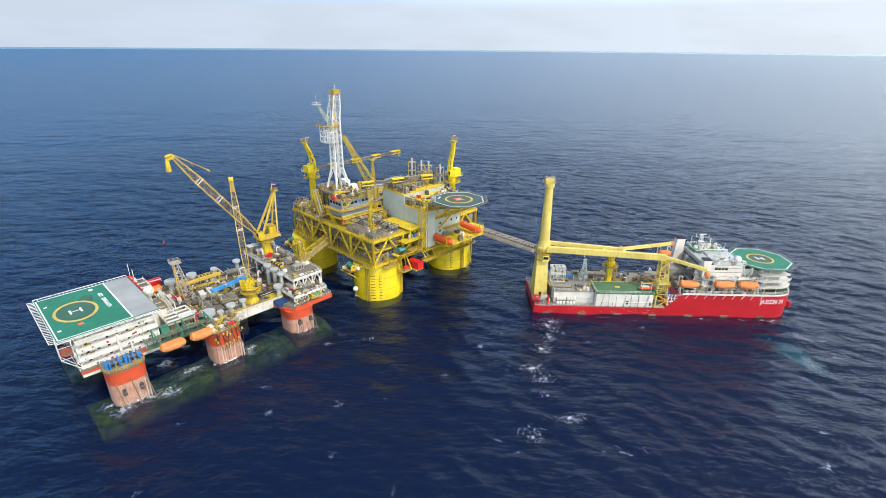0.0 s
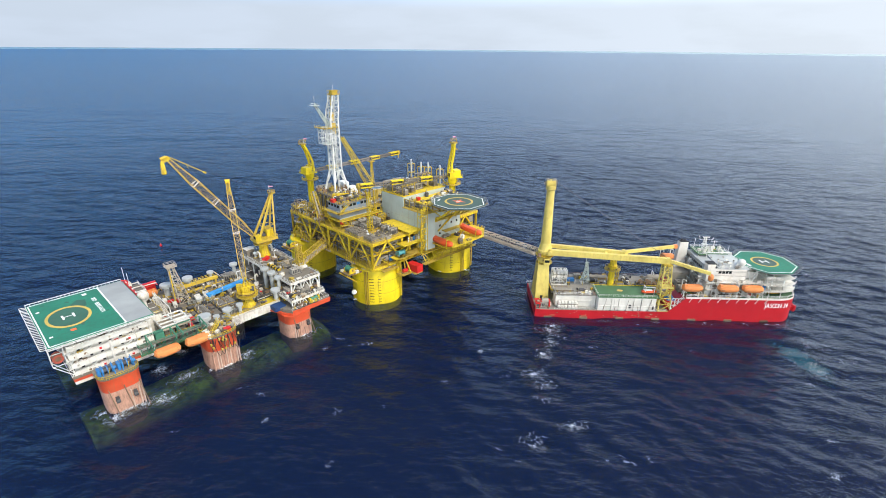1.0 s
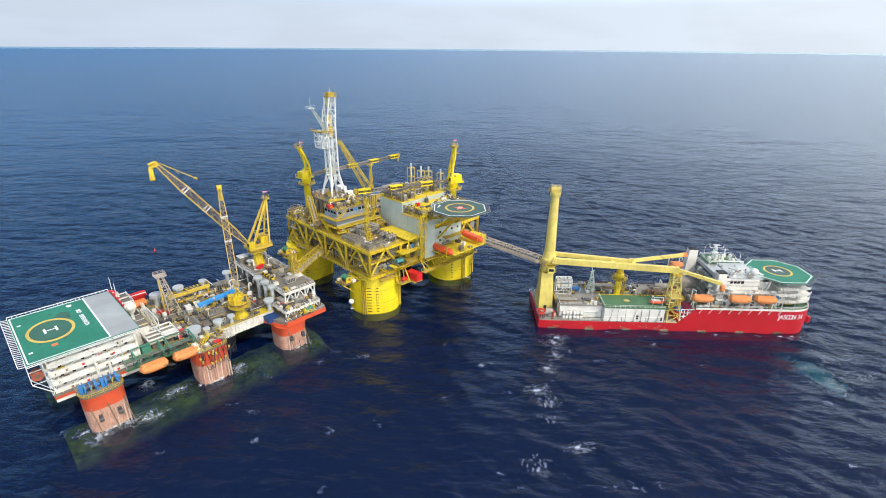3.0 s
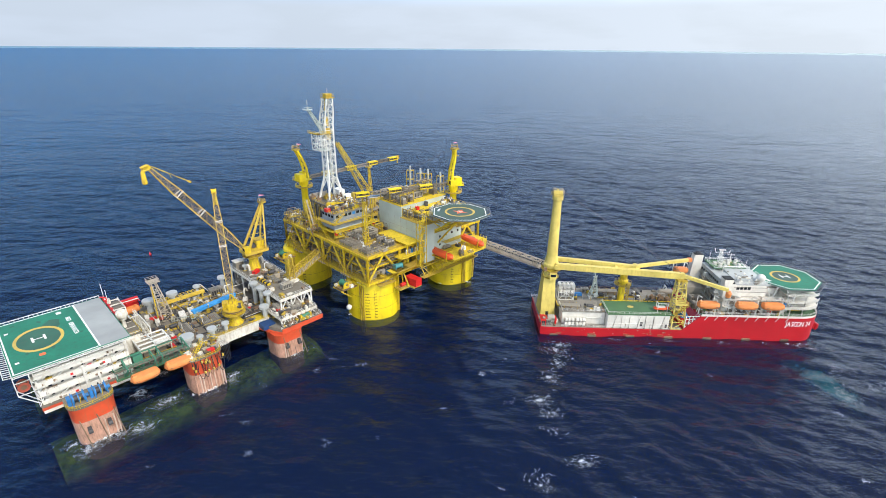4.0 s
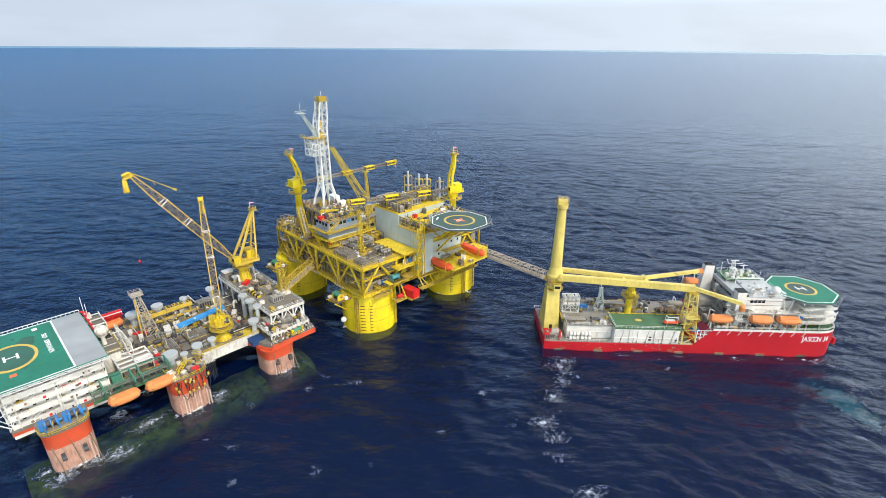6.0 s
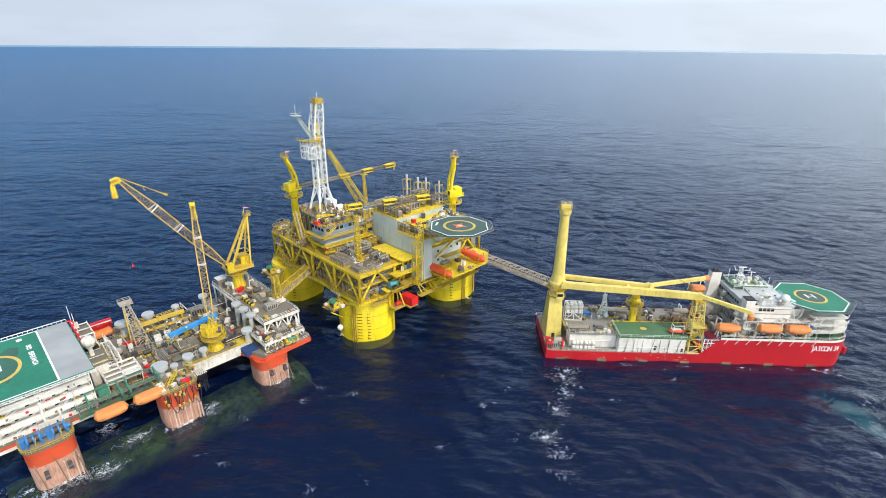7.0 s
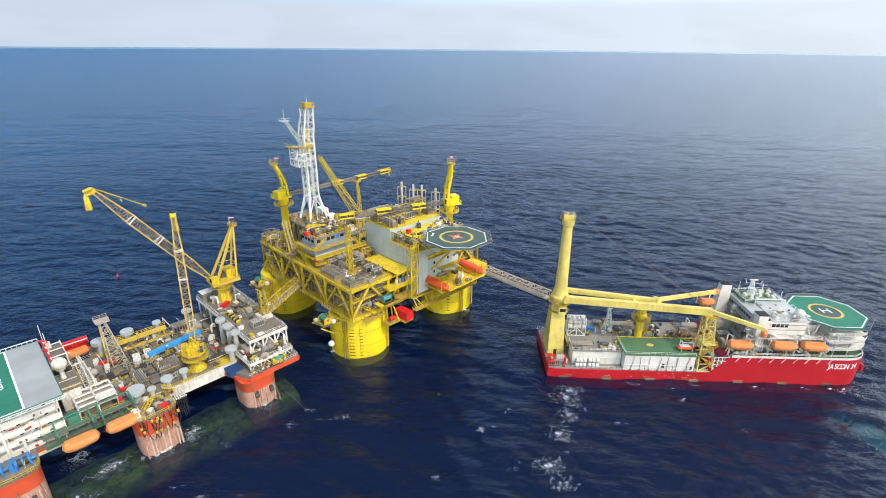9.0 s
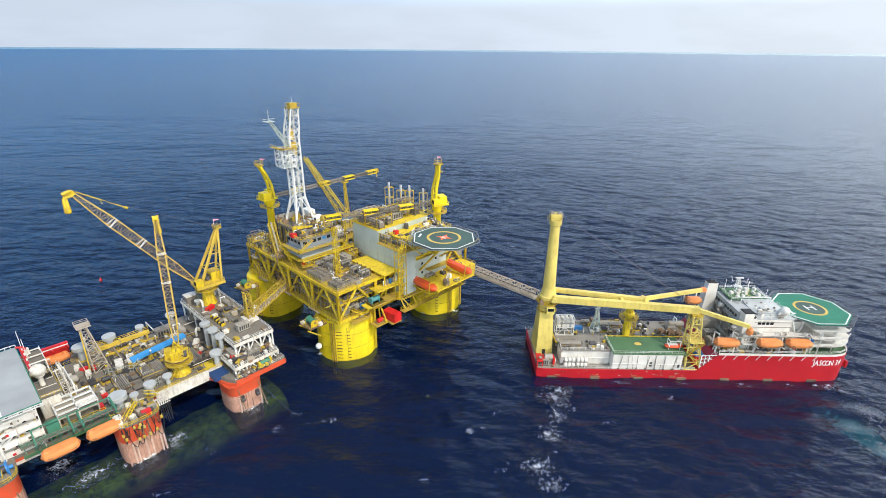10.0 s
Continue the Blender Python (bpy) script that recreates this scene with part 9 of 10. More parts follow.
def build_ship_houses():
    h = thing("deck_house", SHIP, "white side deck house with a green roof deck", "deck house")
    part("wall", Geo().box(28.6, -13.2, 3.95, 54.0, -2.0, 10.3), SHIP_WHITE, h)
    part("roof", Geo().slab(rect(28.4, -13.4, 55.5, -1.8), 10.3, 10.6), GREEN_DECK, h, "worn green roof deck")
    part("roof_spot", Geo().slab(gon(24, 1.0, (39.6, -6.6), sx=1.35), 10.6, 10.63), LINE_YELLOW, h, "yellow spot")
    part("railing", Geo().railing([(28.6, -2), (28.6, -13.2), (54, -13.2)], 10.6), WHITE_STEEL, h)
    g = Geo()
    for x in (31.5, 35.7, 41.3, 44.3, 47.8, 52):
        g.box(x, -13.34, 3.95, x + 0.25, -13.2, 10.2)
    part("wall_rib", g, SHIP_WHITE, h)
    part("door", Geo().box(42.2, -13.27, 5.0, 43.2, -13.2, 7.0).box(52.6, -13.27, 4.6, 53.4, -13.2, 6.4), DARK, h)
    a = thing("deck_house", SHIP, "white aft deck house with gear on its grey roof", "deck house")
    part("wall", Geo().box(10.2, -10.2, 3.95, 28.2, -4.0, 9.6), SHIP_WHITE, a)
    part("roof", Geo().slab(rect(9.8, -10.6, 28.3, -3.6), 9.6, 9.9), GREY_DECK, a)
    part("railing", Geo().railing([(28, -10.4), (10, -10.4), (10, -3.8)], 9.9), WHITE_STEEL, a)
    part("rib", Geo().box(14, -10.3, 4, 14.3, -10.2, 9.6).box(19, -10.3, 4, 19.3, -10.2, 9.6).box(24, -10.3, 4, 24.3, -10.2, 9.6).box(26.5, -10.3, 4, 26.8, -10.2, 9.6), SHIP_WHITE, a)
    f = thing("raised_deck", SHIP, "grey raised deck with a yellow edge", "deck")
    part("deck", Geo().slab(rect(9.5, -3.6, 28.2, 13.4), 7.0, 8.8).slab(rect(28.2, -1.7, 64, 13.4), 7.0, 8.8), GREY_DECK, f)
    part("edge", Geo().box(9.3, -3.7, 8.4, 28.2, -3.5, 9.1).box(28.2, -1.8, 10.7, 62, -1.6, 11.0).box(9.3, -3.7, 8.4, 9.5, 13.4, 9.1), YELLOW, f)
    part("side", Geo().box(9.6, 13.0, 3.95, 64, 13.4, 7.0), SHIP_WHITE, f)
    part("railing", Geo().railing([(9.6, 13.2), (63, 13.2)], 8.8), BROWN, f)


def gas_rack():
    t = thing("cylinder_rack", at(SHIP, 13.8, 3.0, 8.8), "stacked rack of white gas cylinders in a steel frame", "rack")
    g = Geo()
    for x in (-3.4, 0, 3.4):
        for y in (-1.6, 1.6):
            g.bar((x, y, 0), (x, y, 7.4), 0.25)
    for z in (0.2, 3.6, 7.4):
        for y in (-1.6, 1.6):
            g.bar((-3.4, y, z), (3.4, y, z), 0.25)
        g.bar((-3.4, -1.6, z), (-3.4, 1.6, z), 0.2).bar((3.4, -1.6, z), (3.4, 1.6, z), 0.2)
    g.bar((-3.4, -1.6, 0.2), (0, -1.6, 3.6), 0.2).bar((3.4, -1.6, 0.2), (0, -1.6, 3.6), 0.2)
    part("frame", g, WHITE_STEEL, t)
    for z in (4.6, 6.4):
        for k in range(4):
            part("cylinder", Geo().tube((-2.5 + k * 1.7, -1.8, z), (-2.5 + k * 1.7, 1.8, z), 0.72, 12), SHIP_WHITE, t)


build_ship_houses()
gas_rack()
for k in range(2):
    for z in (0, 2.0):
        t = thing("white_tank", at(SHIP, 13.0 + 4.6 * k, -12.0, 3.95 + z), "short white horizontal tanks along the rail", "tank", "tanks along the rail")
        for j in range(3):
            part("tank", Geo().loft([[(x, -0.1 + r * math.cos(a), 0.95 + r * math.sin(a)) for a in [i * math.pi / 6 for i in range(12)]] for x, r in ((-2 + 1.4 * j, 0.5), (-1.8 + 1.4 * j, 0.85), (-0.95 + 1.4 * j, 0.85), (-0.75 + 1.4 * j, 0.5))]), SHIP_WHITE, t)
        part("cradle", Geo().box(-2.1, -0.6, 0, 2.2, 0.6, 0.3), GREY, t)
d = thing("lattice_mast", SHIP, "pale grey pyramid mast on the raised deck", "mast")
part("mast", Geo().lattice((27.4, 6.0, 8.8), (27.0, 6.0, 18.6), 2.9, 0.6, 6, 0.11, 0.17).bar((24.6, 6.0, 8.8), (26.9, 6.0, 17.0), 0.28), PALE_GREY, d)
part("arm", Geo().bar((27, 6, 18.6), (26.4, 6, 21.0), 0.3).bar((26.0, 6, 18.4), (28.0, 6, 18.8), 0.3), PALE_GREY, d)
for x, y, z, k, a, s in ((14, -7, 9.9, "rack", 0, 0.8), (23, -7.4, 9.9, "pump", 0, 1), (20, 6, 8.8, "blue", 0, 0.6), (31, 5, 8.8, "pump", 0, 1.0), (44, 6, 8.8, "pump", 0, 0.7), (47.5, 8, 8.8, "pump", 90, 0.8), (52, 4, 8.8, "rack", 90, 0.5), (56.5, 4, 8.8, "genset", 0, 1),
                       (60, 8, 8.8, "tank", 0, 1), (34, 9, 8.8, "rack", 0, 0.9), (24, 10, 8.8, "cabinet", 0, 0.6), (41, 10, 8.8, "pump", 0, 1), (3.4, -10.8, 3.95, "cabinet", 0, 0.8), (7.2, -9.4, 3.95, "white", 0, 0.5), (6, 9.4, 3.95, "cabinet", 0, 0.9),
                       (62.6, -7.0, 3.95, "red", 0, 0.9), (63, -3, 3.95, "cabinet", 90, 1)):
    place(k, SHIP, x, y, z, a, s)
for x, y, r in ((55.0, 1.6, 1.5), (52.2, 2.6, 1.2), (58.4, 1.0, 1.1)):
    t = thing("hose_reel", at(SHIP, x, y, 8.8, 20), "rusty brown hose reel on a dark stand", "reel", "reels on the raised deck")
    part("reel", Geo().tube((0, -0.7, r + 0.5), (0, 0.7, r + 0.5), r * 0.6, 14).tube((0, -0.85, r + 0.5), (0, -0.7, r + 0.5), r, 16).tube((0, 0.7, r + 0.5), (0, 0.85, r + 0.5), r, 16), BROWN, t)
    part("stand", Geo().bar((-r, -1.0, 0), (0, -1.0, r + 0.5), 0.2).bar((r, -1.0, 0), (0, -1.0, r + 0.5), 0.2).bar((-r, 1.0, 0), (0, 1.0, r + 0.5), 0.2).bar((r, 1.0, 0), (0, 1.0, r + 0.5), 0.2), DARK, t)
w = thing("deck_winch", at(SHIP, 5.6, -10.0, 3.95), "grey mooring winch on a red frame", "winch")
part("drum", Geo().tube((-1.4, 0, 2.6), (1.4, 0, 2.6), 1.2, 14), GREY, w)
part("frame", Geo().box(-2.2, -1.4, 0, -1.6, 1.4, 2.9).box(1.6, -1.4, 0, 2.2, 1.4, 2.9).box(-4.6, -2.8, 2.2, -2.4, 2.2, 2.6).bar((-4.4, -2.6, 0), (-4.4, -2.6, 2.2), 0.3).bar((-2.6, -2.6, 0), (-2.6, -2.6, 2.2), 0.3), RED_BOX, w)
for x in (31, 43, 47, 50):
    t = thing("mushroom_vent", at(SHIP, x + 1.5, -0.9, 8.8), "dark mushroom ventilator on the raised deck", "vent", "deck vents")
    part("stem", Geo().turned([(0.5, 0), (0.5, 1.8)], 10), DARK, t)
    part("cap", Geo().turned([(0.9, 1.7), (0.95, 2.0), (0.5, 2.4)], 12), DARK, t)
rb = thing("rescue_boat", at(SHIP, 51.6, -9.4, 10.6, 0), "small orange and white rescue boat on a cradle", "boat")
part("hull", Geo().loft([[(x, w_ * math.cos(a), 1.2 + h_ * math.sin(a)) for a in [k * math.pi / 6 for k in range(12)]] for x, w_, h_ in ((-3.2, 0.7, 0.4), (-2.4, 1.2, 0.75), (1.2, 1.25, 0.75), (2.6, 0.8, 0.7), (3.4, 0.15, 0.3))]), BOAT_RED, rb)
part("seat_well", Geo().box(-2.4, -0.7, 1.6, 1.2, 0.7, 2.05), SHIP_WHITE, rb)
part("frame", Geo().bar((-2, -1, 0), (-2, -1, 3.8), 0.2).bar((2, -1, 0), (2, -1, 3.8), 0.2).bar((-2, -1, 3.8), (2, -1, 3.8), 0.2).bar((-2, 1, 0), (-2, 1, 3.8), 0.2).bar((-2, -1, 3.8), (-2, 1, 3.8), 0.2), WHITE_STEEL, rb)


def build_superstructure():
    t = thing("superstructure", SHIP, "white stepped superstructure with bridge, funnel and galleries", "superstructure")
    part("base_house", Geo().box(76.0, -9.6, 10.7, 102, 12.0, 17.4), SHIP_WHITE, t)
    part("aft_house", Geo().box(66.0, 2.0, 10.7, 76.0, 12.4, 16.2), GREY, t, "grey lower casing behind the boats")
    # grey tank paint on a white house: the aft face's shade is painted in
    part("upper_house", Geo().prism([(75.6, -6.0, 17.4), (95, -6.0, 17.4), (95, 11.6, 17.4), (75.6, 11.6, 17.4)], [(75.0, -6.0, 24.2), (93, -6.0, 24.2), (93, 11.6, 24.2), (75.0, 11.6, 24.2)]), TANK_GREY, t)
    part("bridge", Geo().box(78.6, -9.2, 17.4, 92.6, -6.0, 23.2), SHIP_WHITE, t, "white bridge front")
    part("bridge_tower", Geo().prism([(75.4, -9.4, 17.4), (79.0, -9.4, 17.4), (79.0, -4.4, 17.4), (75.4, -4.4, 17.4)], [(75.3, -9.0, 25.4), (78.7, -9.0, 25.4), (78.7, -5.6, 25.4), (75.3, -5.6, 25.4)]), SHIP_WHITE, t)
    part("tower_cap", Geo().box(75.25, -9.05, 25.4, 78.75, -5.55, 25.75), BLACK, t, "black cap band")
    part("sloping_roof", Geo().prism([(80.4, -9.2, 23.2), (94.0, -9.2, 23.2), (94.0, 3.0, 23.2), (80.4, 3.0, 23.2)], [(80.4, -9.2, 23.35), (93.4, -9.2, 23.35), (91.0, 3.0, 25.2), (80.4, 3.0, 25.2)]), TANK_GREY, t, "pale sloping bridge roof")
    for k in range(9):
        for z in (18.6, 21.6):
            part("aft_window", Geo().box(75.24 if z < 20 else 75.0, -4.4 + 1.75 * k, z, 75.6, -3.5 + 1.75 * k, z + 1.0), GLASS, t)
    for k in range(4):
        part("bridge_window", Geo().box(80.4 + 1.5 * k, -9.27, 21.2, 81.6 + 1.5 * k, -9.2, 22.5), GLASS, t)
    for k in range(6):
        part("porthole", Geo().box(79 + 3.6 * k, -9.66, 13.6, 79.8 + 3.6 * k, -9.6, 14.5), GLASS, t)
    # long flights of grey ladders up the aft face
    for k, (y0, y1, z0, z1) in enumerate(((-8.6, -2.0, 10.8, 14.4), (-2.0, 4.6, 14.4, 18.0), (4.6, 10.0, 18.0, 21.6), (-8.0, 4.0, 14.2, 20.8))):
        part("ladder", Geo().stairs((74.2 - 1.3 * (k == 3), y0, z0), (74.2 - 1.3 * (k == 3), y1, z1), 1.1, 12), GREY, t)
    for z, x0, y0 in ((14.0, 72.0, -9.4), (17.4, 73.2, -8.6), (20.8, 73.6, -7.0)):
        d = part("aft_gallery", Geo().slab(rect(x0, y0, 76.0, 12.2), z - 0.2, z), GREY, t)
        part("railing", Geo().railing([(76, y0 + 0.1), (x0 + 0.1, y0 + 0.1), (x0 + 0.1, 12.1)], z), PALE_GREY, d)
        for y in (y0 + 0.3, 1.0):
            part("gallery_post", Geo().bar((x0 + 0.3, y, z - 3.4), (x0 + 0.3, y, z), 0.25), PALE_GREY, d)
    top = part("top_deck", Geo().slab(rect(76.4, 3.0, 90.5, 12.4), 24.9, 25.2), GREEN_DECK, t, "green top deck with a yellow mark")
    part("deck_mark", Geo().ring((86.5, 7.0), 1.9, 2.3, 25.2, 25.23, 24), LINE_YELLOW, top)
    part("railing", Geo().railing(rect(76.5, 3.1, 90.4, 12.3), 25.2, closed=True), WHITE_STEEL, top)
    for x in (76.8, 83.5, 90.0):
        part("deck_prop", Geo().bar((x, 3.4, 24.2), (x, 3.4, 24.9), 0.3), WHITE_STEEL, top)
    part("awning_frame", Geo().bar((79, 1.0, 24), (79, 1.0, 27.0), 0.25).bar((90, 1.0, 24), (90, 1.0, 27.0), 0.25).bar((79, 1.0, 27.0), (90, 1.0, 27.0), 0.25).bar((79, 1, 27), (76.6, 3.2, 25.2), 0.2).bar((90, 1, 27), (90, 3.2, 25.2), 0.2), WHITE_STEEL, t)
    part("funnel", Geo().prism([(69.4, 8.8, 16.2), (74.0, 8.8, 16.2), (74.0, 12.2, 16.2), (69.4, 12.2, 16.2)], [(70.2, 9.2, 28.6), (74.0, 9.2, 28.6), (74.0, 12.0, 28.6), (70.2, 12.0, 28.6)]), SHIP_WHITE, t, "white funnel")
    part("funnel_top", Geo().box(70.3, 9.3, 28.6, 73.9, 11.9, 29.0).tube((71.2, 10.6, 29), (71.2, 10.6, 29.9), 0.4, 8).tube((72.8, 10.6, 29), (72.8, 10.6, 29.7), 0.35, 8), BLACK, t, "sooty black funnel top")
    m = part("radar_mast", Geo().lattice((81, 8, 25.2), (80.6, 8, 31.8), 1.8, 0.7, 6, 0.05, 0.09).bar((78.2, 8, 30.4), (84.4, 8, 30.4), 0.14).bar((78.4, 8, 30.4), (77.6, 8, 32.4), 0.12).bar((83.8, 8, 30.4), (84.4, 8, 31.6), 0.1).box(79.6, 7.1, 28.2, 82.2, 9.0, 28.3), WHITE_STEEL, t)
    part("radar_bar", Geo().box(79.4, 7.8, 31.6, 82.4, 8.2, 31.9), SHIP_WHITE, m)
    part("signal_mast", Geo().bar((86, 9.5, 25.2), (86, 9.5, 29.5), 0.2).bar((84.4, 9.5, 28.9), (87.6, 9.5, 28.9), 0.15), WHITE_STEEL, t)
    for x, y, z, h in ((77.2, 10, 25.2, 5.0), (90, 4, 25.2, 4.0), (91, -8, 23.4, 3.0)):
        part("antenna", Geo().tube((x, y, z), (x, y, z + h), 0.06, 4), WHITE_STEEL, t)
    for x, y in ((82.5, -7.6), (88, -7.6), (91.5, -4), (84, -3)):
        part("roof_box", Geo().box(x, y, 23.4, x + 0.9, y + 0.8, 24.3), SHIP_WHITE, t)
    part("bridge_roof_rail", Geo().railing([(80.4, -9.0), (93.8, -9.0), (93.8, 2.6)], 23.35), WHITE_STEEL, t)
    for z, x1, y0 in ((14.0, 106, -11.2), (17.4, 104, -10.6)):
        d = part("side_gallery", Geo().slab(rect(76.0, y0, x1, -9.6), z - 0.2, z).slab(rect(102, -9.6, x1, 11), z - 0.2, z), SHIP_WHITE, t)
        part("railing", Geo().railing([(76.0, y0 + 0.1), (x1 - 0.1, y0 + 0.1), (x1 - 0.1, 10.8)], z), WHITE_STEEL, d)
        for x in (80, 87, 94, 101):
            part("gallery_post", Geo().bar((x, y0 + 0.2, z - 3.3), (x, y0 + 0.2, z), 0.22), WHITE_STEEL, d)
    part("fore_house", Geo().box(95, -5.5, 17.4, 100, 9, 20.4), SHIP_WHITE, t)
        # small gear, bands and stains that break up the white fronts
    sd = random.Random(29)
    for k in range(3):
        z = 19.0 + 2.0 * k
        part("wall_band", Geo().box(75.4 + 0.1 * k, 11.5, z, 94 - 0.3 * k, 11.7, z + 0.16).box(79.2, -9.36, z - 0.9, 92.6, -9.2, z - 0.76), GREY, t)
    for k in range(34):
        x, y = sd.uniform(80, 92), sd.uniform(-8.6, 2.4)
        w, h = sd.uniform(0.2, 0.7), sd.uniform(0.3, 1.3)
        part("roof_fitting", Geo().box(x - w, y - w * 0.7, 23.2, x + w, y + w * 0.7, 24.0 + h), sd.choice([SHIP_WHITE, GREY, TANK_GREY, DRAB, SHIP_WHITE]), t)
    for k in range(40):
        x, z = sd.uniform(76.4, 101), sd.choice([11.0, 11.0, 14.2, 14.2, 17.6])
        w, h = sd.uniform(0.25, 0.8), sd.uniform(0.6, 2.2)
        part("gallery_gear", Geo().box(x - w, -10.6, z, x + w, -9.7, z + h), sd.choice([GREY, SHIP_WHITE, DRAB, RED_BOX if k % 6 == 0 else TANK_GREY, DARK, BLUE if k % 9 == 0 else GREY]), t)
    for k in range(22):
        y, z = sd.uniform(-8, 11), sd.choice([11.0, 14.2, 17.6, 21.0])
        h = sd.uniform(0.8, 2.4)
        part("casing_gear", Geo().box(73.0, y - 0.5, z, 74.6, y + 0.5, z + h).tube((73.4, y, z + h), (73.4, y, z + h + 0.9), 0.16, 6), sd.choice([GREY, DRAB, TANK_GREY, DARK, SHIP_WHITE]), t)
    for k in range(9):
        x = 78 + 2.6 * k
        part("vertical_pipe", Geo().tube((x, -9.75, 10.8), (x, -9.75, 17.2), 0.1, 5), sd.choice([GREY, SHIP_WHITE, TANK_GREY]), t)
    part("searchlight", Geo().ball((79.0, -8.9, 24.0), 0.5, 10, 8), DARK, t)
    r = thing("radome", at(SHIP, 91.0, -6.4, 21.0), "white satellite dome beside the helideck", "radome")
    part("dome", Geo().ball((0, 0, 4.4), 1.7, 22, 14), SHIP_WHITE, r)
    part("post", Geo().turned([(0.9, -1.0), (0.8, 2.9)], 10), SHIP_WHITE, r)


build_superstructure()
hs = build_helideck(SHIP, (105.2, 0.2), 23.2, 13.2, radians(22.5), GREEN_PAD, "green octagonal ship helideck with a white H in a yellow ring", 0, ((radians(200), 3, 0.8),), (0.36, 0.425), 0.36)
g = Geo()
for k in range(8):
    a = radians(22.5 + 45 * k)
    g.bar((0, 0, -1.0), (11.5 * math.cos(a), 11.5 * math.sin(a), -0.8), 0.5)
    g.bar((9 * math.cos(a), 9 * math.sin(a), -0.9), (9 * math.cos(a + math.pi / 4), 9 * math.sin(a + math.pi / 4), -0.9), 0.4)
part("underframe", g, SHIP_WHITE, hs)
for x, y in ((-8, -8), (-8, 8), (0, -9), (0, 9), (6, -6), (6, 6)):
    part("strut", Geo().bar((x * 0.9, y, -1), (x - 1.5, y * 0.95, -12.5), 0.5).bar((x * 0.9, y, -12.4), (x * 0.9 - 4, y, -1), 0.3), WHITE_STEEL, hs)
for z, x1 in ((14.2, 110.5), (17.2, 109), (20.2, 107)):
    t = thing("bow_gallery", SHIP, "white open gallery decks under the helideck", "deck")
    o = [(x, y) for x, y in deck_outline(100, x1 + 6, 9.6, 1.2, 10)]
    part("deck", Geo().slab(o, z - 0.15, z), SHIP_WHITE, t)
    for side in (o[:11], o[11:]):
        part("railing", Geo().railing(side, z, 1.1, 2.5, 0.08), WHITE_STEEL, t)
    part("post", Geo().bar((103, -11.6, 10.7), (103, -11.6, z), 0.3).bar((109, -10.4, 10.7), (109, -10.4, z), 0.3).bar((103, 11.6, 10.7), (103, 11.6, z), 0.3).bar((109, 10.4, 10.7), (109, 10.4, z), 0.3), WHITE_STEEL, t)
for x in (68.6, 84.0, 94.6):
    lifeboat(SHIP @ pose(x, -12.8, 14.0, 0, 0, 0) @ Matrix.Scale(1.08, 4), BOAT_ORANGE, "orange enclosed lifeboat in white davits above the rail", 8.6, True)
lifeboat(SHIP @ pose(64.5, 7.5, 20.4, 0, 0, 0), BOAT_ORANGE, "orange rescue craft beside the funnel", 6.5, True)
for x, y, k, a, sc in ((66.5, -6, "genset", 90, 0.9), (70, -5, "red", 0, 0.6), (69, -1, "cabinet", 0, 0.9), (108, -6, "pump", 0, 1), (110, 3, "pump", 90, 1), (72.5, -9, "pump", 0, 0.8)):
    place(k, SHIP, x, y, 10.7, a, sc)
tb = thing("tarpaulin_stack", at(SHIP, 61.5, -9.0, 3.95), "blue tarpaulin over a red crate", "crate")
part("crate", Geo().box(-1.6, -1.6, 0, 1.6, 1.6, 4.2), RED_BOX, tb)
part("cover", Geo().prism([(-1.8, -1.8, 4.2), (1.8, -1.8, 4.2), (1.8, 1.8, 4.2), (-1.8, 1.8, 4.2)], [(-1.0, -1.2, 5.6), (0.8, -1.0, 5.2), (1.2, 1.0, 5.8), (-0.8, 1.2, 5.4)]), BLUE, tb)


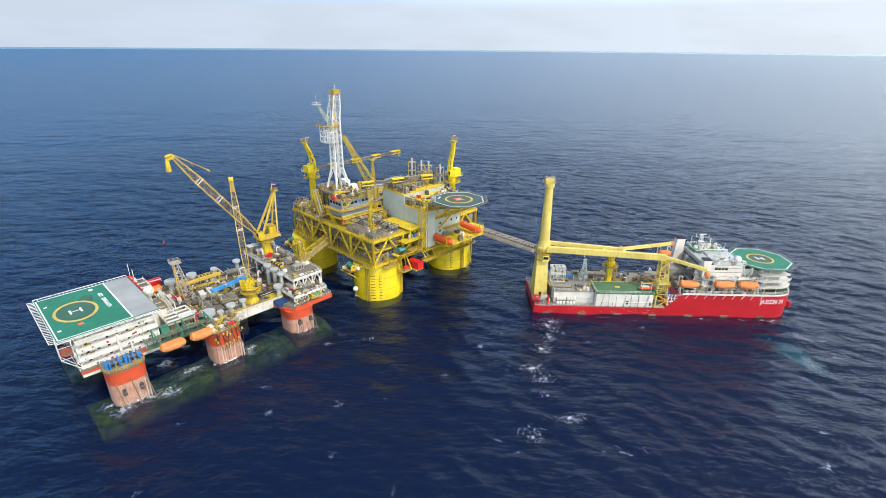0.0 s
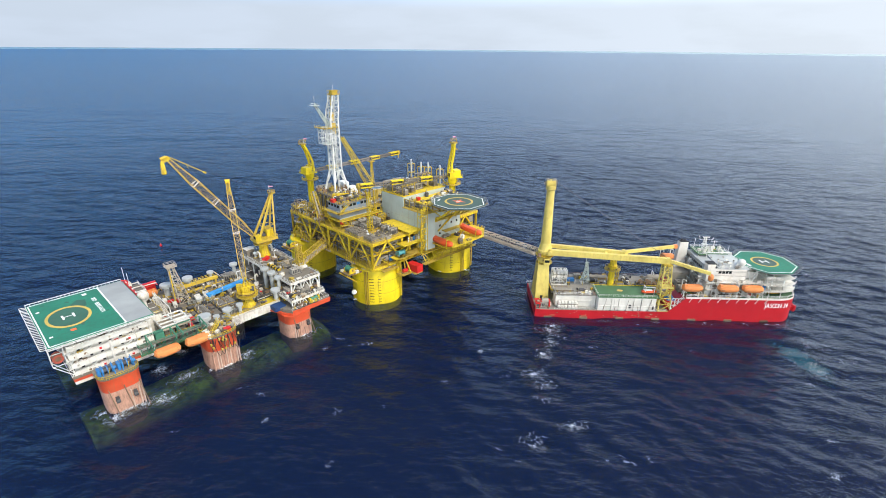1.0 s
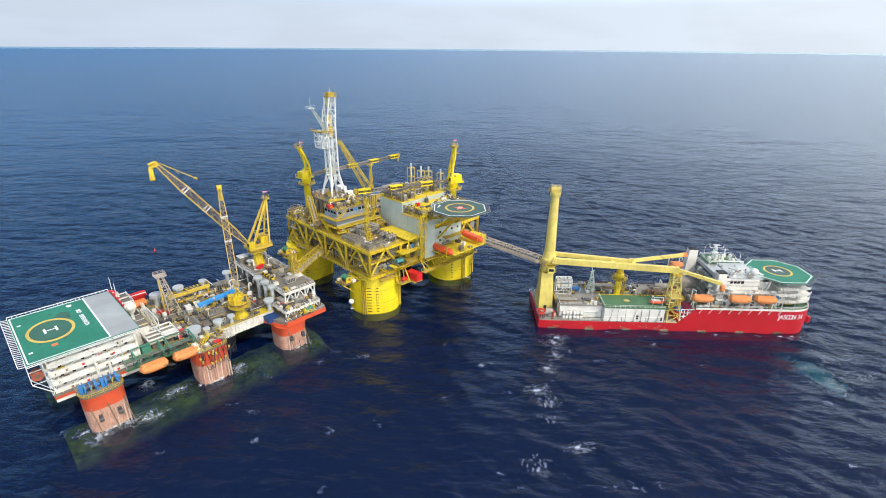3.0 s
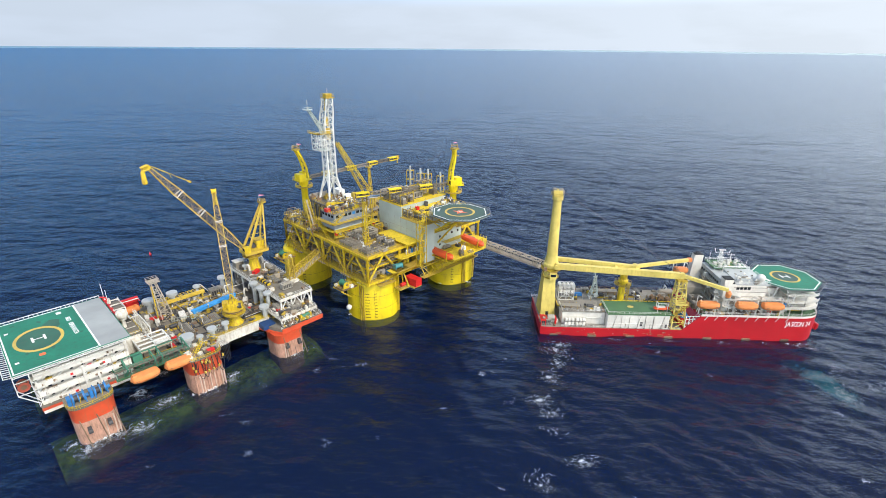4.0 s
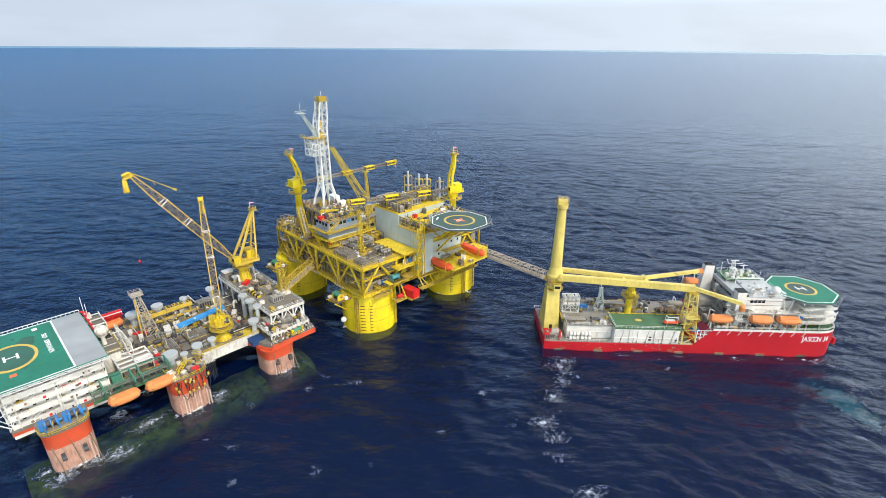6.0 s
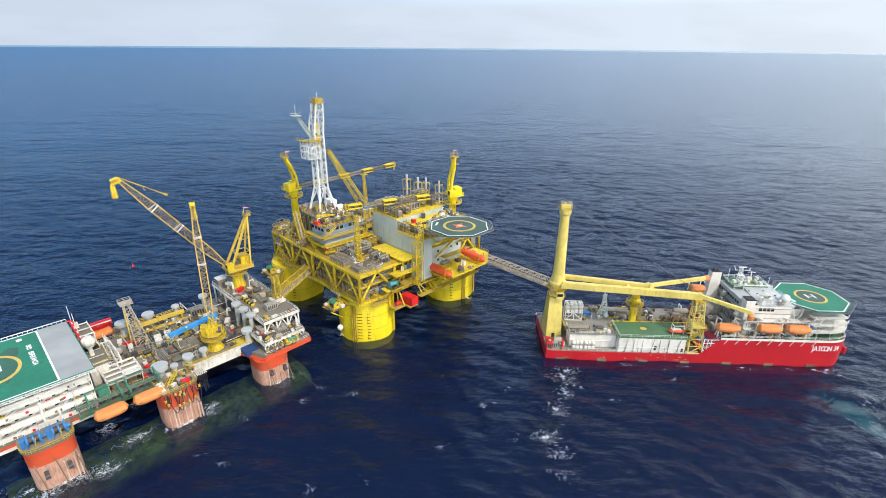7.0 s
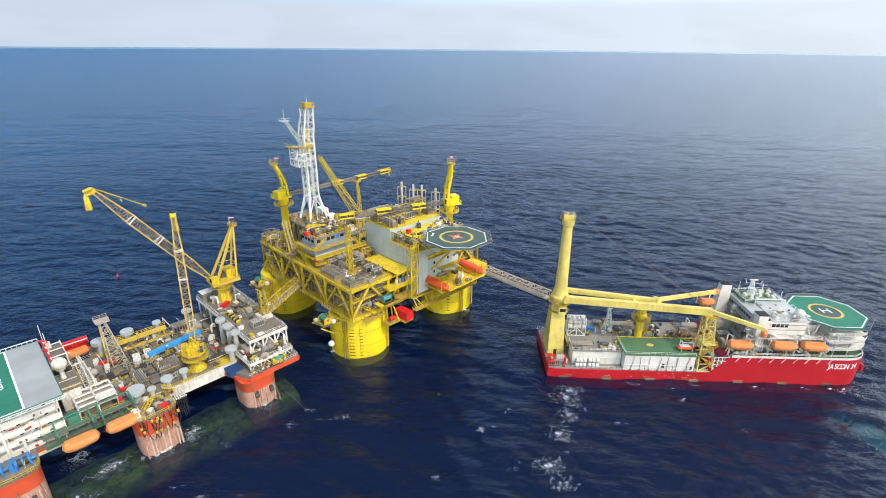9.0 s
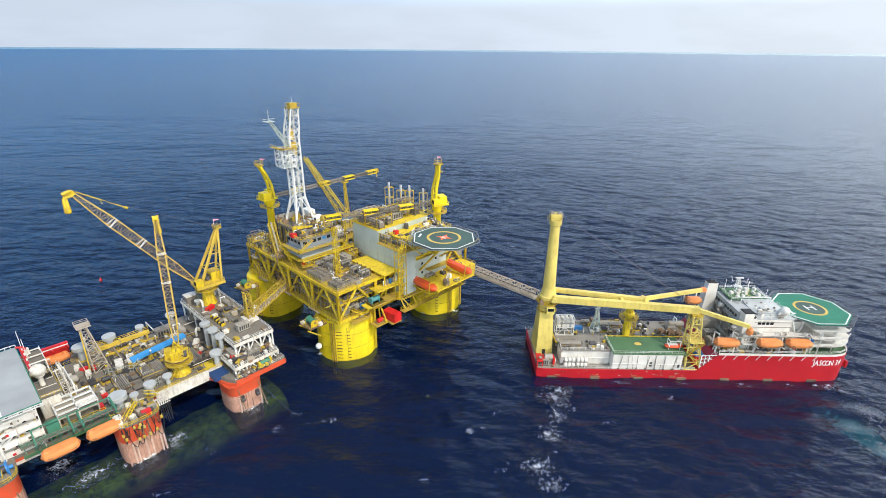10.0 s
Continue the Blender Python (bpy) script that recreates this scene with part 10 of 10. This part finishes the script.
# ---- gear, pipes and rails about the ship ----
def ship_dressing():
    d = random.Random(64)
    for k in range(120):
        zone = d.choice(["deck", "deck", "deck", "stern", "boat", "house", "house", "roof"] if k % 3 else ["deck", "boat"])
        if zone == "deck":
            x, y, z = d.uniform(14, 63), d.uniform(2, 12.4), 8.8
        elif zone == "stern":
            x, y, z = d.uniform(1, 9), d.uniform(-12.5, -7.5), 3.95
        elif zone == "boat":
            x, y, z = d.uniform(67, 100), d.uniform(-12.2, -10.2), 10.7
        elif zone == "house":
            x, y, z = d.uniform(11, 27.5), d.uniform(-9.6, -4.6), 9.9
        else:
            x, y, z = d.uniform(77, 90), d.uniform(4, 11.5), 25.2
        w, dd, h = d.uniform(0.3, 1.0), d.uniform(0.3, 0.7), d.uniform(0.4, 1.5)
        mat, word = d.choice([(GREY, "grey"), (DARK, "dark"), (BROWN, "rusty"), (DRAB, "drab grey"), (SHIP_WHITE, "white"), (YELLOW_WORN, "worn yellow")]) if zone != "roof" else (SHIP_WHITE, "white")
        t = thing("ship_gear", at(SHIP, x, y, z, d.choice([0, 90, d.uniform(0, 90)])), word + " steel gear standing on the ship's deck", "box", "gear on the ship")
        part("body", Geo().box(-w, -dd, 0, w, dd, h * 0.85), mat, t)
        part("lid", Geo().box(-w * 0.9, -dd * 0.9, h * 0.85, w * 0.9, dd * 0.9, h), mat, t)
    for k in range(16):                            # stanchions on the raised working deck
        t = thing("deck_stanchion", at(SHIP, 12 + 3.2 * k, 1.4 if k % 3 else 3.0, 8.8), "slim steel stanchion with a lamp on the working deck", "post", "stanchions")
        part("pole", Geo().tube((0, 0, 0), (0, 0, 2.6), 0.1, 5), d.choice([YELLOW_WORN, GREY, SHIP_WHITE]), t)
        part("lamp_box", Geo().box(-0.25, -0.2, 2.6, 0.25, 0.2, 2.9), GREY, t)
    for x in (66.0, 72.6, 80.0, 89.2, 99.0):       # white davit posts beneath the boats
        t = thing("davit_post", at(SHIP, x, -11.6, 10.7), "white boat davit post with a sloping stay", "davit", "davit posts")
        part("post", Geo().bar((0, 0, 0), (0, 0, 6.6), 0.42), SHIP_WHITE, t)
        part("stay", Geo().bar((0, 1.8, 0), (0, 0, 5.0), 0.28), SHIP_WHITE, t)
        part("cradle", Geo().bar((0, 0, 3.0), (0, -2.2, 3.2), 0.3), SHIP_WHITE, t)
    for x0, x1, y, z in ((66.5, 101, -10.0, 16.2), (76, 101, -9.9, 13.2), (28.6, 54, -13.3, 6.2), (10.4, 28, -10.4, 6.8)):
        t = thing("wall_pipe", SHIP, "thin pipe fixed along the white house wall", "pipe", "wall pipes")
        part("pipe", Geo().tube((x0, y, z), (x1, y, z), 0.13, 6), GREY if z > 10 else SHIP_WHITE, t)
        for k in range(5):
            x = x0 + (x1 - x0) * (k + 0.5) / 5
            part("drop_pipe", Geo().tube((x, y, z), (x, y, z - 2.2), 0.1, 5), d.choice([GREY, SHIP_WHITE, BROWN]), t)
    for k in range(7):
        x = 31 + 3.3 * k
        t = thing("leaning_ladder", SHIP, "steel ladder leaning on the house wall", "ladder", "ladders") if k % 3 == 0 else thing("wall_post", SHIP, "thin grey post along the deck house", "post", "wall posts")
        part("rail", Geo().tube((x, -13.5, 3.95), (x + (1.0 if k % 3 == 0 else 0), -13.3, 9.6), 0.1, 5), GREY, t)
        part("foot", Geo().box(x - 0.3, -13.5, 3.95, x + 0.3, -13.3, 4.3), DARK, t)


ship_dressing()


# ---- foam, wash and loose things in the water ----
def foam_patch(x, y, sx, sy, turn=0.0, label="patch of white foam on the water", mat=None):
    n = 24
    v = [(0, 0, 0)] + [(math.cos(2 * math.pi * k / n) * f, math.sin(2 * math.pi * k / n) * f, 0) for f in (0.5, 1.0) for k in range(n)]
    f = [(0, 1 + k, 1 + (k + 1) % n) for k in range(n)] + [(1 + k, 1 + n + k, 1 + n + (k + 1) % n, 1 + (k + 1) % n) for k in range(n)]
    ob = new("foam", mesh_of("foam", Geo().add(v, f), mat or FOAM))
    ob.matrix_basis = pose(x, y, 0.55, 0, 0, turn) @ Matrix.Diagonal((sx, sy, 1, 1))
    tagged(ob, label, "foam", kind="stuff")


def wash(x, y, sx, sy, turn):
    n = 28
    v = [(math.cos(2 * math.pi * k / n) * (1 + 0.12 * math.sin(5 * k)), math.sin(2 * math.pi * k / n) * (1 + 0.15 * math.cos(3 * k)), 0) for k in range(n)]
    ob = new("thruster_wash", mesh_of("thruster_wash", Geo().add(v, [tuple(range(n))]), PLUME))
    ob.matrix_basis = pose(x, y, -1.6, 0, 0, turn) @ Matrix.Diagonal((sx, sy, 1, 1))
    tagged(ob, "turquoise thruster wash under the surface", "water", kind="stuff")


for a in ((44.5, 184.0, 6.0, 6.5, 20), (47.0, 187.5, 6.0, 2.5, 0), (38.5, 166.0, 5, 6, 60), (33, 153.5, 6, 5, 30), (35, 147, 4, 3, 0), (27, 118, 5, 3, 0), (41, 127, 6, 3, 10), (43.5, 175, 3.5, 5, 10), (146.5, 190.0, 6.0, 2.6, 20), (149.0, 187.0, 5, 2.2, -20), (70, 192.5, 5, 1.2, 0), (92, 192, 4, 1.2, 0), (115, 190.8, 6, 1.2, 0), (132, 190.6, 4, 1.2, 0)):
    foam_patch(*a[:2], a[2] * 0.5, a[3] * 0.45, a[4])
    foam_patch(a[0] + 1, a[1] - 1, a[2] * 1.35, a[3] * 1.3, a[4], "curling threads of foam on the water", THREADS)
for x, y, sx, sy in ((11, -9.5, 6, 3.0), (26, -11.5, 7, 2.2), (20, -8.6, 5, 2.2), (56, -7.6, 4, 2.0), (35, -3, 8, 3.0), (16.8, -7.5, 9, 3.5), (48.6, -7.2, 7, 2.5), (80.3, -9.5, 6, 2.5), (25, -9, 8, 3.0), (58, -5, 5, 3), (30, 8, 7, 5), (40, 15, 5, 4)):
    p = RIG @ Vector((x, y, 0))
    foam_patch(p.x, p.y, sx, sy, 46.5)
    foam_patch(p.x + 1.5, p.y - 1.5, sx * 1.4, sy * 1.6, 46.5, "curling threads of foam on the water", THREADS)
for x, y, s in ((-11.8, 2, 3), (50.5, -12.5, 4), (39, -4, 3)):
    p = PLAT @ Vector((x, y, 0))
    foam_patch(p.x, p.y, s, s * 0.8, 0)
FR = random.Random(21)


def foam_lace(x, y, sx, sy, n, turn=0.0, label="lacy white threads of a breaking wave crest"):
    """Curling ribbons and torn flecks of foam, scattered over an ellipse."""
    g = Geo()
    for k in range(round(n * 0.9)):
        a, r = FR.uniform(0, 6.283), FR.random() ** 0.7
        px, py = sx * r * math.cos(a), sy * r * math.sin(a)
        way, bend, step = FR.uniform(0, 6.283), FR.uniform(-0.6, 0.6), FR.uniform(0.12, 0.34)
        wide = FR.uniform(0.02, 0.055) * (1.5 if r < 0.4 else 1.0)
        left, right = [], []
        m = FR.choice([3, 4, 5, 7])
        for j in range(m + 1):
            w = wide * math.sin(math.pi * (j + 0.5) / (m + 1)) * FR.uniform(0.5, 1.4)
            left.append((px - w * math.sin(way), py + w * math.cos(way), 0))
            right.append((px + w * math.sin(way), py - w * math.cos(way), 0))
            px, py = px + step * math.cos(way), py + step * math.sin(way)
            way += bend + FR.uniform(-0.35, 0.35)
        g.loft([[p, q] for p, q in zip(left, right)], closed=False)
    ob = new("foam", mesh_of("foam", g, CREST))
    ob.matrix_basis = pose(x, y, 0.6, 0, 0, turn)
    tagged(ob, label, "foam", kind="stuff")


for k in range(56):
    x, y = FR.uniform(-120, 175), FR.uniform(70, 178)
    foam_lace(x, y, FR.uniform(0.8, 3.4), FR.uniform(0.5, 1.6), FR.choice([3, 5, 8, 12, 20]), FR.uniform(-40, 40))
for x, y, sx, sy, n in ((44.5, 184, 6.5, 6, 90), (47, 187.5, 5, 2.5, 50), (38.5, 167, 4.5, 4, 46), (43.5, 175, 3.5, 3.6, 46), (33, 153.5, 6, 3.4, 70), (36, 147, 4, 3, 40), (27, 120, 4.6, 3, 46), (41, 127, 5, 2.6, 44), (36, 138, 3.6, 2.4, 26),
                        (141, 160, 7, 9, 50), (152, 172, 8, 4, 44), (160, 163, 8, 2, 44)):
    foam_lace(x, y, sx, sy, n, 15, "lacy trail of white foam behind the ship" if x < 60 else "curling threads of foam in the thruster wash")
for x, y, sx, sy, n in ((25, -10.5, 6, 2.8, 90), (12, -8.6, 5, 3, 70), (8.4, -3.5, 3, 3, 40), (57, -5.6, 3, 3.6, 50), (36, -2, 8, 3, 60), (84, -9, 5, 1.6, 30), (20, -8, 4, 2, 40)):
    p = RIG @ Vector((x, y, 0))
    foam_lace(p.x, p.y, sx, sy, n, 46.5, "torn white splash round the rig's column")
for x, y, sx, sy in ((24.5, -10.5, 5.5, 2.4), (28.5, -11.5, 4.0, 1.6), (12.0, -8.4, 4.5, 2.6), (8.6, -4.0, 3.0, 2.4), (56.8, -6.0, 2.2, 3.6), (43.0, -6.0, 2.0, 2.0)):
    p = RIG @ Vector((x, y, 0))
    foam_patch(p.x, p.y, sx, sy, 46.5, "white splash of foam against the rig's column")
foam_patch(144.6, 188.6, 3.6, 2.0, -20, "white splash at the ship's bow")
foam_patch(141.6, 189.9, 2.4, 1.4, 10, "white splash at the ship's bow")
bu = thing("mooring_buoy", pose(-171, 276.5, 0.2), "small red marker buoy afloat", "buoy")
part("float", Geo().turned([(0.2, -0.6), (0.6, 0.0), (0.6, 0.5), (0.25, 0.8), (0.2, 1.4)], 14), RED_BOX, bu)
part("ring", Geo().tube((0, 0, 1.2), (0, 0, 1.7), 0.16, 6), BROWN, bu)
wash(142.0, 166.0, 9.0, 20.0, 14)
foam_patch(141, 158, 9, 12, 10, "curling threads of foam on the water", THREADS)
foam_patch(150, 176, 9, 9, 10, "curling threads of foam on the water", THREADS)
